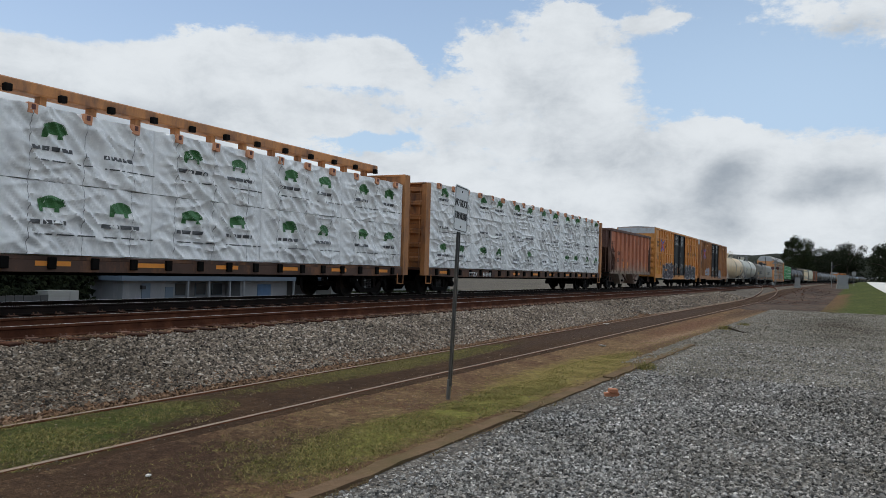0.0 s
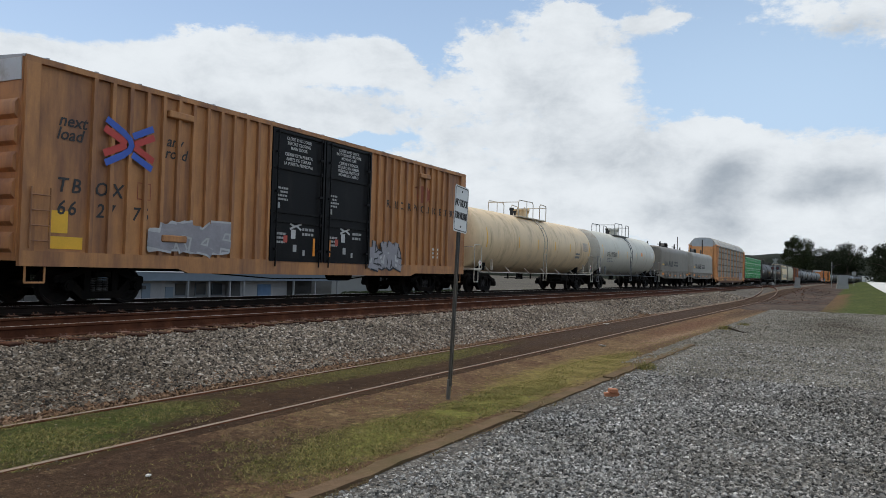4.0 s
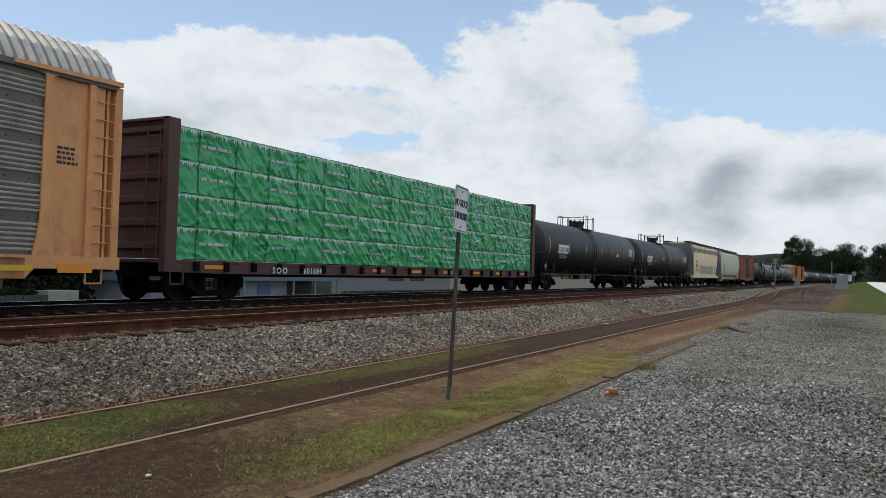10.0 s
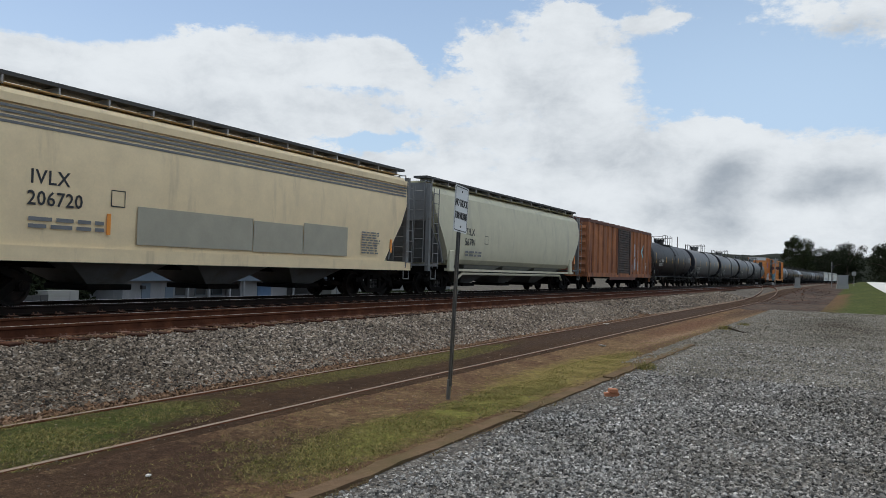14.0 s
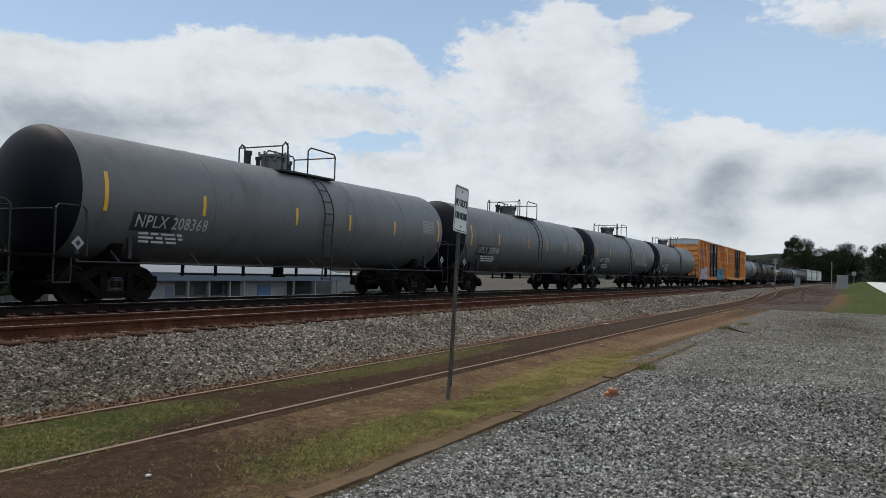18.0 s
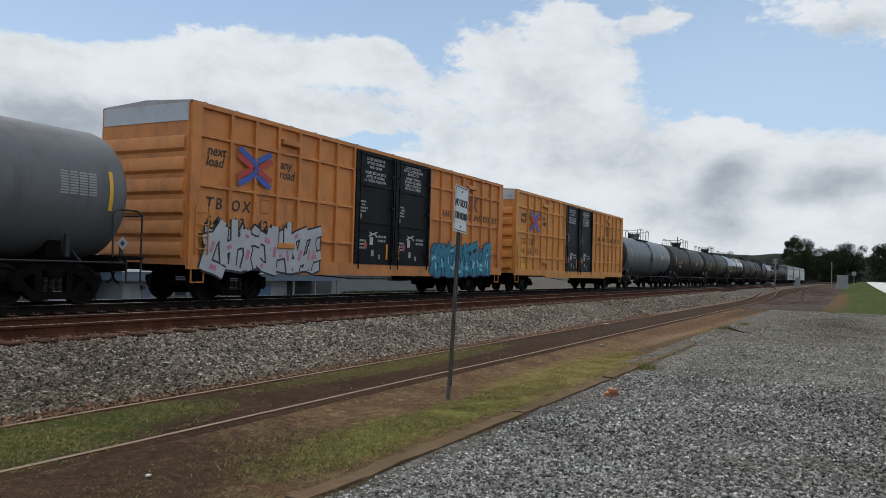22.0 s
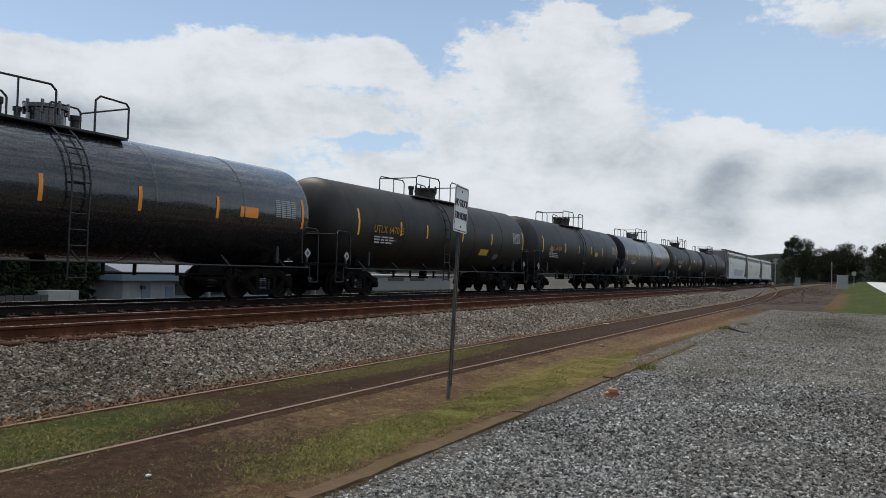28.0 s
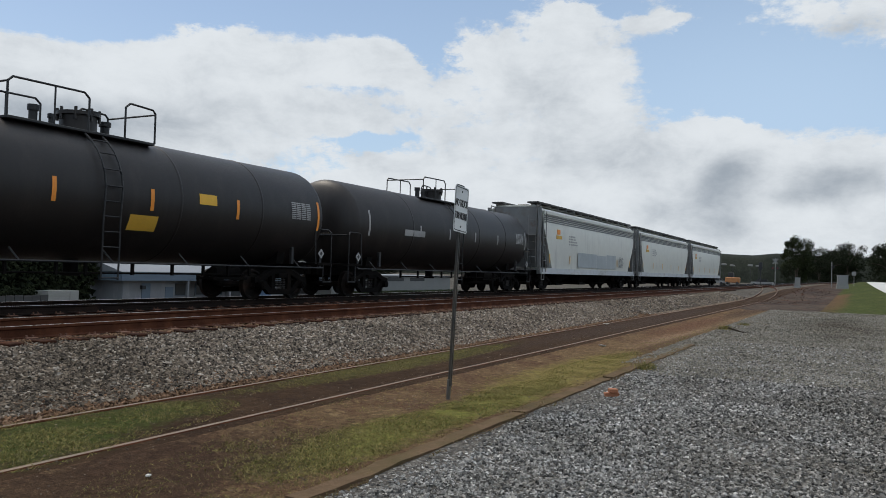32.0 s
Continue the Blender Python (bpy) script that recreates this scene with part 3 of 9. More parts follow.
def scatter_stones(name, spots, sizes, material, label, rng):
    """Angular stones, each a crooked block without its hidden foot, half sunk at its spot."""
    base = np.array([(-0.55, -0.5, 0.8), (0.55, -0.5, 0.72), (0.5, 0.5, 0.8), (-0.5, 0.55, 0.7), (-0.95, -0.85, -0.35), (0.95, -0.85, -0.35), (0.9, 0.9, -0.35), (-0.9, 0.9, -0.35)]) * np.array([0.95, 0.95, 1.05])
    tris = np.array([(0, 1, 2), (0, 2, 3), (4, 5, 1), (4, 1, 0), (5, 6, 2), (5, 2, 1), (6, 7, 3), (6, 3, 2), (7, 4, 0), (7, 0, 3)])
    n = len(spots)
    v = base[None] + rng.normal(0, 0.26, (n, 8, 3))
    turn = rng.random(n) * math.pi
    q = np.column_stack([np.cos(turn), rng.normal(0, 0.34, n), rng.normal(0, 0.34, n), np.sin(turn)])
    q /= np.linalg.norm(q, axis=1)[:, None]
    w, x, y, z = q.T
    R = np.stack([1 - 2 * (y * y + z * z), 2 * (x * y - z * w), 2 * (x * z + y * w), 2 * (x * y + z * w), 1 - 2 * (x * x + z * z), 2 * (y * z - x * w),
                  2 * (x * z - y * w), 2 * (y * z + x * w), 1 - 2 * (x * x + y * y)], -1).reshape(n, 3, 3)
    v = v * np.array([1.0, 0.78, 0.85])
    v = np.einsum("nij,nkj->nki", R, v)
    v = v * sizes[:, None, None] + spots[:, None, :]
    me = bpy.data.meshes.new(name)
    f = (tris[None] + 8 * np.arange(n)[:, None, None]).reshape(-1, 3)
    me.vertices.add(n * 8)
    me.vertices.foreach_set("co", v.reshape(-1))
    me.loops.add(len(f) * 3)
    me.loops.foreach_set("vertex_index", f.reshape(-1))
    me.polygons.add(len(f))
    me.polygons.foreach_set("loop_start", np.arange(len(f)) * 3)
    me.update(calc_edges=True)
    me.validate()
    me.polygons.foreach_set("use_smooth", [False] * len(me.polygons))
    me.materials.append(material)
    return tagged(new(name, me), label, "stones", kind="stuff")


def spread(rng, n, x0, x1, y0, y1, power=1.7):
    """Spots that grow sparser away from the near end."""
    u = rng.random(n) ** power
    return np.stack([x0 + (x1 - x0) * u, y0 + (y1 - y0) * rng.random(n)], -1)


def lay_stones():
    rng = np.random.default_rng(5)
    # both places put the dimmer light on the right into the stone colour
    lot_stone = stone_material("lot_stone", (0.050, 0.049, 0.048), (0.72, 0.705, 0.675), (0.42, 0.41, 0.385), 0.85, ((9.5, -2.8, 5.0, 2.8), (18, -4, 8, 3.0)))
    dusty_stone = stone_material("dusty_lot_stone", (0.20, 0.19, 0.165), (0.36, 0.35, 0.315), (0.27, 0.25, 0.21), 0.75, ((22, -4, 6, 2), (33, 0.5, 7, 1.2)))
    # the place at the left end paints in the falling-off light
    bed_stone = stone_material("ballast_stone", (0.035, 0.031, 0.028), (0.58, 0.535, 0.47), (0.34, 0.28, 0.22), 0.65, ((5.0, 9.0, 3.5, 1.6),))
    rust_stone = stone_material("rusty_stone", (0.10, 0.06, 0.04), (0.36, 0.26, 0.185), (0.28, 0.17, 0.10), 0.6)

    def fan(n, d0, d1, a0, a1):
        """Spots in a wedge of the lot, sparser outwards."""
        d = (d0 ** 0.5 + rng.random(n) * (d1 ** 0.5 - d0 ** 0.5)) ** 2
        a = np.radians(rng.uniform(a0, a1, n))
        return np.stack([d * np.cos(a), d * np.sin(a)], -1)

    p = fan(125000, 5.2, 22, -5, 41)
    p = p[p[:, 1] < 3.40]
    z = np.array([ground_z(x, y) for x, y in p])
    size = rng.uniform(0.006, 0.019, len(p)) * (1 + 0.022 * p[:, 0])
    scatter_stones("gravel", np.column_stack([p, z + size * 0.25]), size, lot_stone, "loose grey crushed stone covering the lot", rng)
    p = np.concatenate([fan(58000, 14, 50, -5, 12), spread(rng, 3500, 15, 45, 3.0, 3.9, 1.2)])
    p = p[(p[:, 1] < 3.9) & (p[:, 0] < 46.5)]
    z = np.array([ground_z(x, y) for x, y in p])
    size = rng.uniform(0.012, 0.030, len(p)) * (0.8 + 0.018 * p[:, 0])
    scatter_stones("dusty_gravel", np.column_stack([p, z + size * 0.15]), size, dusty_stone, "dust-covered grey stone on the far part of the lot", rng)
    p = np.concatenate([spread(rng, 76000, 5.0, 32, 7.7, 10.15, 1.5), spread(rng, 14000, 24, 70, 7.8, 10.15, 1.2)])
    z = np.array([ground_z(x, y) for x, y in p])
    size = rng.uniform(0.013, 0.032, len(p)) * (1 + 0.012 * p[:, 0])
    scatter_stones("ballast", np.column_stack([p, z + size * 0.3]), size, bed_stone, "grey broken-stone ballast sloping up to the main track", rng)
    p = np.concatenate([spread(rng, 13000, 4.2, 34, 7.33, 8.15, 1.4), spread(rng, 7000, 6, 40, 9.95, 10.5, 1.4)])
    z = np.array([ground_z(x, y) for x, y in p])
    size = rng.uniform(0.010, 0.03, len(p))
    scatter_stones("rusty_ballast", np.column_stack([p, z + size * 0.3]), size, rust_stone, "rust-stained stones along the foot of the ballast", rng)
    # dirt washed over the kerb
    p = spread(rng, 5000, 2.5, 20, 3.30, 3.70, 1.3)
    p = p[np.array([noise.noise(Vector((x * 1.3, y * 3.0, 2.0))) for x, y in p]) > 0.08]
    size = rng.uniform(0.003, 0.010, len(p))
    scatter_stones("clods", np.column_stack([p, np.full(len(p), -0.016)]), size, stone_material("brown_clod", (0.11, 0.07, 0.04), (0.27, 0.19, 0.115), (0.20, 0.16, 0.075)), "brown dirt crumbs washed over the kerb", rng)
    # stones strewn over the turf and the dirt
    p = np.concatenate([spread(rng, 1800, 3.5, 26, 3.7, 7.2), spread(rng, 420, 8.0, 10.2, 4.7, 5.4, 1.0), spread(rng, 1500, 2.5, 17, 3.25, 3.62, 1.2)])
    z = np.array([ground_z(x, y) for x, y in p])
    size = rng.uniform(0.003, 0.011, len(p))
    scatter_stones("strewn_stones", np.column_stack([p, z + size * 0.2]), size, stone_material("dirty_pebble", (0.09, 0.075, 0.06), (0.36, 0.31, 0.25), (0.2, 0.16, 0.12)), "pale stones strewn over dirt and worn turf", rng)


def lay_grass():
    """Blades of grass in tufts on the strip and between the sunken rails."""
    rng = np.random.default_rng(11)
    blades = []
    patches = [(6.8, 4.2, 1.8, 0.45, 22000), (9.6, 4.15, 2.3, 0.42, 18000), (13.5, 4.2, 3.5, 0.45, 12000), (5.2, 6.6, 1.8, 0.65, 15000), (4.3, 6.3, 1.0, 0.6, 7000), (12, 6.9, 4.0, 0.42, 7000),
               (5.2, 4.4, 1.7, 0.75, 8000), (19, 4.1, 4.0, 0.5, 5000), (26, 3.6, 2.6, 0.7, 2500), (8.4, 4.9, 3.2, 0.6, 7000)]
    verts, faces, idx = [], [], 0
    for px, py, rx, ry, n in patches:
        a, r = rng.random(n) * math.tau, np.sqrt(rng.random(n)) * 1.15
        xs, ys = px + rx * r * np.cos(a), py + ry * r * np.sin(a)
        clump = np.array([noise.noise(Vector((x * 2.2, y * 2.2, 7.0))) for x, y in zip(xs, ys)])
        keep = (clump > rng.uniform(-0.5, 0.35, n)) & (ys > KERB_Y + 0.12)
        xs, ys = xs[keep], ys[keep]
        h = rng.uniform(0.007, 0.018, len(xs)) * (1 + 0.7 * rng.random(len(xs)))
        th, lean = rng.random(len(xs)) * math.tau, rng.normal(0, 1.2, (len(xs), 2))
        for x, y, hh, t, ln in zip(xs, ys, h, th, lean):
            z = ground_z(x, y)
            dx, dy = math.cos(t) * 0.004, math.sin(t) * 0.004
            verts += [(x - dx, y - dy, z), (x + dx, y + dy, z), (x + ln[0] * hh, y + ln[1] * hh, z + hh)]
            faces.append((idx, idx + 1, idx + 2))
            idx += 3
    # the taller clump by the kerb
    for cx, cy, n, hgt in ((14.4, 3.3, 260, 0.11), (14.9, 3.38, 120, 0.09), (26.8, 3.6, 420, 0.16), (30, 3.4, 260, 0.12)):
        for _ in range(n):
            x, y = cx + rng.normal(0, 0.16), cy + rng.normal(0, 0.09)
            hh, t = hgt * rng.uniform(0.5, 1.1), rng.random() * math.tau
            ln = rng.normal(0, 0.5, 2)
            z = ground_z(x, y)
            verts += [(x - math.cos(t) * 0.008, y - math.sin(t) * 0.008, z), (x + math.cos(t) * 0.008, y + math.sin(t) * 0.008, z), (x + ln[0] * hh, y + ln[1] * hh, z + hh)]
            faces.append((idx, idx + 1, idx + 2))
            idx += 3
    me = bpy.data.meshes.new("grass")
    me.from_pydata(verts, [], faces)
    me.materials.append(stone_material("grass_blade", (0.075, 0.10, 0.020), (0.30, 0.31, 0.075), (0.30, 0.23, 0.10)))
    tagged(new("grass", me), "short patchy grass on the dirt strip", "grass", kind="stuff")


lay_stones()
lay_grass()


# ---- tracks ----
RUST_RAIL = mat("rusted_rail_side", (0.070, 0.027, 0.015), rough=0.85, var=0.3, scale=3, stain=(0.14, 0.055, 0.028), amount=0.45, bump=0.3, spec=0.08)
# dark copy of the rusted rail, coloured for the shade below the cars
SHADED_RAIL = mat("shade_darkened_rail", (0.016, 0.011, 0.009), rough=0.75, var=0.3, scale=3, stain=(0.04, 0.022, 0.016), amount=0.3, bump=0.3, spec=0.08)
RAIL_HEAD = mat("worn_rail_head", (0.62, 0.57, 0.53), rough=0.28, metal=1.0, var=0.12, bump=0.02)
DULL_HEAD = mat("dull_sunken_rail", (0.17, 0.125, 0.088), rough=0.7, metal=0.1, var=0.25, stain=(0.2, 0.12, 0.08), amount=0.5)
TIE = mat("creosoted_tie", (0.028, 0.015, 0.011), rough=0.95, var=0.35, scale=4, stain=(0.10, 0.038, 0.02), amount=0.35, bump=0.5, spec=0.08)
STEEL_RUST = mat("rusted_fastening", (0.17, 0.085, 0.055), rough=0.85, var=0.3)


def rail_profile(s=1.0):
    pts = [(-0.070, 0), (-0.070, 0.012), (-0.016, 0.03), (-0.010, 0.125), (-0.036, 0.14), (-0.037, 0.168), (-0.030, 0.178)]
    return [(x * s, z * s - 0.178 * s) for x, z in pts] + [(-x * s, z * s - 0.178 * s) for x, z in reversed(pts)]


def rail(name, path, body, head, parent, wide=0.0):
    """A rail of true section along a path of (x, y, z of its top), with its running band laid on the head."""
    bm, prof = B(), rail_profile()
    rings = [[bm.verts.new((x, y + a, z + b)) for a, b in prof] for x, y, z in path]
    skin(bm, rings)
    ob = part(name, bm, body, parent)
    bm = B()
    hw = 0.028 + wide
    rings = [[bm.verts.new((x, y - hw, z + 0.0015)), bm.verts.new((x, y + hw, z + 0.0015)), bm.verts.new((x, y + hw, z - 0.01)), bm.verts.new((x, y - hw, z - 0.01))] for x, y, z in path]
    skin(bm, rings)
    part("running_band", bm, head, ob, "bright worn strip on the railhead")
    return ob


def main_track(y, label, ties, side=None):
    track = tagged(new("railway_track"), label, "railway track", "main tracks")
    track.location = (0, y, 0)
    for s in (-1, 1):
        rail("rail", [(x, s * GAUGE / 2 + s * 0.036 + bend_y(x), RAIL_Z) for x in [-900, -30, 0, 30, 60, 120, 200] + list(range(220, 781, 20))], side or RUST_RAIL, RAIL_HEAD, track)
    bm = bevelled(box(B(), -0.115, 0.115, -1.3, 1.3, RAIL_Z - 0.178 - 0.17, RAIL_Z - 0.180), 0.012)
    tie = to_mesh("tie", bm, TIE)
    bm = bevelled(box(B(), -0.09, 0.09, -0.17, 0.17, RAIL_Z - 0.182, RAIL_Z - 0.166), 0.003)
    for k in (-1, 1):
        for j in (-0.05, 0.05):
            cyl(bm, (j, k * 0.095, RAIL_Z - 0.17), (j, k * 0.095, RAIL_Z - 0.135), 0.016, 6)
    plate = to_mesh("tie_plate", bm, STEEL_RUST)
    rng = random.Random(3)
    for i in range(ties):
        t = part("tie", tie, None, track, at=pose(2.0 + i * 0.53, rng.uniform(-0.04, 0.04), rng.uniform(-0.01, 0.004), 0, 0, rng.uniform(-1, 1)))
        for s in (-1, 1):
            part("tie_plate", plate, None, t, at=(0, s * (GAUGE / 2 + 0.036), 0))
    return track


main_track(MAIN_Y, "empty main track with rust-brown rails on timber ties", 150)
main_track(TRAIN_Y, "main track under the train with rails darkened for its shade", 90, SHADED_RAIL)


def siding():
    track = tagged(new("siding_track"), "disused siding with rails sunk in dirt and grass", "railway track")
    for off in (0.0, GAUGE):
        path = []
        for x in [-60, -20, 0, 5, 10, 15, 20, 26, 32, 38, 44, 50, 56, 60, 64, 68, 72, 76, 80, 84, 88, 92, 96, 100, 106, 112, 120, 130]:
            bend = 6.2 * (max(0.0, x - 58) / 72) ** 2
            path.append((x, 5.80 - 0.036 + (0.072 if off else 0) + off + bend + 0.02 * math.sin(x * 0.8 + off * 3), 0.012 + 0.67 * smooth_step(58, 112, x)))
        rail("rail", path, RUST_RAIL, DULL_HEAD, track)


siding()


def kerb():
    """A low edging of old timbers between the turf and the gravel."""
    edge = tagged(new("edging"), "weathered low kerb of old timbers half covered by dirt", "kerb", kind="structure")
    wood = mat("weathered_edging", (0.125, 0.083, 0.050), rough=0.95, var=0.35, scale=3, stain=(0.095, 0.072, 0.036), amount=0.55, bump=0.9, spec=0.1)
    rng = random.Random(8)
    x = -3.0
    while x < 17.2:
        ln = rng.uniform(3.6, 4.6)
        bm = bevelled(box(B(), 0, ln - 0.012, -0.10, 0.13, -0.14, -0.005), 0.03, 2)
        bmesh.ops.subdivide_edges(bm, edges=[q for q in bm.edges if abs(q.verts[0].co.x - q.verts[1].co.x) > 1], cuts=24)
        for v in bm.verts:
            v.co.y += 0.035 * noise.noise(Vector((v.co.x * 1.4 + x, 0, 5.0)))
            v.co.z += 0.02 * noise.noise(Vector((v.co.x * 3 + x, v.co.y * 9, 1.0)))
        part("timber", bm, wood, edge, at=pose(x, KERB_Y + 0.02 + rng.uniform(-0.012, 0.012), -0.002 + rng.uniform(-0.008, 0.006), 0, 0, rng.uniform(-0.3, 0.3)))
        x += ln


kerb()


# ---- small things near the camera ----
def sign():
    post_mat = mat("dark_painted_post", (0.035, 0.034, 0.03), rough=0.6, var=0.3, stain=(0.12, 0.09, 0.06), amount=0.3, streak=4)
    zinc = mat("galvanised_steel", (0.13, 0.125, 0.115), rough=0.5, metal=0.7, var=0.25)
    white = mat("sign_face_white", (0.66, 0.67, 0.66), rough=0.42, var=0.07, stain=(0.5, 0.5, 0.46), amount=0.3)
    black = mat("sign_black", (0.02, 0.02, 0.02), rough=0.5, var=0.1)
    root = tagged(new("traffic_sign"), "white NO TRUCK TURN AROUND sign on a leaning dark steel post", "traffic sign")
    root.matrix_basis = pose(9.27, 4.68, -0.06, *SIGN_LEAN)
    bm = B()
    prism(bm, [(-0.032, -0.012), (-0.032, 0.0), (-0.018, 0.0), (-0.014, 0.028), (0.014, 0.028), (0.018, 0.0), (0.032, 0.0), (0.032, -0.012), (0.010, -0.012), (0.008, 0.016), (-0.008, 0.016), (-0.010, -0.012)], "z", 0.18, 2.78)
    part("post", bm, post_mat, root, "dark green painted channel post")
    part("stub", bevelled(box(B(), -0.034, 0.034, 0.0, 0.034, -0.3, 0.27), 0.004), zinc, root, "bare galvanised stub in the ground")
    w, h, z0, t, r = 0.457, 0.62, 2.22, 0.003, 0.04

    def plate(w, h, r, n=5):
        pts = []
        for cx, cz, a0 in ((w / 2 - r, h / 2 - r, 0), (-w / 2 + r, h / 2 - r, 90), (-w / 2 + r, -h / 2 + r, 180), (w / 2 - r, -h / 2 + r, 270)):
            pts += [(cx + r * math.cos(radians(a0 + 90 * i / n)), cz + r * math.sin(radians(a0 + 90 * i / n))) for i in range(n + 1)]
        return pts
    panel = part("panel", prism(B(), plate(w, h, r), "y", -0.0145, -0.0145 + t), white, root, "white enamelled sign plate", at=(0, 0, z0 + h / 2))
    bm = B()
    outer, inner = plate(w - 0.03, h - 0.03, r), plate(w - 0.055, h - 0.055, r * 0.8)
    a = [bm.verts.new((p[0], -0.0165, p[1])) for p in outer]
    b = [bm.verts.new((p[0], -0.0165, p[1])) for p in inner]
    for i in range(len(a)):
        j = (i + 1) % len(a)
        bm.faces.new((a[i], a[j], b[j], b[i]))
    part("border", bm, black, panel, "thin black border line")
    for text, zz, wd in (("NO TRUCK", 0.035, 0.62), ("TURN AROUND", -0.135, 0.60)):
        me = lettering(text, 0.135, black, 1.0, 0, wd)
        xs = [v.co.x for v in me.vertices]
        k = 0.395 / (max(xs) - min(xs))
        part("lettering", me, None, panel, at=Matrix.Translation((-min(xs) * k - 0.1975, -0.0175, zz)) @ Matrix.Diagonal((k, 1, 1, 1)))
    for zz in (0.235, -0.235):
        part("bolt", cyl(B(), (0, -0.0145, zz), (0, -0.022, zz), 0.014, 8), black, panel)


SIGN_LEAN = (0.4, 3.4, 3.0)
sign()


def brick(x, y, z, turn):
    clay = mat("fired_clay", (0.36, 0.15, 0.08), rough=0.9, var=0.25, scale=20, bump=0.5)
    ob = new("brick", to_mesh("brick", bevelled(box(B(), -0.10, 0.10, -0.047, 0.047, 0, 0.062), 0.006), clay))
    ob.matrix_basis = pose(x, y, z, 2, -3, turn)
    tagged(ob, "broken orange clay brick lying on the gravel", "brick")
    ob = new("brick", to_mesh("brick", bevelled(box(B(), -0.07, 0.055, -0.045, 0.045, 0, 0.055), 0.009), clay))
    ob.matrix_basis = pose(x - 0.02, y - 0.03, z + 0.063, 4, 3, turn + 14)
    tagged(ob, "half brick resting on another on the gravel", "brick")


brick(10.85, 2.95, -0.05, -62)


def litter():
    paper = mat("pale_litter", (0.6, 0.58, 0.54), rough=0.7, var=0.1)
    for x, y, sx, sy in ((18.2, 5.2, 0.28, 0.12), (4.45, 4.87, 0.05, 0.035), (25.6, 7.2, 0.4, 0.12)):
        bm = box(B(), -sx / 2, sx / 2, -sy / 2, sy / 2, 0, 0.018)
        bevelled(bm, 0.005)
        for v in bm.verts:
            v.co.z += 0.02 * noise.noise(v.co * 9 + Vector((x, y, 0)))
        ob = new("litter", to_mesh("litter", bm, paper))
        ob.matrix_basis = pose(x, y, ground_z(x, y) + 0.01, 4, 5, 30)
        tagged(ob, "crumpled pale scrap lying on the dirt", "litter")
    wood = mat("old_branch", (0.06, 0.045, 0.03), rough=0.9)
    bm = B()
    pipe(bm, [(0, 0, 0.30), (0.35, 0.1, 0.20), (0.9, 0.1, 0.05), (1.3, -0.1, 0.03)], 0.055, 6)
    pipe(bm, [(0.35, 0.1, 0.2), (0.5, 0.3, 0.33), (0.7, 0.5, 0.35)], 0.03, 5)
    ob = new("branch", to_mesh("branch", bm, wood))
    ob.matrix_basis = pose(25.9, 3.4, ground_z(26, 3.4), 0, 0, -60) @ Matrix.Scale(0.5, 4)
    tagged(ob, "dark fallen branch by the edge of the lot", "branch")


litter()


# ---- distance ----
HILL = soil("wooded_hill", ((0.018, 0.023, 0.018), (0.028, 0.034, 0.027), (0.038, 0.044, 0.038)), scales=(0.02, 0.12, 0.5), bump=0.8, rough=1.0)
BARK = mat("tree_bark", (0.075, 0.058, 0.045), rough=0.95, var=0.3, bump=0.6)
LEAF = stone_material("tree_leaf", (0.014, 0.021, 0.008), (0.045, 0.058, 0.018), (0.032, 0.040, 0.014))
LEAF_DARK = stone_material("dark_tree_leaf", (0.009, 0.013, 0.006), (0.026, 0.034, 0.013), (0.020, 0.026, 0.011))


def hills():
    """Low wooded hills all round the horizon."""
    bm = B()
    n = 240
    rows = []
    for i in range(n):
        a = i * math.tau / n
        r = 800 + 90 * noise.noise(Vector((math.cos(a) * 2, math.sin(a) * 2, 1.0)))
        base = 26.0 + 6 * noise.noise(Vector((math.cos(a) * 3, math.sin(a) * 3, 5.0))) + 4.4 * noise.noise(Vector((math.cos(a) * 22, math.sin(a) * 22, 2.0)))
        col = []
        for k, (dr, dz) in enumerate(((0, -4.0), (20, base * 0.72), (45, base * 0.92), (100, base), (220, base * 0.8 - 4))):
            w = 1.5 * noise.noise(Vector((a * 90, k * 3.3, 0))) if k else 0
            col.append(bm.verts.new(((r + dr) * math.cos(a), (r + dr) * math.sin(a), dz + w)))
        rows.append(col)
    for i in range(n):
        a, b = rows[i], rows[(i + 1) % n]
        for k in range(4):
            bm.faces.new((a[k], b[k], b[k + 1], a[k + 1]))
    me = to_mesh("hills_backdrop", bm, HILL, smooth=60)
    tagged(new("hills_backdrop", me), "low dark wooded hills along the horizon", "hills", kind="structure")


hills()


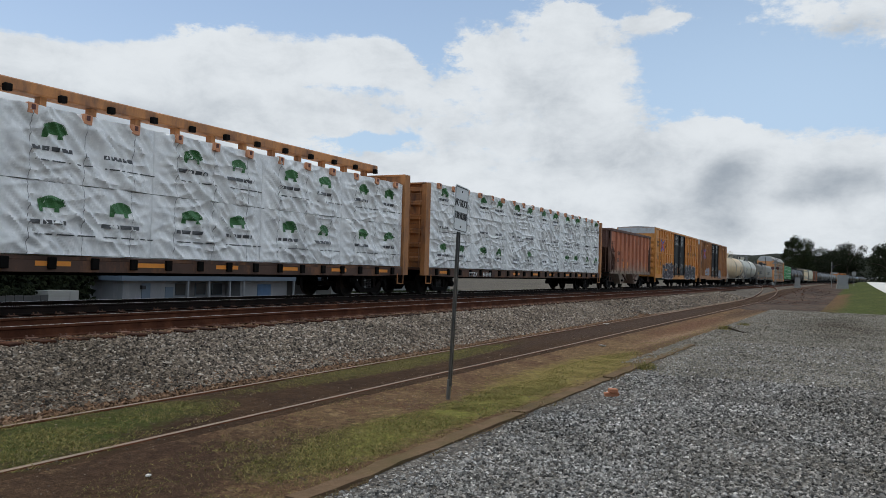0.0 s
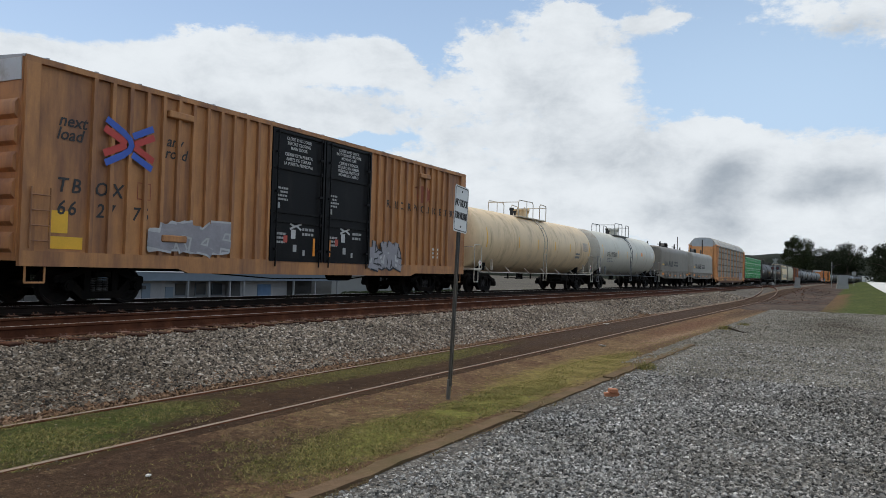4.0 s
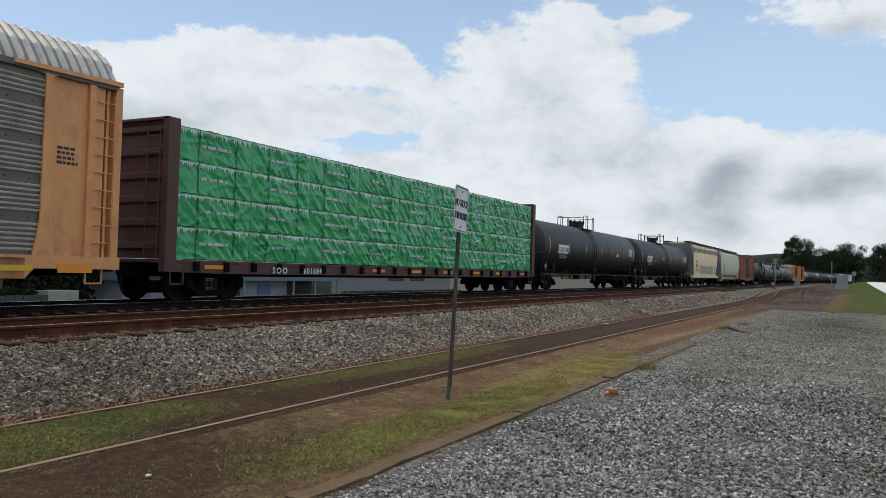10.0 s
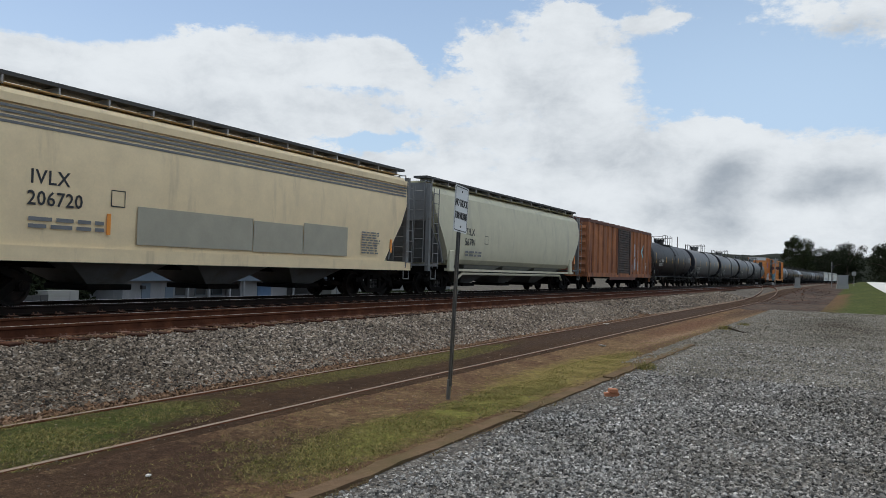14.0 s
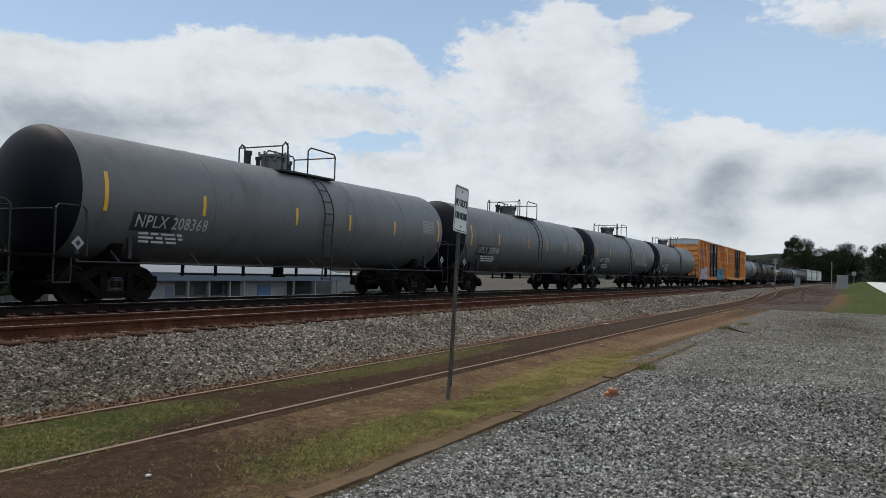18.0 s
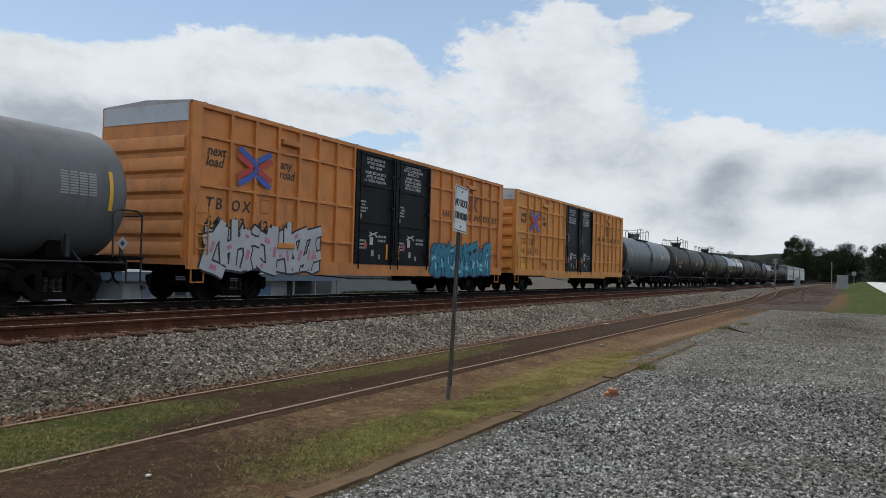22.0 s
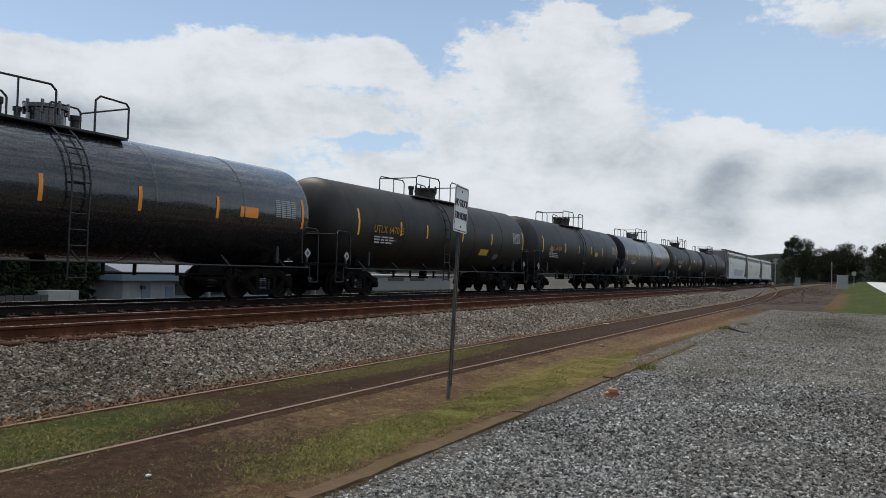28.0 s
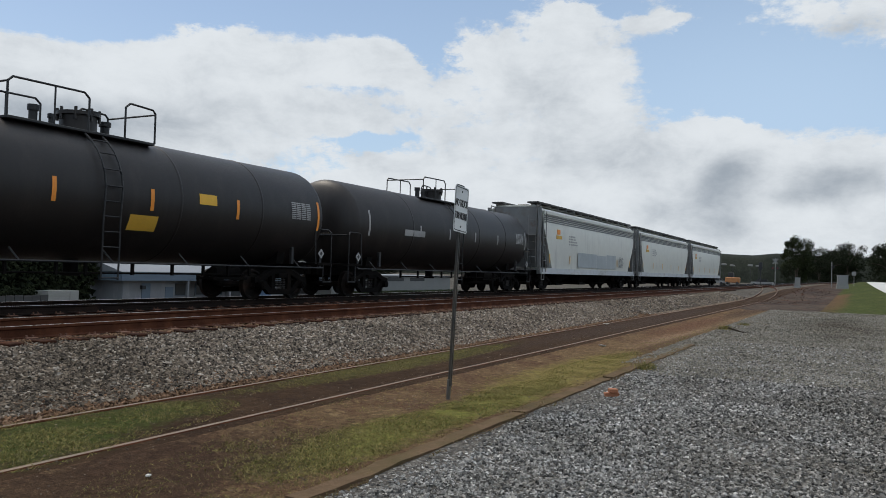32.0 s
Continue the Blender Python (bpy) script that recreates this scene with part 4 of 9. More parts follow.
def tree(height, width, seed, leaf, name="tree", label="leafy dark green broadleaf tree", n_leaf=2600, low=0.12):
    """Tapered trunk, forked limbs, and a crown of many small leaf sprays with gaps."""
    rng = random.Random(seed)
    root = tagged(new(name), label, "tree", "trees")
    bm = B()
    tips = []
    trunk_top = Vector((rng.uniform(-0.3, 0.3), rng.uniform(-0.3, 0.3), height * 0.45))
    cyl(bm, (0, 0, -0.4), trunk_top, height * 0.030, 9, height * 0.020)
    for i in range(11):
        a, u = rng.random() * math.tau, rng.uniform(0.25, 1.0)
        start_p = trunk_top * u
        reach = width * 0.5 * rng.uniform(0.45, 0.9)
        end = Vector((math.cos(a) * reach, math.sin(a) * reach, height * (0.32 + 0.58 * rng.random())))
        mid = (start_p + end) / 2 + Vector((0, 0, height * 0.05))
        cyl(bm, start_p, mid, height * 0.012, 6, height * 0.008)
        cyl(bm, mid, end, height * 0.008, 6, height * 0.003)
        tips += [mid, end]
    part("trunk", bm, BARK, root)
    centres = []
    for i in range(60):
        if i < len(tips):
            c = tips[i].copy()
        else:
            a, u = rng.random() * math.tau, math.sqrt(rng.random())
            z = low + (0.96 - low) * rng.random()
            prof = math.sin(math.pi * min(1.0, max(0.06, (z - low + 0.08) / (1.05 - low)))) ** 0.6
            c = Vector((math.cos(a) * u * width * 0.46 * prof, math.sin(a) * u * width * 0.46 * prof, z * height))
        centres.append((c, width * rng.uniform(0.09, 0.17)))
    verts, faces = [], []
    for i in range(n_leaf):
        c, r = centres[rng.randrange(len(centres))]
        d = Vector((rng.gauss(0, 1), rng.gauss(0, 1), rng.gauss(0, 0.8)))
        d = d.normalized() * r * rng.random() ** 0.4
        p = c + d
        s = height * rng.uniform(0.009, 0.020)
        u = Vector((rng.gauss(0, 1), rng.gauss(0, 1), rng.gauss(0, 1))).normalized()
        v = u.cross(Vector((rng.gauss(0, 1), rng.gauss(0, 1), rng.gauss(0, 1)))).normalized()
        k = len(verts)
        verts += [tuple(p - u * s), tuple(p + v * s * 0.7), tuple(p + u * s), tuple(p - v * s * 0.7)]
        faces.append((k, k + 1, k + 2, k + 3))
    me = bpy.data.meshes.new("crown")
    me.from_pydata(verts, [], faces)
    me.materials.append(leaf)
    part("crown", me, None, root, "crown of many small leaf sprays")
    return root


def woods():
    rng = random.Random(17)
    first = tree(11.5, 9.4, 3, LEAF, label="tall round-crowned green tree beyond the far bend", n_leaf=11000, low=0.10)
    first.matrix_basis = pose(498, 28.6, 0.0) @ Matrix.Scale(2.32, 4)
    kinds = [tree(12.5, 10.5, 5, LEAF_DARK, label="tall dark tree at the edge of the woods", n_leaf=9000, low=0.05), tree(11.0, 11.5, 6, LEAF_DARK, label="broad dark tree at the edge of the woods", n_leaf=9000, low=0.05)]
    kinds[1].matrix_basis = pose(216, -8.5, 0.0)
    # the wood closes the view beyond the road; unseen trees round the lot are added to block low sky light
    spots = [(735, 24.5, 2.35), (740, 8.0, 2.7), (690, 14, 2.1), (224, -7.4, 0.98), (222, -11.5, 0.92), (226, -16, 0.95), (232, -21, 1.0), (745, 34, 1.9), (640, 34, 1.2), (470, 31, 0.9), (218, -27, 1.0), (205, -34, 1.0),
             (190, -42, 1.1), (172, -50, 1.1), (150, -56, 1.1), (128, -60, 1.1), (104, -62, 1.15), (80, -62, 1.15), (56, -60, 1.1), (32, -58, 1.1), (8, -55, 1.1), (-16, -52, 1.15), (-38, -44, 1.15), (-56, -30, 1.1), (-66, -10, 1.1)]
    for i, (x, y, s) in enumerate(spots):
        copy_thing(kinds[i % 2], pose(x, y, -0.1, 0, 0, rng.uniform(0, 360)) @ Matrix.Scale(s, 4))
    # trees behind the town
    for x, y, s in ((65, 103, 1.10), (59, 108, 1.0), (74, 104, 0.78), (50, 112, 1.0), (40, 116, 1.05), (84, 112, 0.62), (96, 118, 0.6), (30, 112, 1.0), (112, 122, 0.6), (130, 126, 0.62), (150, 128, 0.62), (175, 130, 0.7), (200, 124, 0.7), (18, 108, 1.0)):
        copy_thing(kinds[0], pose(x, y, TOWN_Z, 0, 0, rng.uniform(0, 360)) @ Matrix.Scale(s, 4))
    kinds[0].matrix_basis = pose(650, 3.0, 0.0) @ Matrix.Scale(2.4, 4)


woods()


# ---- the town side ----
def store():
    wall_m = mat("white_store_wall", (0.20, 0.205, 0.215), rough=0.7, var=0.08, scale=0.6, stain=(0.26, 0.26, 0.26), amount=0.25, streak=3)
    fascia = mat("pale_blue_fascia", (0.10, 0.135, 0.175), rough=0.5, var=0.08)
    roof_m = mat("grey_metal_roof", (0.17, 0.18, 0.19), rough=0.45, var=0.06)
    dark = mat("dark_shop_interior", (0.02, 0.02, 0.022), rough=0.6)
    glass = mat("shop_glass", (0.06, 0.07, 0.08), rough=0.1, spec=0.6, var=0.05, bump=0)
    poster = mat("blue_poster", (0.06, 0.12, 0.22), rough=0.6)
    root = tagged(new("store_building"), "low white store with a pale blue fascia and porch posts", "building")
    root.location = (0, 58, TOWN_Z)
    part("wall", box(B(), 49.3, 55.4, 0, 9, 0, 2.35), wall_m, root)
    part("wall", box(B(), 55.4, 64.7, 2.2, 9, 0, 2.35), wall_m, root, "recessed porch wall")
    part("wall", box(B(), 64.7, 72.5, 0.1, 9, 0, 2.3), wall_m, root)
    part("back_wall", box(B(), 72.5, 81.6, 3.4, 9, 0, 2.3), dark, root, "dark back of an open bay")
    part("fascia", box(B(), 48.4, 81.9, -0.9, 9.2, 2.3, 3.1), fascia, root)
    part("roof", prism(B(), [(-1.0, 3.1), (9.4, 3.1), (4.5, 4.6)], "x", 48.3, 82.0), roof_m, root, "low grey metal roof")
    for x in (56.4, 59.2, 62.2, 64.3, 72.7, 76.8, 81.4):
        part("porch_post", box(B(), x - 0.09, x + 0.09, -0.8, -0.62, 0, 2.3), wall_m, root)
    d = part("door", box(B(), 51.4, 52.4, -0.06, 0.0, 0, 2.05), fascia, root)
    part("wall_lamp", box(B(), 51.2, 51.6, -0.35, -0.06, 1.5, 1.85), dark, root)
    part("wall_panel", box(B(), 54.2, 55.2, -0.05, 0.0, 0.6, 1.7), fascia, root)
    for x in (57.4, 60.2, 62.6):
        w = part("window", box(B(), x, x + 1.5, 2.1, 2.2, 0.7, 2.0), fascia, root)
        part("pane", box(B(), x + 0.08, x + 1.42, 2.07, 2.1, 0.78, 1.92), glass, w)
    part("poster", box(B(), 67.4, 69.6, 0.03, 0.1, 0.6, 1.9), poster, root, "blue poster on the wall")
    low = tagged(new("warehouse"), "long low pale grey warehouse wall behind the tracks", "building")
    low.location = (0, 60, TOWN_Z)
    gray = mat("pale_grey_block_wall", (0.19, 0.195, 0.19), rough=0.8, var=0.1, scale=0.3)
    part("wall", box(B(), 84, 118, 0, 14, 0, 2.9), gray, low)
    part("roof", box(B(), 83.8, 118.2, -0.3, 14.2, 2.9, 3.05), roof_m, low)
    for x in (98, 104.5):
        part("window", box(B(), x, x + 4.4, -0.05, 0, 2.2, 2.75), mat("dark_clerestory_glass", (0.05, 0.055, 0.06), rough=0.2), low, "dark strip window under the eave")
    hedge = stone_material("hedge_leaf", (0.02, 0.03, 0.012), (0.05, 0.07, 0.025), (0.03, 0.04, 0.02))
    rng = np.random.default_rng(4)
    n = 2600
    p = np.column_stack([rng.uniform(84, 117, n), rng.uniform(57.4, 58.6, n), TOWN_Z + rng.random(n) ** 0.7 * 0.85])
    scatter_stones("hedge", p, rng.uniform(0.06, 0.16, n), hedge, "low clipped dark hedge along the wall", rng)["category"] = "hedge"
    n = 16000
    p = np.column_stack([rng.uniform(18, 48.2, n), rng.uniform(59.9, 63, n), TOWN_Z + rng.random(n) ** 0.8 * 4.4])
    p[:, 0] += 0.5 * np.sin(p[:, 2] * 2.2)
    scatter_stones("shrubs", p, rng.uniform(0.10, 0.26, n), LEAF_DARK, "dark overgrown shrubs behind the yard fence", rng)["category"] = "shrubs"
    n = 5000
    p = np.column_stack([rng.uniform(22, 41.5, n), rng.uniform(58.5, 60, n), TOWN_Z + rng.random(n) * 1.6])
    scatter_stones("weeds", p, rng.uniform(0.06, 0.16, n), LEAF_DARK, "dark weeds along the yard fence", rng)["category"] = "weeds"
    box_m = mat("white_crate_paint", (0.28, 0.28, 0.26), rough=0.6, var=0.1)
    crate = tagged(new("storage_box"), "white slatted storage box by the town street", "storage box")
    crate.location = (41.9, 58, TOWN_Z)
    part("body", box(B(), 0, 2.9, 0, 1.6, 0.1, 1.45), box_m, crate)
    for i in range(5):
        part("slat", box(B(), 0.02, 1.9, -0.03, 0, 0.2 + i * 0.25, 0.38 + i * 0.25), box_m, crate)
    part("door", box(B(), 2.05, 2.85, -0.04, 0, 0.15, 1.4), box_m, crate)
    fence_m = mat("dark_yard_fence", (0.05, 0.05, 0.05), rough=0.8)
    fence = tagged(new("yard_fence"), "dark low board fence behind the tracks", "fence")
    fence.location = (24, 57, TOWN_Z)
    for i in range(24):
        part("board", keep_board(fence_m), None, fence, at=(i * 0.72, 0, 0.02 * (i % 3)))


BOARD = []


def keep_board(m):
    if not BOARD:
        BOARD.append(to_mesh("board", bevelled(box(B(), 0, 0.68, -0.03, 0.03, 0, 1.15), 0.01), m))
    return BOARD[0]


store()


def utility_line():
    wood = mat("grey_pole_wood", (0.12, 0.10, 0.085), rough=0.9, var=0.3)
    wire = mat("black_cable", (0.02, 0.02, 0.02), rough=0.5)
    for x in (-12, 207):
        pole = tagged(new("utility_pole"), "grey timber utility pole with a crossarm", "utility pole", "utility poles")
        pole.location = (x, 40, TOWN_Z)
        part("mast", cyl(B(), (0, 0, 0), (0, 0, 14.2), 0.17, 9, 0.11), wood, pole)
        part("crossarm", box(B(), -0.06, 0.06, -1.1, 1.1, 10.25, 10.40), wood, pole)
        for y in (-1.0, -0.4, 0.4, 1.0):
            part("insulator", cyl(B(), (0, y, 10.40), (0, y, 10.56), 0.05, 8), wire, pole)
    for k, (y, z) in enumerate(((-1.0, 8.15), (0.4, 8.15), (1.0, 8.15), (0.0, 7.5), (0.0, 7.1))):
        bm = B()
        for a, b in ((-12, 207),):
            pipe(bm, [(a + (b - a) * i / 24, 40 + y, z - 1.6 * math.sin(math.pi * i / 24)) for i in range(25)], 0.014, 4)
        tagged(new("power_cable", to_mesh("power_cable", bm, wire)), "thin black cable slung between utility poles", "cable", "power cables")


utility_line()


# ---- the far end by the crossing ----
def crossing():
    pale = mat("pale_cabinet_paint", (0.27, 0.27, 0.255), rough=0.55, var=0.12)
    silver = mat("aluminium_hut", (0.28, 0.28, 0.28), rough=0.45, metal=0.5, var=0.12)
    dark = mat("black_signal_paint", (0.02, 0.02, 0.022), rough=0.6)
    white = mat("white_mast_paint", (0.26, 0.26, 0.25), rough=0.6)
    lens = mat("unlit_red_lens", (0.18, 0.02, 0.02), rough=0.3)

    def box_thing(name, label, cat, x, y, z, sx, sy, sz, m):
        root = tagged(new(name), label, cat)
        root.matrix_basis = pose(x, y, z, 0, 0, 4)
        part("body", bevelled(box(B(), -sx / 2, sx / 2, -sy / 2, sy / 2, 0, sz), 0.02), m, root)
        part("cap", box(B(), -sx / 2 - 0.06, sx / 2 + 0.06, -sy / 2 - 0.06, sy / 2 + 0.06, sz, sz + 0.07), m, root)
        part("door", box(B(), -sx / 2 - 0.03, -sx / 2, -sy * 0.4, sy * 0.4, 0.1, sz * 0.9), m, root)
        part("plinth", box(B(), -sx / 2 - 0.1, sx / 2 + 0.1, -sy / 2 - 0.1, sy / 2 + 0.1, -0.6, 0), pale, root)
    box_thing("relay_cabinet", "small white steel relay cabinet by the track", "cabinet", 130, 7.3, 0.8, 0.7, 0.75, 1.15, pale)
    box_thing("signal_hut", "silver signal equipment hut on a gravel pad", "hut", 130, 1.25, 1.12, 1.5, 1.4, 1.35, silver)
    mast = tagged(new("crossing_signal"), "white crossing signal mast with paired lights and crossbuck", "crossing signal")
    mast.location = (149.5, 12.0, 0.5)
    part("mast", cyl(B(), (0, 0, 0), (0, 0, 4.9), 0.07, 8), white, mast)
    for a in (-45, 45):
        part("crossbuck", box(B(), -0.03, -0.01, -0.6, 0.6, -0.1, 0.1), white, mast, at=pose(-0.08, 0, 4.3, a))
    for y in (-0.4, 0.4):
        lamp = part("light", cyl(B(), (-0.25, y, 3.1), (-0.1, y, 3.1), 0.28, 12), dark, mast, "unlit round flasher")
        part("lens", cyl(B(), (-0.27, y, 3.1), (-0.25, y, 3.1), 0.13, 10), lens, lamp)
    part("arm", box(B(), -0.05, 0.05, -0.45, 0.45, 3.06, 3.14), dark, mast)
    sig = tagged(new("track_signal"), "black colour-light track signal on a mast", "signal")
    sig.location = (149.3, 14.4, 0.5)
    part("mast", cyl(B(), (0, 0, 0), (0, 0, 3.0), 0.09, 8), dark, sig)
    part("head", bevelled(box(B(), -0.15, 0.15, -0.3, 0.3, 2.7, 4.1), 0.04), dark, sig)
    pole = tagged(new("steel_pole"), "slim grey steel pole by the far road", "pole")
    pole.location = (150, 3.1, 0.6)
    part("mast", cyl(B(), (0, 0, 0), (0, 0, 4.3), 0.06, 8), silver, pole)
    part("bracket", box(B(), -0.05, 0.05, -0.35, 0.05, 3.2, 3.6), dark, pole)
    sgn = tagged(new("road_sign"), "small white square road sign on a post", "road sign")
    sgn.location = (158, -0.3, 0.6)
    part("post", cyl(B(), (0, 0, 0), (0, 0, 2.8), 0.04, 6), silver, sgn)
    part("plate", box(B(), -0.04, -0.02, -0.33, 0.33, 2.1, 2.8), white, sgn)
    # light standards and parked vehicles beyond the crossing
    for y, z in ((24.5, 4.4), (22.8, 4.2), (19.2, 4.3), (17.6, 4.2)):
        lp = tagged(new("yard_lamp"), "pale unlit lamp head on a thin dark pole", "lamp", "yard lamps")
        lp.location = (178, y, 0)
        part("pole", cyl(B(), (0, 0, -1), (0, 0, z), 0.05, 6), dark, lp)
        part("head", bevelled(box(B(), -0.2, 0.2, -0.5, 0.5, z, z + 0.35), 0.05), white, lp)
    digger = mat("machine_orange", (0.40, 0.17, 0.06), rough=0.6)
    m = tagged(new("parked_loader"), "orange loader parked beyond the crossing", "machine")
    m.location = (176, 22.4, 0.1)
    part("body", bevelled(box(B(), -1.2, 1.2, -1.4, 1.4, 0.6, 1.7), 0.15), digger, m)
    part("cab", bevelled(box(B(), -0.6, 0.6, -0.2, 0.9, 1.7, 2.7), 0.1), dark, m)
    for x in (-0.8, 0.8):
        for y in (-0.95, 0.95):
            part("wheel", cyl(B(), (x, y - 0.2, 0.5), (x, y + 0.2, 0.5), 0.5, 14), dark, m)
    for x, y, col in ((178, 26.0, white), (172, 16.2, white)):
        car = tagged(new("parked_car"), "small pale car parked beyond the crossing", "car", "parked cars")
        car.matrix_basis = pose(x, y, 0.1, 0, 0, 80)
        part("body", bevelled(box(B(), -2.1, 2.1, -0.85, 0.85, 0.35, 0.95), 0.12, 2), col, car)
        part("cabin", bevelled(box(B(), -1.2, 1.1, -0.75, 0.75, 0.9, 1.45), 0.2, 2), dark, car)
        for wx in (-1.35, 1.35):
            for wy in (-0.82, 0.82):
                part("wheel", cyl(B(), (wx, wy - 0.1, 0.32), (wx, wy + 0.1, 0.32), 0.32, 14), dark, car)
    # a concrete drive over the grass bank
    conc = mat("pale_concrete_drive", (0.50, 0.50, 0.48), rough=0.85, var=0.08, scale=0.3)
    bm = B()
    path = [(62, -7.4, 5.0), (74, -6.2, 6.0), (84, -5.8, 6.0), (97, -5.6, 6.2), (110, -5.4, 6.2), (125, -5.2, 6.2), (140, -5.0, 6.0), (170, -5.2, 6.0), (230, -7, 6.0)]
    rows = []
    for x, y, w in path:
        rows.append([bm.verts.new((x, y + s * w / 2, max(ground_z(x, y + s * w / 2), ground_z(x, y)) + 0.05)) for s in (-1, 1)])
    for a, b in zip(rows, rows[1:]):
        bm.faces.new((a[0], b[0], b[1], a[1]))
    tagged(new("driveway", to_mesh("driveway", bm, conc)), "pale concrete drive along the top of the grass bank", "driveway", kind="structure")


crossing()


def rubble():
    """Heaps of dirt and broken stone beyond the bend of the siding."""
    rng = np.random.default_rng(23)
    n = 420
    p = np.column_stack([rng.uniform(58, 125, n), rng.uniform(2.2, 6.0, n)])
    p[: n // 3] += np.column_stack([rng.normal(0, 1.5, n // 3), np.zeros(n // 3)])
    z = np.array([ground_z(x, y) for x, y in p])
    size = rng.uniform(0.02, 0.07, n) * (1 + (rng.random(n) > 0.97) * 1.8)
    scatter_stones("rubble", np.column_stack([p, z + size * 0.2]), size, stone_material("dirty_rubble", (0.03, 0.023, 0.018), (0.12, 0.095, 0.075), (0.10, 0.055, 0.035)), "dark rubble and clods strewn on bare ground", rng)


rubble()


# ---- the train: materials ----
IRON = mat("grimy_running_gear", (0.006, 0.0052, 0.0047), rough=0.9, var=0.3, scale=5, stain=(0.016, 0.011, 0.008), amount=0.25, spec=0.08, bump=0.3)
WHEEL = mat("dusty_wheel_steel", (0.009, 0.0078, 0.007), rough=0.75, spec=0.15, metal=0.0, var=0.3, stain=(0.03, 0.018, 0.013), amount=0.4)
TREAD = mat("grey_spring_steel", (0.03, 0.026, 0.024), rough=0.6, metal=0.4)
BLACK_PIPE = mat("black_pipework", (0.012, 0.012, 0.0125), rough=0.55, var=0.2)
PALE_PIPE = mat("pale_painted_pipe", (0.50, 0.46, 0.39), rough=0.6, var=0.2, stain=(0.2, 0.13, 0.08), amount=0.35)
GREY_PIPE = mat("grey_painted_pipe", (0.16, 0.165, 0.17), rough=0.6, var=0.2)
YELLOW_TAPE = mat("yellow_reflective_tape", (0.75, 0.42, 0.03), rough=0.45, var=0.12)
ORANGE_TAPE = mat("orange_reflective_tape", (0.78, 0.27, 0.03), rough=0.45, var=0.12)
WHITE_PAINT = mat("stencil_white", (0.72, 0.72, 0.70), rough=0.6, var=0.12)
DIM_WHITE = mat("faded_stencil_white", (0.33, 0.33, 0.32), rough=0.7, var=0.25)
BLACK_PAINT = mat("stencil_black", (0.025, 0.025, 0.027), rough=0.6, var=0.15)
YELLOW_PAINT = mat("stencil_yellow", (0.62, 0.36, 0.04), rough=0.6, var=0.15)
RED_PAINT = mat("stencil_red", (0.45, 0.05, 0.04), rough=0.6, var=0.15)
BLUE_PAINT = mat("stencil_blue", (0.04, 0.10, 0.42), rough=0.6, var=0.15)
SPRAY = {
    "white": mat("spray_white", (0.44, 0.44, 0.44), rough=0.7, var=0.2), "black": mat("spray_black", (0.03, 0.03, 0.035), rough=0.7, var=0.2),
    "grey": mat("spray_grey", (0.28, 0.27, 0.29), rough=0.7, var=0.25), "teal": mat("spray_teal", (0.03, 0.20, 0.27), rough=0.7, var=0.25),
    "blue": mat("spray_blue", (0.03, 0.20, 0.42), rough=0.7, var=0.25), "pink": mat("spray_pink", (0.50, 0.20, 0.26), rough=0.7, var=0.25),
    "sky": mat("spray_light_blue", (0.25, 0.50, 0.56), rough=0.7, var=0.2), "plum": mat("spray_plum", (0.045, 0.028, 0.035), rough=0.7, var=0.35), "navy": mat("spray_navy", (0.02, 0.03, 0.10), rough=0.7, var=0.2),
}
GEAR = {}


def keep(key, make):
    if key not in GEAR:
        GEAR[key] = make()
    return GEAR[key]


# ---- running gear ----
def wheel_mesh():
    bm = B()
    rings = [ring(bm, (0, y, 0), (0, 1, 0), r, 28) for y, r in ((-0.10, 0.06), (-0.10, 0.12), (-0.03, 0.15), (-0.02, 0.33), (-0.065, 0.36), (-0.065, 0.415), (0.05, 0.42), (0.055, 0.446), (0.075, 0.44), (0.075, 0.36), (0.03, 0.33), (0.03, 0.13))]
    return to_mesh("wheel", skin(bm, rings), WHEEL)


def side_frame_mesh():
    bm = B()
    for y in (-0.08,):
        prism(bm, [(-1.14, 0.47), (-1.14, 0.62), (-0.80, 0.69), (-0.40, 0.87), (0.40, 0.87), (0.80, 0.69), (1.14, 0.62), (1.14, 0.47), (1.02, 0.50), (0.74, 0.56), (0.34, 0.73), (-0.34, 0.73), (-0.74, 0.56), (-1.02, 0.50)], "y", y, 0.08)
        prism(bm, [(-0.90, 0.46), (-0.74, 0.57), (-0.42, 0.29), (0.42, 0.29), (0.74, 0.57), (0.90, 0.46), (0.50, 0.14), (-0.50, 0.14)], "y", y + 0.004, 0.076)
        for s in (-1, 1):
            box(bm, min(s * 0.28, s * 0.43), max(s * 0.28, s * 0.43), -0.072, 0.072, 0.22, 0.76)
            cyl(bm, (s * 0.89, -0.20, 0.42), (s * 0.89, 0.05, 0.42), 0.115, 14)
            cyl(bm, (s * 0.89, -0.22, 0.42), (s * 0.89, -0.20, 0.42), 0.075, 12)
            box(bm, s * 0.89 - 0.14, s * 0.89 + 0.14, -0.10, 0.09, 0.47, 0.60)
    return to_mesh("side_frame", bm, IRON)


def spring_mesh():
    bm = B()
    for x in (-0.17, 0.0, 0.17):
        for i in range(6):
            cyl(bm, (x, 0, 0.30 + i * 0.05), (x, 0, 0.33 + i * 0.05), 0.07, 10)
    return to_mesh("springs", bm, TREAD)


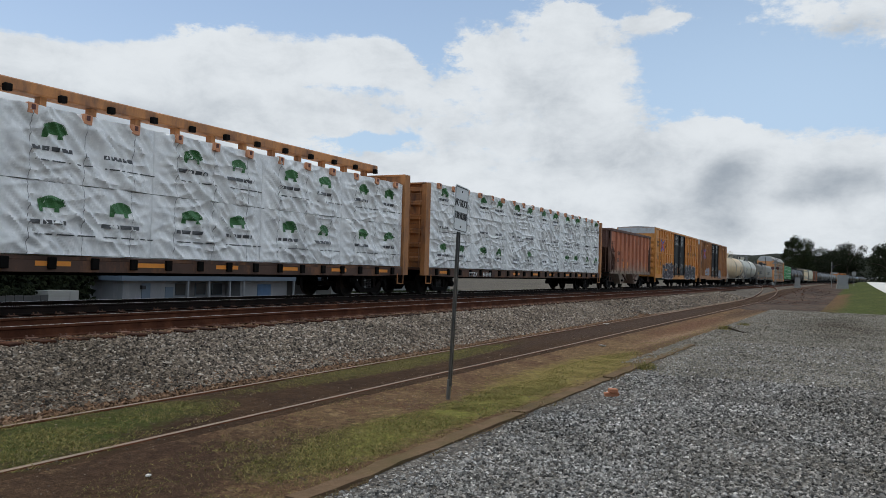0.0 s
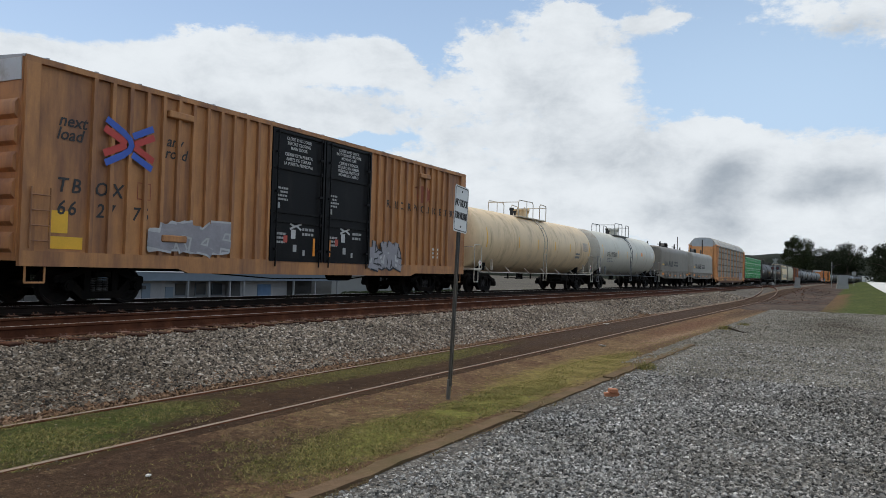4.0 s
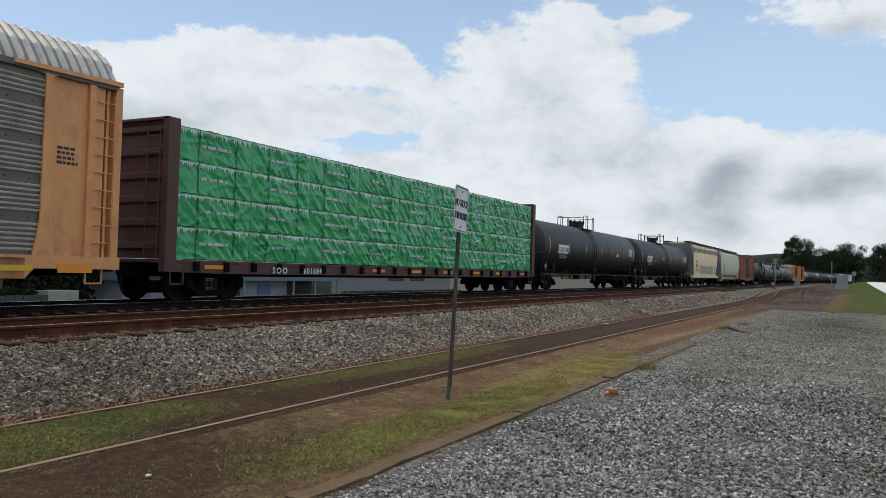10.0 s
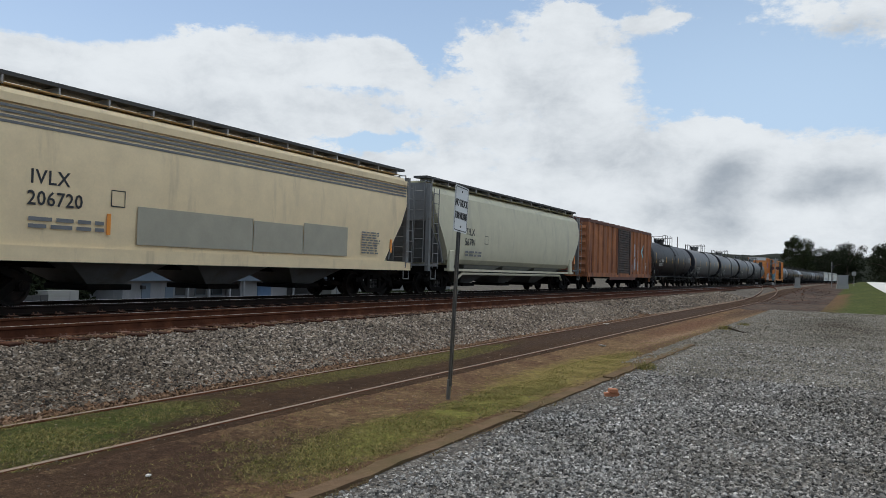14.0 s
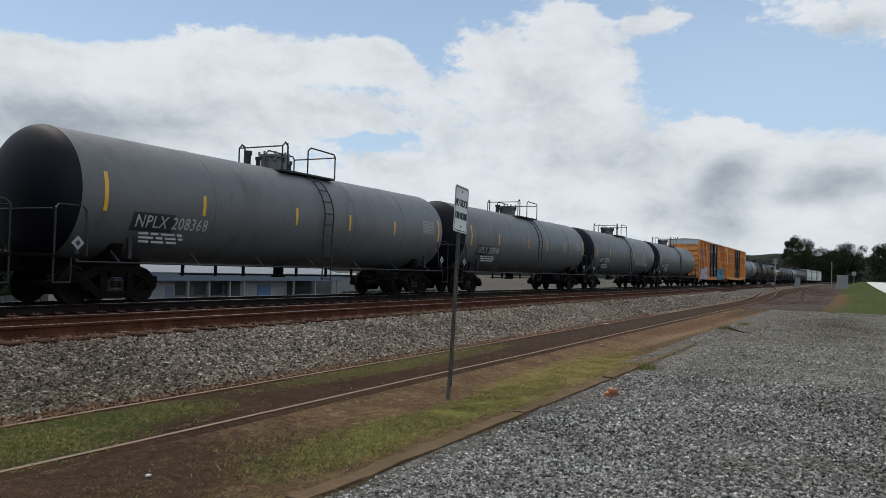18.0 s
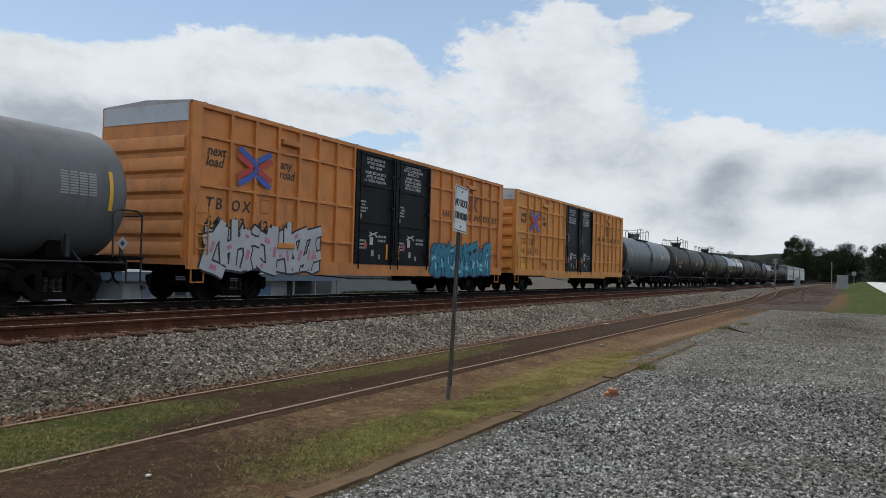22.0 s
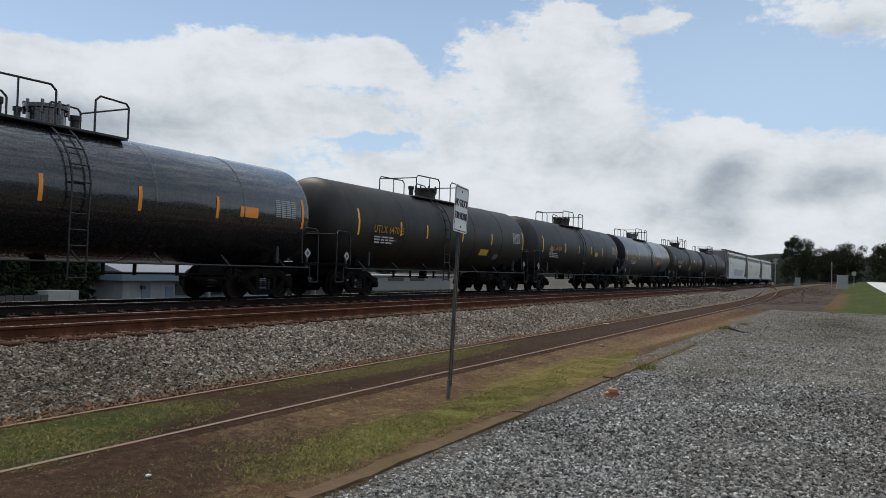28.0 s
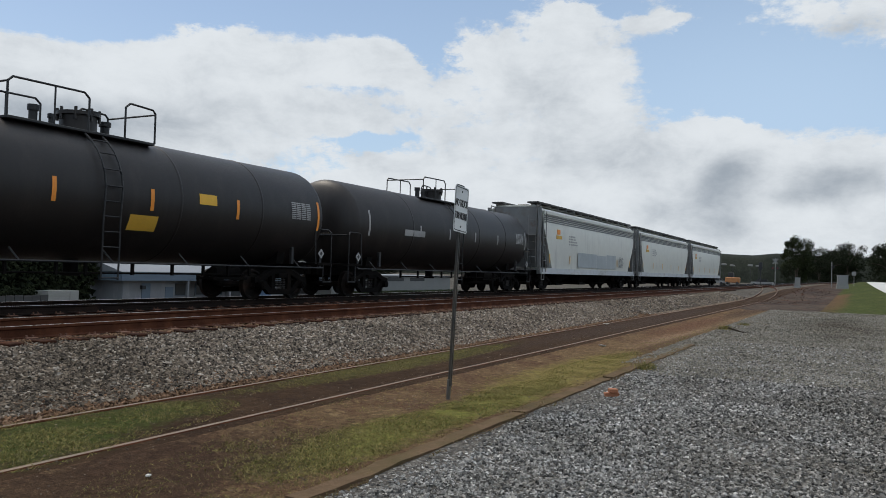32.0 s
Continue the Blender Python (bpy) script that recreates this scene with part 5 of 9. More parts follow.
def truck(parent, x):
    bolster = part("truck", keep("bolster", lambda: to_mesh("truck", bevelled(box(box(B(), -0.2, 0.2, -1.16, 1.16, 0.60, 0.74), -0.3, 0.3, -0.4, 0.4, 0.5, 0.82), 0.02), IRON)), None, parent,
                   "two-axle freight truck, black with brake dust", at=(x, 0, 0))
    for s in (-1, 1):
        for w in (-1, 1):
            part("wheel", keep("wheel", wheel_mesh), None, bolster, at=pose(w * 0.89, s * 0.755, 0.42, 0, 0, 0 if s < 0 else 180))
        part("side_frame", keep("side_frame", side_frame_mesh), None, bolster, at=pose(0, s * 1.02, 0, 0, 0, 0 if s < 0 else 180))
        tagged(part("spring_nest", keep("springs", spring_mesh), None, bolster, at=(0, s * 1.0, 0)), kind="stuff")
        part("axle", keep("axle", lambda: to_mesh("axle", cyl(B(), (0, -1.0, 0.42), (0, 1.0, 0.42), 0.085, 10), WHEEL)), None, bolster, at=(s * 0.89, 0, 0))
    return bolster


def coupler_mesh():
    bm = B()
    box(bm, -1.0, -0.32, -0.09, 0.09, 0.78, 0.95)
    prism(bm, [(-0.36, -0.12), (-0.30, 0.13), (-0.1, 0.17), (0.0, 0.10), (-0.06, 0.02), (-0.06, -0.06), (0.0, -0.13), (-0.12, -0.17), (-0.3, -0.14)], "z", 0.72, 1.02)
    pipe(bm, [(-0.5, -0.5, 0.8), (-0.25, -0.35, 0.52), (0.0, -0.2, 0.45)], 0.025, 6)
    return to_mesh("coupler", bm, IRON)


def start(name, label, length, trucks_in, group="train of freight cars"):
    root = tagged(new(name), label, "freight car", group)
    for s in (-1, 1):
        truck(root, s * (length / 2 - trucks_in))
        part("coupler", keep("coupler", coupler_mesh), None, root, at=pose(s * length / 2, 0, 0, 0, 0, 0 if s > 0 else 180))
    return root


def ladder(parent, name, x, y, z0, z1, w, material, rungs, axis="x", r=0.016):
    bm = B()
    for s in (-1, 1):
        p = (x + s * w / 2, y) if axis == "x" else (x, y + s * w / 2)
        pipe(bm, [(*p, z0), (*p, z1)], r * 1.2, 6)
    for i in range(rungs):
        z = z0 + (z1 - z0) * (i + 0.5) / rungs
        a, b = ((x - w / 2, y, z), (x + w / 2, y, z)) if axis == "x" else ((x, y - w / 2, z), (x, y + w / 2, z))
        pipe(bm, [a, b], r, 6)
    return part(name, bm, material, parent)


def grab_irons(parent, x, y, zs, w, material):
    for z in zs:
        part("grab_iron", pipe(B(), [(x - w / 2, y + 0.06, z), (x - w / 2, y - 0.03, z), (x + w / 2, y - 0.03, z), (x + w / 2, y + 0.06, z)], 0.016, 6), material, parent)


def stirrup(parent, x, y, z, material, w=0.38, h=0.3):
    part("sill_step", pipe(B(), [(x - w / 2, y, z + 0.05), (x - w / 2, y, z - h), (x + w / 2, y, z - h), (x + w / 2, y, z + 0.05)], 0.022, 6), material, parent)


def words(parent, text, x, z, y, size, material, slant=0.0, width=1.0, spacing=1.0, name="lettering"):
    return part(name, lettering(text, size, material, spacing, slant, width), None, parent, at=(x, y, z))


def small_print(parent, x, z, w, h, lines, y, material, seed, name="data_stencil"):
    return tagged(part(name, bars(B(), x, z, w, h, lines, y, random.Random(seed)), material, parent, smooth=0), kind="stuff")


def graffiti(parent, x0, x1, z0, z1, y, fill, edge, accent, seed, glyphs=None):
    """Spray-painted tags: angular outlined strokes over a ragged patch of colour; no words."""
    rng = random.Random(seed)
    n = glyphs or max(4, int((x1 - x0) / 0.62))
    wide, tall = (x1 - x0) / n, z1 - z0
    bmo, bmf, bma = B(), B(), B()
    # a ragged cloud of the fill colour behind the strokes
    pts = [(x0 + (x1 - x0) * k / (2 * n), z0 + tall * (0.10 * rng.random())) for k in range(2 * n + 1)]
    pts += [(x1 - (x1 - x0) * k / (3 * n), z1 - tall * (0.05 + 0.33 * rng.random() + 0.25 * max(0.0, abs(k / (3 * n) - 0.5) - 0.3))) for k in range(3 * n + 1)]
    prism(bmf, pts, "y", y - 0.003, y)
    for k in range(len(pts)):
        ribbon(bmo, [pts[k], pts[(k + 1) % len(pts)]], 0.06, y - 0.005)
    for i in range(n):
        cx = x0 + wide * (i + 0.5)
        for k in range(4):
            u, v = rng.uniform(-0.55, 0.55), rng.uniform(-0.55, 0.55)
            if k % 2 == 0:
                a, c = (cx + wide * u, z0 + tall * rng.uniform(0.02, 0.2)), (cx + wide * v, z1 - tall * rng.uniform(0.0, 0.25))
            else:
                zz = z0 + tall * rng.uniform(0.15, 0.85)
                a, c = (cx - wide * 0.55, zz), (cx + wide * 0.55, zz + tall * rng.uniform(-0.2, 0.2))
            bend = ((a[0] + c[0]) / 2 + wide * rng.uniform(-0.3, 0.3), (a[1] + c[1]) / 2)
            th = rng.uniform(0.16, 0.27) * wide / 0.62
            d = 0.001 * k + 0.0004 * (i % 3)
            ribbon(bmo, [a, bend, c], th + 0.10, y - 0.008 - d)
            ribbon(bmf, [a, bend, c], th, y - 0.014 - d)
            if rng.random() < 0.55:
                ribbon(bma, [((a[0] + bend[0]) / 2, (a[1] + bend[1]) / 2), bend], th * 0.45, y - 0.020 - d)
    body = tagged(part("graffiti", bmf, fill, parent, "spray-painted graffiti of interlocked angular strokes", smooth=0), kind="stuff")
    tagged(part("outline", bmo, edge, body, smooth=0), kind="stuff")
    tagged(part("highlight", bma, accent, body, smooth=0), kind="stuff")


def scribble(parent, x0, x1, z0, z1, y, paint, seed, loops=6, width=0.045):
    """A thin sprayed scrawl of loops; no words."""
    rng = random.Random(seed)
    bm = B()
    for i in range(loops):
        cx = x0 + (x1 - x0) * (i + 0.5) / loops
        w, hh, p, k = (x1 - x0) / loops, (z1 - z0) / 2, rng.uniform(0, 6), rng.uniform(1.5, 3.0)
        pts = [(cx + w * (0.55 * math.sin(k * u * 4 + p) + (u - 0.5) * 0.7), (z0 + z1) / 2 + hh * math.sin(u * 5.5 + p) * rng.uniform(0.85, 1.0)) for u in [j / 22 for j in range(23)]]
        ribbon(bm, pts, width * rng.uniform(0.7, 1.4), y - 0.0008 * i)
    return tagged(part("graffiti", bm, paint, parent, smooth=0), kind="stuff")


def placard(parent, x, z, y, s=0.15, red=False):
    p = part("placard", prism(B(), [(0, -s), (s, 0), (0, s), (-s, 0)], "y", y - 0.012, y), WHITE_PAINT if red else DIM_WHITE, parent, "white diamond hazard placard", at=(x, 0, z))
    part("symbol", prism(B(), [(0, -s * 0.45), (s * 0.45, 0), (0, s * 0.45), (-s * 0.45, 0)], "y", y - 0.015, y - 0.012), RED_PAINT if red else BLACK_PAINT, p)


# ---- tank cars ----
def tank_car(length, label, paint, pipes, R=1.47, zc=2.42, text="", text_mat=None, text_x=0.13, text_size=0.36, plate=False, stripe=YELLOW_TAPE, stripes=(0.075, 0.293, 0.443, 0.592, 0.74, 0.95), stripe_h=0.5, head=None, band=None,
             rail_span=(0.37, 0.60), ladder_at=0.495, man_at=0.50, text_dz=-0.24, seed=1, panel=True, red=False, hot=False, yellow=(), pale_end=False, ribs=(0.26, 0.62, 0.8), dome=True):
    rng = random.Random(seed)
    root = start("tank_car", label, length, 2.35)
    half = length / 2 - 0.46
    depth = 0.62
    prof = []
    for i in range(9):
        a = i / 8 * math.pi / 2
        prof.append((-half + depth * (1 - math.sin(a)), max(0.02, R * math.cos(a))))
    prof = sorted(prof)
    full = prof + [(-x, r) for x, r in reversed(prof)]
    tank = part("tank", lathe_x(B(), full, zc, 56), paint, root)
    X = lambda u: -half + 2 * half * u
    for u in ribs:
        part("weld_band", weld(X(u), R, zc), paint, tank)
    # near head only, recoloured: shade on the dark heads, soiling on the off-white
    if head:
        bm = B()
        rings = [ring(bm, (x - 0.006, 0, zc), (1, 0, 0), r + 0.005, 56) for x, r in prof]
        part("head", skin(bm, rings, caps=True), head, tank, "tank head coloured darker than the shell, with shade and soiling")
    if band:
        u0, u1, m = band
        bm = B()
        rings = [ring(bm, (X(u), 0, zc), (1, 0, 0), R + 0.006, 56) for u in (u0, u1)]
        part("spill_stain", skin(bm, rings, caps=False), m, tank, "dark spill stain down the shell")
    # underframe
    for s in (-1, 1):
        bm = box(B(), *sorted((s * (half - 3.2), s * (length / 2 - 0.35))), -0.33, 0.33, 0.70, 1.04)
        part("stub_sill", bevelled(bm, 0.02), IRON, root)
        bx = s * (length / 2 - 2.35)
        bm = prism(B(), [(-1.0, 1.02), (1.0, 1.02), (1.05, 1.36), (0.6, 1.10), (-0.6, 1.10), (-1.05, 1.36)], "x", bx - 0.16, bx + 0.16)
        part("saddle", bm, IRON, root)
        part("bolster_post", bevelled(box(B(), bx - 0.05, bx + 0.05, -1.47, -1.38, 1.02, 1.50), 0.01), pipes, root, "upright strap from the bolster to the shell")
        ex = s * (length / 2 - 0.42)
        part("end_platform", bevelled(box(B(), *sorted((ex, ex - s * 0.75)), -1.48, 1.48, 1.0, 1.09), 0.012), pipes if pale_end else IRON, root, "end walkway plate")
        for y in (-1.46, 1.46):
            part("handrail", pipe(B(), [(ex - s * 0.06, y, 1.05), (ex - s * 0.06, y, 2.0), (ex - s * 0.16, y * 0.97, 2.1), (ex - s * 0.72, y * 0.97, 2.1), (ex - s * 0.82, y * 0.97, 2.0), (ex - s * 0.82, y, 1.05)], 0.022, 6), pipes, root)
            stirrup(root, ex - s * 0.25, y, 1.0, pipes, 0.4, 0.5)
        part("end_rail", pipe(B(), [(ex - s * 0.03, -1.4, 2.0), (ex - s * 0.03, 1.4, 2.0)], 0.02, 6), pipes, root)
    for y in (-1.5, 1.5):
        rl = part("side_rail", pipe(B(), [(-half + 0.5, y, 0.93), (half - 0.5, y, 0.93)], 0.024, 6), pipes, root, "safety rail along the foot of the tank")
        for i in range(7):
            xx = -half + 1.6 + (2 * half - 3.2) * i / 6
            part("bracket", pipe(B(), [(xx, y, 0.93), (xx - 0.06, y * 0.84, 1.18)], 0.022, 6), pipes, rl)
    # bottom outlet and brake gear
    bm = B()
    cyl(bm, (0.1, 0, zc - R - 0.28), (0.1, 0, zc - R + 0.1), 0.16, 14)
    cyl(bm, (0.1, 0, zc - R - 0.34), (0.1, 0, zc - R - 0.28), 0.22, 14)
    part("outlet_valve", bm, IRON, root)
    bm = B()
    cyl(bm, (half - 4.3, -0.75, 0.75), (half - 3.4, -0.75, 0.75), 0.16, 12)
    box(bm, half - 4.5, half - 3.2, -0.95, -0.5, 0.55, 0.62)
    part("brake_reservoir", bm, IRON, root)
    part("train_line", pipe(B(), [(-half + 3.4, -1.42, 0.70), (half - 3.4, -1.42, 0.70)], 0.02, 5), IRON, root, "pipe slung under the safety rail")
    for i in range(10):
        xx = -half + 3.5 + (2 * half - 7.0) * (i + rng.uniform(-0.25, 0.25)) / 9
        part("hanger", box(B(), xx - 0.03, xx + 0.03, -1.47, -1.41, 0.66, 0.93), IRON, root)
    # top fittings
    top = zc + R
    x0, x1 = X(rail_span[0]), X(rail_span[1])
    part("top_walkway", bevelled(box(B(), x0, x1, -0.85, 0.85, top - 0.14, top - 0.08), 0.01), pipes, root, "grated platform round the manway")
    xm = X(man_at)
    for y in (-0.83, 0.83):
        part("safety_railing", pipe(B(), [(x0, y, top - 0.1), (x0, y, top + 0.60), (x0 + 0.1, y, top + 0.70), (xm - 0.35, y, top + 0.73), (xm - 0.22, y, top + 0.62), (xm - 0.22, y, top - 0.1)], 0.024, 6), pipes, root)
        part("safety_railing", pipe(B(), [(xm + 0.75, y, top - 0.1), (xm + 0.75, y, top + 0.62), (xm + 0.87, y, top + 0.73), (x1 - 0.08, y, top + 0.70), (x1, y, top + 0.62), (x1, y, top - 0.1)], 0.024, 6), pipes, root)
        part("railing_post", pipe(B(), [((x0 + xm) / 2, y, top - 0.1), ((x0 + xm) / 2, y, top + 0.71)], 0.02, 6), pipes, root)
    for x in (x0, x1):
        part("end_railing", pipe(B(), [(x, -0.83, top + 0.60), (x, 0.83, top + 0.60)], 0.022, 6), pipes, root)
    bm = B()
    cyl(bm, (xm + 0.15, 0, top - 0.1), (xm + 0.15, 0, top + 0.34), 0.40, 22)
    cyl(bm, (xm + 0.15, 0, top + 0.34), (xm + 0.15, 0, top + 0.42), 0.47, 22)
    for i in range(8):
        a = i * math.tau / 8
        cyl(bm, (xm + 0.15 + 0.44 * math.cos(a), 0.44 * math.sin(a), top + 0.22), (xm + 0.15 + 0.44 * math.cos(a), 0.44 * math.sin(a), top + 0.5), 0.035, 6)
    part("manway", bm, paint if dome else pipes, root, "bolted manway cover on the tank top")
    for dx, r, h in ((-0.9, 0.12, 0.42), (0.95, 0.14, 0.36), (-0.45, 0.09, 0.3)):
        bm = cyl(B(), (xm + dx, 0.1, top - 0.08), (xm + dx, 0.1, top + h * 0.7), r * 0.75, 12)
        cyl(bm, (xm + dx, 0.1, top + h * 0.7), (xm + dx, 0.1, top + h), r, 12)
        part("valve", bm, BLACK_PIPE, root)
    # side ladder, following the shell
    lx = X(ladder_at)
    bm = B()
    curve = [(-R * 1.04 * math.sin(a) - 0.04, zc + R * 1.04 * math.cos(a)) for a in [radians(d) for d in range(30, 96, 11)]] + [(-1.52, zc - 0.6), (-1.52, 0.95), (-1.5, 0.55)]
    for s in (-0.22, 0.22):
        tube(bm, [(lx + s, y, z) for y, z in curve], 0.022, 6)
    steps = [(-1.52 if z < zc else -R - 0.06, z) for z in [0.6 + i * 0.33 for i in range(7)]]
    steps += [(-R * 1.04 * math.sin(radians(a)) - 0.04, zc + R * 1.04 * math.cos(radians(a))) for a in (40, 55, 70, 84)]
    ldr = part("ladder", bm, pipes, root)
    rung = keep("rung" + pipes.name, lambda: to_mesh("rung", pipe(B(), [(-0.22, 0, 0), (0.22, 0, 0)], 0.018, 6), pipes))
    for yy, z in steps:
        part("rung", rung, None, ldr, at=(lx, yy, z))
    # markings lie on the shell
    for i, u in enumerate(stripes):
        end = i in (0, len(stripes) - 1)
        h = 0.85 if end else stripe_h
        part("reflective_strip", wrap_patch(X(u) - 0.05, X(u) + 0.05, zc - h / 2 + (0.05 if end else -0.03), h, R, zc), stripe, tank)
    if text:
        words_on_tank(tank, text, X(text_x), zc + text_dz, R, zc, text_size, text_mat, plate)
        small_print(tank, X(text_x), zc + text_dz - 0.38, 1.5, 0.28, 3, -R * 1.0 - 0.012, DIM_WHITE if text_mat is not BLACK_PAINT else GREY_PIPE, seed)
    if panel:
        m = DIM_WHITE if text_mat is not BLACK_PAINT else WHITE_PAINT
        part("data_panel", wrap_patch(X(0.905) - 0.45, X(0.905) + 0.45, zc - 0.1, 0.5, R, zc, True), m, tank, "stencilled data panel of small writing", smooth=0)["kind"] = "stuff"
    for u, dz, w, h, m in yellow:
        part("warning_label", wrap_patch(X(u), X(u) + w, zc + dz, h, R, zc), m, tank)
    for s in (-1, 1):
        placard(root, s * (half - 0.55), 1.32 if s < 0 else 1.36, -1.47, red=red)
        part("placard_holder", box(B(), s * (half - 0.55) - 0.05, s * (half - 0.55) + 0.05, -1.46, -1.43, 0.95, 1.3), pipes, root)
    if hot:
        words_on_tank(tank, "HOT", X(0.875), zc + 0.48, R, zc, 0.24, DIM_WHITE, False)
    return root


def weld(x, R, zc):
    bm = B()
    return skin(bm, [ring(bm, (x + d, 0, zc), (1, 0, 0), R + e, 56) for d, e in ((-0.04, 0.001), (-0.02, 0.012), (0.02, 0.012), (0.04, 0.001))], False)


def on_shell(z, R, zc, out=0.01):
    d = max(-R * 0.98, min(R * 0.98, z - zc))
    return -math.sqrt(R * R - d * d) - out


def wrap_patch(x0, x1, z0, h, R, zc, written=False):
    """A patch on the near side of the shell; written: rows of small bars."""
    bm = B()
    rows = 9 if written else 4
    for i in range(rows):
        a, b = z0 + h * i / rows, z0 + h * (i + (0.62 if written else 1)) / rows
        cells = [(x0, x1)]
        if written:
            n = 4
            cells = [(x0 + (x1 - x0) * k / n, x0 + (x1 - x0) * (k + 0.86) / n) for k in range(n)]
        for xa, xb in cells:
            v = [bm.verts.new((xx, on_shell(zz, R, zc), zz)) for xx, zz in ((xa, a), (xb, a), (xb, b), (xa, b))]
            bm.faces.new(v)
    return bm


def words_on_tank(parent, text, x, z, R, zc, size, material, plate):
    me = lettering(text, size, material, 1.08, 0, 0.9).copy()
    for v in me.vertices:
        zz = z + v.co.z
        v.co.y = on_shell(zz, R, zc, 0.018)
    ob = part("lettering", me, None, parent, at=(x, 0, z))
    if plate:
        w = max(v.co.x for v in me.vertices)
        part("plate", wrap_patch(x - 0.06, x + w + 0.06, z - 0.1, size * 0.75 + 0.2, R, zc), WHITE_PAINT if material is BLACK_PAINT else BLACK_PAINT, parent, "painted panel behind the lettering")
    return ob


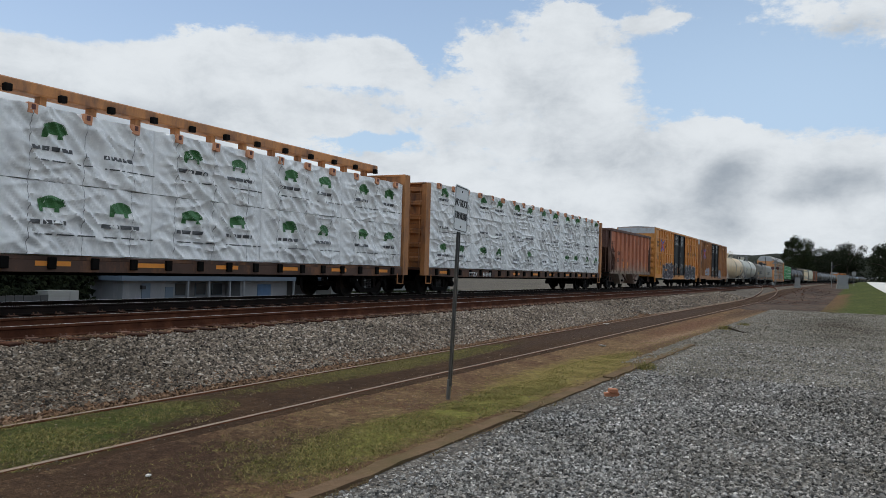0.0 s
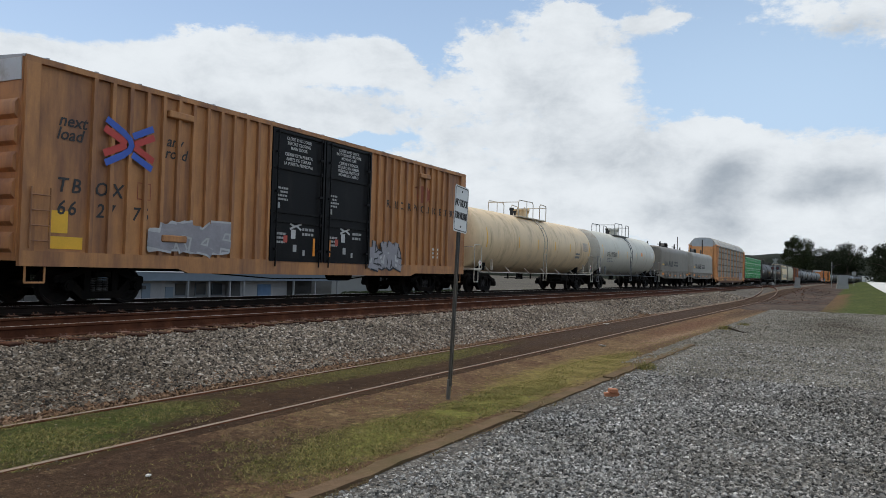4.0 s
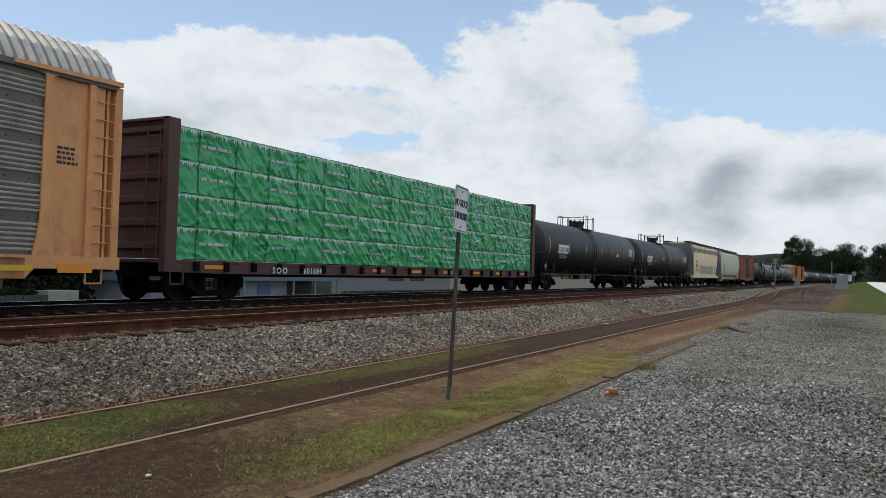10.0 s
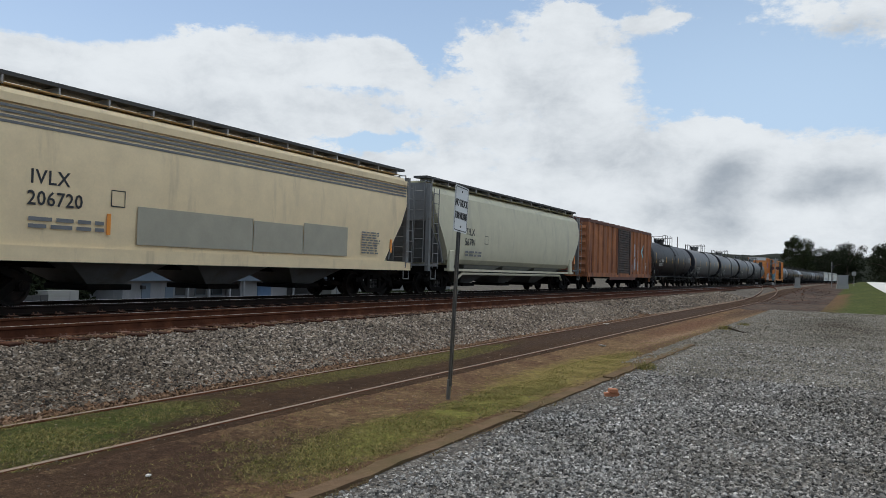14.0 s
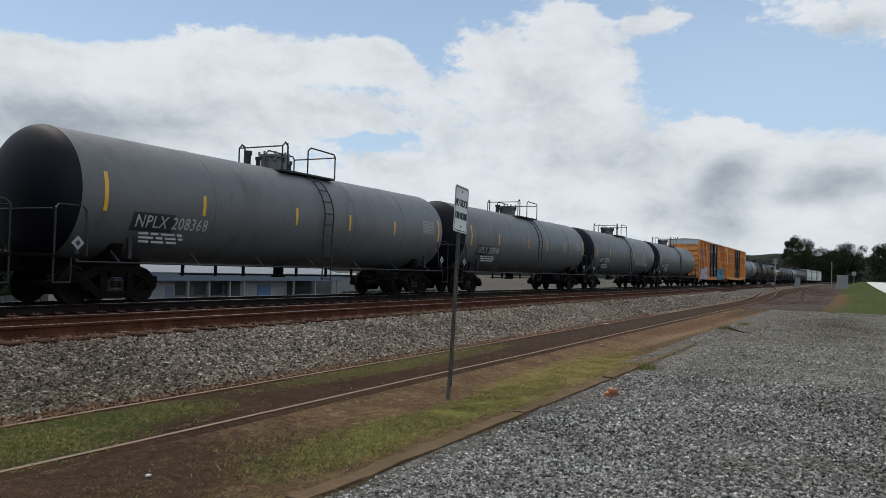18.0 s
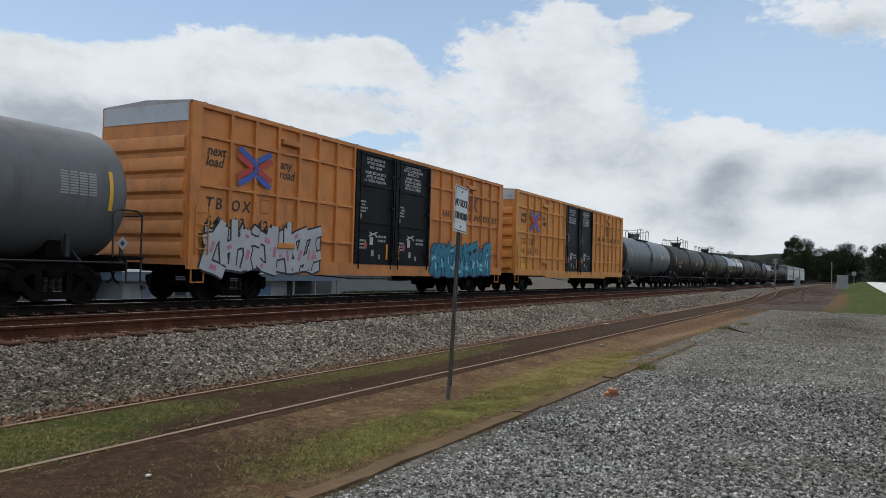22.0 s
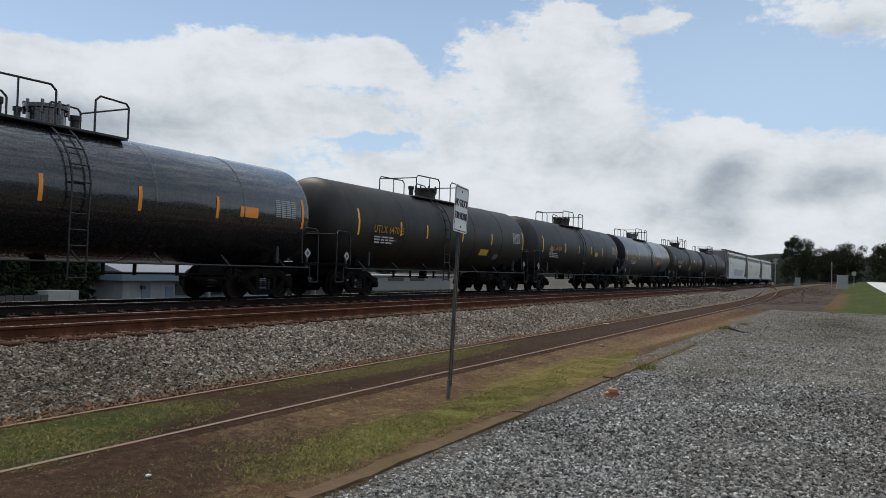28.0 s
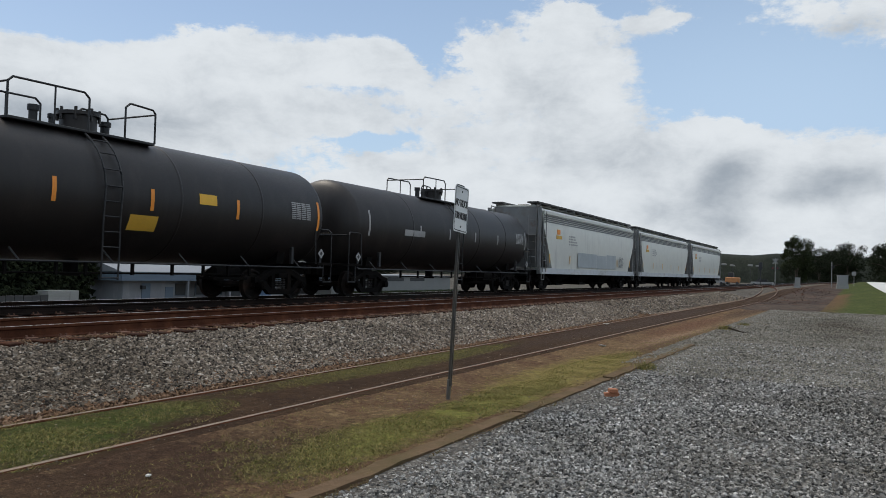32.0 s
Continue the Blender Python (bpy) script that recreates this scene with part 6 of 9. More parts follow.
# ---- boxcars ----
def boxcar(length, label, paint, posts="grid", text=None, spray=(), seed=1, half_w=1.5, top=4.92, sill=0.82, door=None, dim=False, roof=None, inner=None):
    root = start("boxcar", label, length, 3.1)
    h = length / 2 - 0.82
    y = -half_w
    inner = inner or paint
    body = part("body", bevelled(box(B(), -h, h, -half_w, half_w, sill + 0.25, top - 0.05), 0.01), inner, root)
    bm = prism(B(), [(-half_w - 0.05, top - 0.06), (-half_w - 0.05, top), (0, top + 0.09), (half_w + 0.05, top), (half_w + 0.05, top - 0.06)], "x", -h, h)
    rf = part("roof", bm, roof or ROOF_STEEL, root, "galvanised steel roof with raised seams")
    for i in range(17):
        x = -h + 0.5 + (2 * h - 1.0) * i / 16
        part("roof_seam", prism(B(), [(-half_w, top + 0.005), (0, top + 0.095), (half_w, top + 0.005), (half_w, top + 0.035), (0, top + 0.125), (-half_w, top + 0.035)], "x", x - 0.03, x + 0.03), roof or ROOF_STEEL, rf)
    dl, dr, col = -2.50, 2.60, 0.935        # edges of the door opening, and the spacing of the posts
    for s in (-1, 1):
        yy = s * half_w
        a, b = sorted((yy, yy + s * 0.09))
        part("top_chord", box(B(), -h, h, a, b, top - 0.13, top - 0.02), paint, root)
        # deep sill: shallow at the ends, deeper amidships
        prof = [(-h, sill), (-h, sill + 0.3), (h, sill + 0.3), (h, sill), (h - 4.0, sill), (h - 4.35, sill - 0.10), (-h + 4.35, sill - 0.10), (-h + 4.0, sill)]
        part("side_sill", prism(B(), prof, "y", a, b), paint, root)
        for e in (-1, 1):
            part("corner_post", box(B(), *sorted((e * h, e * (h - (0.30 if e < 0 else 0.42)))), a, b, sill + 0.3, top - 0.13), paint, root)
        spots = [dl - col * i for i in range(7)] + [dr + col * i for i in range(7)]
        if posts != "grid":
            spots += [dl - col * (i + 0.5) for i in range(6)] + [dr + col * (i + 0.5) for i in range(6)]
        for x in spots:
            part("side_post", box(B(), x - 0.045, x + 0.045, a, b, sill + 0.3, top - 0.13), paint, root)
        if posts == "grid":
            for z in (sill + 0.92, sill + 2.08, sill + 3.30):
                for u, v in ((-h + 0.30, dl - 0.045), (dr + 0.045, h - 0.42)):
                    part("side_rib", prism(B(), [(yy, z - 0.05), (yy + s * 0.075, z - 0.04), (yy + s * 0.075, z + 0.025), (yy, z + 0.05)], "x", u, v), paint, root)
        # plug doors, proud of the side: a raised frame round three sunk panels, locking bars and stencils
        dm = door or BLACK_DOOR
        for k, (u, v) in enumerate(((dl + 0.06, -0.03), (0.03, dr - 0.06))):
            d = part("door", bevelled(box(B(), u, v, *sorted((yy, yy + s * 0.06)), sill + 0.27, top - 0.16), 0.012), dm, root, "black sliding plug door")
            for z0, z1 in ((top - 0.24, top - 0.16), (sill + 2.84, sill + 2.92), (sill + 1.62, sill + 1.70), (sill + 1.36, sill + 1.42), (sill + 0.27, sill + 0.36)):
                part("door_rib", box(B(), u + 0.08, v - 0.08, *sorted((yy + s * 0.06, yy + s * 0.11)), z0, z1), dm, d)
            for x0, x1 in ((u, u + 0.08), (v - 0.08, v)):
                part("door_stile", box(B(), x0, x1, *sorted((yy + s * 0.06, yy + s * 0.12)), sill + 0.27, top - 0.16), dm, d)
            for x in (u + 0.22, v - 0.20):
                part("lock_bar", pipe(B(), [(x, yy + s * 0.13, sill + 0.12), (x, yy + s * 0.13, top - 0.18)], 0.022, 6), dm, d)
                for z in (sill + 0.6, sill + 2.2, sill + 3.3):
                    part("bar_keeper", box(B(), x - 0.07, x + 0.07, *sorted((yy + s * 0.10, yy + s * 0.16)), z - 0.03, z + 0.03), dm, d)
            if s < 0:
                f = yy - 0.064
                for line, zz in DOOR_WORDS[k]:
                    me = lettering(line, 0.128, DIM_WHITE if dim else STENCIL, 1.05)
                    wide = max(q.co.x for q in me.vertices)
                    part("lettering", me, None, d, at=((u + v) / 2 - wide / 2, f, top - zz))
                small_print(d, u + 0.32, sill + 1.95, 0.45, 0.42, 4, f, DIM_WHITE, seed + k)
                small_print(d, v - 0.95, sill + 1.0, 0.65, 0.28, 2, f, DIM_WHITE, seed + k + 5)
                small_print(d, u + 0.3, sill + 0.75, 0.5, 0.35, 3, f, DIM_WHITE, seed + k + 9)
                for dx, dz, w, hh, m in ((0.95, 0.92, 0.20, 0.26, STENCIL), (0.62, 0.80, 0.17, 0.20, DOOR_RED), (1.05, 0.55, 0.16, 0.2, DIM_WHITE), (1.5, 0.45, 0.10, 0.16, DIM_WHITE), (0.30, 1.75, 0.12, 0.16, DIM_WHITE)):
                    part("sticker", prism(B(), [(0, 0), (w, 0), (w, hh), (0, hh)], "y", f - 0.004, f), m, d, at=(u + dx, 0, sill + dz))
                for a0 in (-1, 1):
                    part("pictogram", ribbon(B(), [(-0.26, a0 * -0.08), (-0.05, 0), (0.05, 0.02), (0.26, a0 * 0.09)], 0.06, f - 0.003 - 0.001 * a0), STENCIL, d, at=(u + 1.15, 0, sill + 1.27), smooth=0)
                part("reflective_strip", box(B(), -0.05, 0.05, f - 0.006, f, 0, 0.52), ORANGE_TAPE, d, at=(v - 0.38 if k == 0 else u + 0.34, 0, sill + 0.45))
    # corrugated ends
    for e in (-1, 1):
        end = part("end_panel", box(B(), *sorted((e * h, e * (h + 0.03))), -half_w, half_w, sill + 0.1, top - 0.05), inner, root, "corrugated steel car end")
        for i in range(6):
            z = sill + 0.45 + i * 0.52
            part("corrugation", prism(B(), [(e * (h + 0.03), z - 0.20), (e * (h + 0.10), z - 0.12), (e * (h + 0.10), z + 0.10), (e * (h + 0.03), z + 0.2)], "y", -half_w + 0.08, half_w - 0.08), inner, end)
        part("end_cap", box(B(), *sorted((e * (h + 0.031), e * (h + 0.05))), -half_w + 0.02, half_w - 0.02, top - 0.5, top - 0.06), END_WHITE, end, "white painted panel across the end top")
        ladder(root, "ladder", e * (h - 0.38), y - 0.13, sill + 0.35, sill + 1.55, 0.42, paint, 4)
        stirrup(root, e * (h - 0.38), y - 0.02, sill, paint, 0.42, 0.32)
    bm = box(B(), -h + 0.4, h - 0.4, -0.4, 0.4, 0.74, 1.08)
    part("centre_sill", bm, IRON, root)
    part("brake_reservoir", cyl(B(), (1.5, -0.8, 0.72), (2.5, -0.8, 0.72), 0.19, 12), IRON, root)
    part("pull_rod", pipe(B(), [(-4.2, -1.25, 0.72), (-1.9, -1.25, 0.6), (2.0, -1.25, 0.6), (3.6, -1.25, 0.75)], 0.02, 6), IRON, root)
    if text:
        f = y - 0.012
        m = BLACK_PAINT
        x1 = dl - col * 7
        words(root, text[0][:2], x1 + 0.14, sill + 1.52, f, 0.42, m, 0.15, 1.0, 1.4)
        words(root, text[0][2:], x1 + col + 0.10, sill + 1.52, f, 0.42, m, 0.15, 1.0, 1.4)
        for i in range(3):
            words(root, text[1][i * 2:i * 2 + 2], x1 + col * i + 0.16, sill + 1.06, f, 0.42, m, 0.15, 1.0, 1.2)
        for a, b, c, size in (("next", "load", 0, 0.36), ("any", "road", 3, 0.36)):
            words(root, a, x1 + col * c + 0.14, sill + 2.86, f, size, m, 0.25)
            words(root, b, x1 + col * c + 0.10, sill + 2.58, f, size, m, 0.25)
        part("stencil_box", ribbon(B(), [(0, 0), (0.36, 0), (0.36, 0.36), (0, 0.36), (0, 0)], 0.025, f), FADED_RED, root, at=(x1 + col * 2 + 0.3, 0, sill + 1.55), smooth=0)
        # device of two crossed bent tracks, blue outside and red within
        cx, cz = x1 + col * 2.0, sill + 2.70
        yb = y - 0.094
        for up in (-1, 1):
            part("emblem", ribbon(B(), [(cx - 0.66, cz + up * 0.47), (cx - 0.20, cz + up * 0.24), (cx - 0.02, cz + up * 0.10), (cx + 0.02, cz - up * 0.03)], 0.15, yb - 0.002 * (up + 2)), BLUE_PAINT, root, smooth=0)
            part("emblem", ribbon(B(), [(cx - 0.70, cz + up * 0.27), (cx - 0.12, cz + up * 0.02)], 0.16, yb - 0.002 * (up + 2)), RED_PAINT, root, smooth=0)
            part("emblem", ribbon(B(), [(cx + 0.04, cz + up * 0.20), (cx + 0.60, cz + up * 0.46)], 0.15, yb - 0.002 * (up + 2)), BLUE_PAINT, root, smooth=0)
            part("emblem", ribbon(B(), [(cx + 0.10, cz + up * 0.03), (cx + 0.64, cz + up * 0.27)], 0.15, yb - 0.002 * (up + 2)), RED_PAINT, root, smooth=0)
        # faded company device and slogan
        for i, pts in enumerate(([(0, 0.5), (0.62, 0.5), (0.62, 0.62), (0.42, 0.62), (0.42, 0), (0.26, 0), (0.26, 0.5)][:7], [(0.55, 0), (0.72, 0), (0.72, 0.62), (0.55, 0.62)], [(0.80, 0), (0.98, 0), (1.42, 0.62), (1.22, 0.62)], [(1.24, 0), (1.42, 0), (1.0, 0.62), (0.80, 0.62)])):
            part("emblem", prism(B(), pts, "y", y - 0.013 - 0.001 * i, y - 0.004), FADED_RED, root, at=(dr + 2.95, 0, sill + 2.62))
        words(root, "RAILCAR POOLING EXPERTS", dr + 1.08, sill + 2.26, f, 0.36, m, 0.0, 1.06, 1.14)
        part("warning_label", prism(B(), [(0, 0), (0.75, 0), (0.75, 0.25), (0, 0.25)], "y", y - 0.012, y), YELLOW_TAPE, root, at=(x1 + 0.05, 0, sill + 0.36))
        part("warning_label", prism(B(), [(0, 0), (0.42, 0), (0.42, 0.45), (0, 0.45)], "y", y - 0.012, y), YELLOW_TAPE, root, at=(x1 + 0.02, 0, sill + 0.68))
        small_print(root, h - 2.6, sill + 0.55, 0.5, 0.45, 3, f, WHITE_PAINT, seed)
        for xx, zz in ((x1 + col * 3 + 0.1, sill + 3.52), (x1 + col * 3, sill + 0.62), (dr + 3.2, sill + 3.52)):
            part("lamp_bracket", bevelled(box(B(), 0, 0.75, y - 0.16, y - 0.02, 0, 0.16), 0.02), paint, root, at=(xx, 0, zz))
    for args in spray:
        graffiti(root, *args[:2], *args[2:4], y - 0.10, *[SPRAY[k] for k in args[4:7]], args[7])
    return root


DOOR_WORDS = (
    [("CLOSE THIS DOOR", 0.40), ("BEFORE CLOSING", 0.53), ("MAIN DOOR", 0.66), ("CIERRE ESTA PUERTA", 0.85), ("ANTES DE CERRAR", 0.98), ("LA PUERTA PRINCIPAL", 1.11)],
    [("CLOSE AND LOCK", 0.37), ("BOTH DOORS BEFORE", 0.49), ("MOVING CAR", 0.61), ("CIERRE Y PONGA", 0.76), ("SEGURO EN AMBAS", 0.88), ("PUERTAS ANTES DE", 1.00), ("MOVER EL CARRO", 1.12)],
)
STENCIL = mat("chalky_stencil_white", (0.50, 0.50, 0.49), rough=0.65, var=0.2)
DOOR_RED = mat("red_door_sticker", (0.42, 0.07, 0.05), rough=0.6, var=0.2)
BLACK_DOOR = mat("black_plug_door", (0.004, 0.004, 0.005), rough=0.5, var=0.25, stain=(0.014, 0.013, 0.012), amount=0.25, streak=5, spec=0.15)
ROOF_STEEL = mat("galvanised_roof", (0.36, 0.36, 0.36), rough=0.5, metal=0.5, var=0.2, stain=(0.25, 0.2, 0.16), amount=0.3)
END_WHITE = mat("chalky_white_end", (0.50, 0.52, 0.53), rough=0.6, var=0.12, stain=(0.3, 0.27, 0.23), amount=0.3)
FADED_RED = mat("faded_maroon_paint", (0.26, 0.07, 0.04), rough=0.7, var=0.25)
BOX_YELLOW = mat("boxcar_yellow", (0.64, 0.265, 0.056), rough=0.55, var=0.18, stain=(0.40, 0.155, 0.04), amount=0.32, streak=5, bump=0.08)
BOX_RUST = mat("sun_faded_orange", (0.60, 0.22, 0.052), rough=0.58, var=0.18, stain=(0.38, 0.145, 0.045), amount=0.4, streak=3, bump=0.08)
BOX_ORANGE = mat("weathered_box_orange", (0.44, 0.205, 0.075), rough=0.6, var=0.2, stain=(0.21, 0.095, 0.05), amount=0.6, streak=6, bump=0.1)


def rib_boxcar(length):
    """The older outside-braced car with a slatted door."""
    rust = mat("rusted_orange_boxcar", (0.36, 0.13, 0.045), rough=0.75, var=0.3, stain=(0.14, 0.055, 0.035), amount=0.62, streak=5, bump=0.25)
    brown = mat("rusted_brown_roof", (0.13, 0.06, 0.045), rough=0.85, var=0.3)
    dark = mat("blackened_slat_door", (0.06, 0.045, 0.04), rough=0.75, var=0.3, stain=(0.14, 0.07, 0.045), amount=0.4)
    root = start("boxcar", "rusty orange outside-braced boxcar with a blackened slatted door", length, 2.7)
    h, w, top, sill = length / 2 - 0.85, 1.5, 4.3, 0.82
    part("body", box(B(), -h, h, -w, w, sill + 0.2, top - 0.05), rust, root)
    rf = part("roof", prism(B(), [(-w - 0.08, top - 0.16), (-w - 0.08, top), (0, top + 0.17), (w + 0.08, top), (w + 0.08, top - 0.16)], "x", -h - 0.05, h + 0.05), brown, root, "rust-brown steel roof")
    for i in range(13):
        x = -h + 0.3 + (2 * h - 0.6) * i / 12
        part("roof_seam", prism(B(), [(-w - 0.1, top - 0.02), (0, top + 0.16), (w + 0.1, top - 0.02), (w + 0.1, top + 0.05), (0, top + 0.23), (-w - 0.1, top + 0.05)], "x", x - 0.09, x + 0.09), brown, rf)
    for s in (-1, 1):
        a, b = sorted((s * w, s * (w + 0.08)))
        part("side_sill", box(B(), -h, h, a, b, sill, sill + 0.26), rust, root)
        part("sill_plate", box(B(), -3.4, 3.4, a, b, sill - 0.18, sill), brown, root)
        for x in [-h + 0.06 + (h - 1.75) * i / 6 for i in range(7)] + [1.7 + (h - 1.76) * i / 6 for i in range(7)]:
            part("side_post", prism(B(), [(x - 0.10, s * w), (x - 0.05, s * (w + 0.09)), (x + 0.05, s * (w + 0.09)), (x + 0.10, s * w)], "z", sill + 0.26, top - 0.15), rust, root)
        d = part("door", box(B(), -1.6, 1.6, *sorted((s * w, s * (w + 0.07))), sill + 0.15, top - 0.2), dark, root, "blackened sliding door with horizontal slats")
        for i in range(19):
            z = sill + 0.3 + i * 0.16
            part("slat", prism(B(), [(s * (w + 0.07), z), (s * (w + 0.13), z + 0.02), (s * (w + 0.13), z + 0.07), (s * (w + 0.07), z + 0.10)], "x", -1.35, 1.35), dark, d)
        for x in (-1.55, 1.55):
            part("door_edge", box(B(), x - 0.08, x + 0.08, *sorted((s * (w + 0.07), s * (w + 0.14))), sill + 0.15, top - 0.2), dark, d)
    for e in (-1, 1):
        end = part("end_panel", box(B(), *sorted((e * h, e * (h + 0.03))), -w, w, sill, top - 0.05), rust, root)
        for i in range(7):
            z = sill + 0.3 + i * 0.44
            part("corrugation", prism(B(), [(e * (h + 0.03), z - 0.16), (e * (h + 0.09), z), (e * (h + 0.03), z + 0.16)], "y", -w + 0.1, w - 0.1), rust, end)
        ladder(root, "ladder", e * (h - 0.3), -w - 0.14, sill + 0.2, sill + 1.6, 0.42, rust, 5)
        stirrup(root, e * (h - 0.3), -w - 0.02, sill, rust)
    part("centre_sill", box(B(), -h + 0.4, h - 0.4, -0.4, 0.4, 0.74, 1.05), IRON, root)
    # two tall painted fingers over a swirl, and a pale cross
    f = -w - 0.012
    for x, z0, z1, wd in ((3.3, 2.3, 3.25, 0.30), (4.15, 2.25, 3.15, 0.30), (3.35, 1.35, 2.2, 0.5), (4.2, 1.3, 2.0, 0.45), (2.7, 1.2, 1.75, 0.35)):
        part("graffiti", ribbon(B(), [(x, z0), (x + 0.03, (z0 + z1) / 2), (x - 0.03, z1)], wd, f - 0.004), SPRAY["grey"], root, smooth=0)
        part("graffiti", ribbon(B(), [(x, z0 + 0.08), (x + 0.03, (z0 + z1) / 2), (x - 0.03, z1 - 0.08)], wd * 0.6, f - 0.008), SPRAY["white"], root, smooth=0)
    for sgn in (1, -1):
        part("graffiti", ribbon(B(), [(4.9, 2.75 - sgn * 0.5), (6.0, 2.75 + sgn * 0.5)], 0.16, f - 0.003 * (sgn + 2)), SPRAY["sky"], root, smooth=0)
    small_print(root, h - 1.5, 1.35, 0.55, 0.6, 6, f, WHITE_PAINT, 41)
    return root


# ---- covered hoppers ----
# walkway steel coloured dark, its shaded look put into the base
SHADED_GRATE = mat("shaded_grating", (0.05, 0.048, 0.045), rough=0.7, var=0.2)


def covered_hopper(length, label, paint, ends, text=None, patch=None, seed=1, top=4.35, sill=0.92, stripe=None, logo=False, rounded=False):
    root = start("covered_hopper", label, length, 2.35)
    h, w = length / 2 - 0.75, 1.55
    prof = [(-w, sill + 0.28), (-w - 0.02, sill + 0.9), (-w - 0.05, sill + 1.6), (-w - 0.03, sill + 2.4), (-w + 0.06, top - 0.28), (-w + 0.16, top - 0.14), (-0.9, top), (0.9, top), (w - 0.16, top - 0.14), (w - 0.06, top - 0.28), (w + 0.03, sill + 2.4), (w + 0.05, sill + 1.6), (w + 0.02, sill + 0.9), (w, sill + 0.28)]
    if rounded:
        near = [(-0.95, sill + 0.26), (-1.30, sill + 0.32), (-1.50, sill + 0.50), (-1.58, sill + 0.80), (-1.62, sill + 1.25), (-1.63, sill + 1.75), (-1.59, sill + 2.35), (-1.47, top - 0.42), (-1.28, top - 0.20), (-0.9, top)]
        prof = near + [(-a, b) for a, b in reversed(near)]
    # body tapers under slanted end sheets
    bm = B()
    lo_end, hi_end = h - 1.75, h - 0.30
    rings = []
    for e in (-1, 1):
        vs = []
        for yy, z in prof:
            k = min(1.0, max(0.0, (z - sill - 0.28) / (top - sill - 1.5)))
            vs.append(bm.verts.new((e * (lo_end + (hi_end - lo_end) * k), yy, z)))
        rings.append(vs)
    part("body", skin(bm, rings), paint, root, smooth=30)
    roof = part("roof", prism(B(), [(-1.32, top - 0.02), (-0.9, top + 0.045), (0.9, top + 0.045), (1.32, top - 0.02)], "x", -h + 0.35, h - 0.35), paint, root)
    part("hatch_cover", bevelled(box(B(), -h + 1.2, h - 1.2, -0.3, 0.3, top + 0.05, top + 0.17), 0.03), ends, roof, "long trough hatch cover along the roof")
    for y in (-1.0, 1.0):
        wk = part("running_board", box(B(), -h + 0.1, h - 0.1, y - 0.3, y + 0.3, top + 0.13, top + 0.21), SHADED_GRATE, root, "grated roof walkway")
        for i in range(14):
            x = -h + 0.6 + (2 * h - 1.2) * i / 13
            part("walkway_support", prism(B(), [(x - 0.02, top - 0.05), (x + 0.02, top - 0.05), (x + 0.02, top + 0.17), (x - 0.02, top + 0.17)], "y", y - 0.28, y + 0.28), ROOF_STEEL, wk)
    for s in (-1, 1):
        a, b = sorted((s * (w - 0.02), s * (w + 0.07)))
        if rounded:
            part("side_sill", box(B(), -h + 1.7, h - 1.0, *sorted((s * 1.30, s * 1.52)), sill + 0.02, sill + 0.12), paint, root)
            part("vent_pipe", tube(B(), [(-h + 2.6, s * 1.35, sill - 0.35), (-h + 3.1, s * 1.40, sill - 0.08), (h - 3.1, s * 1.40, sill - 0.08), (h - 2.7, s * 1.35, sill - 0.3)], 0.06, 8), paint, root, "long unloading pipe slung under the sill")
            for e in (-1, 1):
                part("jacking_plate", bevelled(box(B(), *sorted((e * (h - 1.55), e * (h - 1.95))), *sorted((s * 1.48, s * 1.62)), sill, sill + 0.85), 0.03), paint, root)
            continue
        part("side_sill", box(B(), -h + 0.05, h - 0.05, a, b, sill, sill + 0.3), paint if not logo else END_WHITE, root)
        part("top_chord", box(B(), -h + 0.3, h - 0.3, *sorted((s * (w - 0.08), s * (w + 0.03))), top - 0.42, top - 0.26), paint, root)
        if stripe:
            for z in (top - 0.50, top - 0.60, top - 0.70, top - 0.80):
                part("pinstripe", box(B(), -h + 0.4, h - 0.4, *sorted((s * (w - 0.0), s * (w + 0.022))), z - 0.025, z + 0.025), stripe, root)
    for e in (-1, 1):
        # end frame, ladders, slope sheet, platform
        part("end_bulkhead", box(B(), *sorted((e * (h - 0.32), e * (h - 0.22))), -1.2, 1.2, top - 1.5, top - 0.05), ends, root, "upper end sheet")
        for y in (-1.42, 1.42):
            part("end_post", box(B(), *sorted((e * (h - 0.16), e * h)), y - 0.08, y + 0.08, sill, top - 0.1), ends, root)
            part("end_brace", pipe(B(), [(e * (h - 0.1), y, top - 0.15), (e * (h - 1.3), y, sill + 0.35)], 0.05, 6), ends, root)
            part("roof_grab", pipe(B(), [(e * (h - 0.45), y * 0.9, top - 0.05), (e * (h + 0.02), y * 0.9, top + 0.0), (e * (h + 0.05), y * 0.9, top - 0.35)], 0.022, 6), ends, root)
        part("end_sheet", prism(B(), [(e * (h - 0.35), top - 1.45), (e * (h - 0.30), top - 1.45), (e * (h - 1.62), sill + 0.35), (e * (h - 1.70), sill + 0.35)], "y", -1.3, 1.3), ends, root, "sloping end sheet of the hopper")
        part("end_platform", box(B(), *sorted((e * (h + 0.05), e * (h - 0.9))), -1.45, 1.45, sill + 0.18, sill + 0.26), ends, root)
        ladder(root, "ladder", e * (h - 0.25), -w - 0.1, sill + 0.1, top - 0.3, 0.42, ends, 8)
        ladder(root, "ladder", e * (h + 0.02), -1.05, sill + 0.3, top - 0.2, 0.42, ends, 8, "y")
        stirrup(root, e * (h - 0.28), -w - 0.02, sill, ends)
    part("centre_sill", box(B(), -h + 0.2, h - 0.2, -0.35, 0.35, 0.78, 1.1), IRON, root)
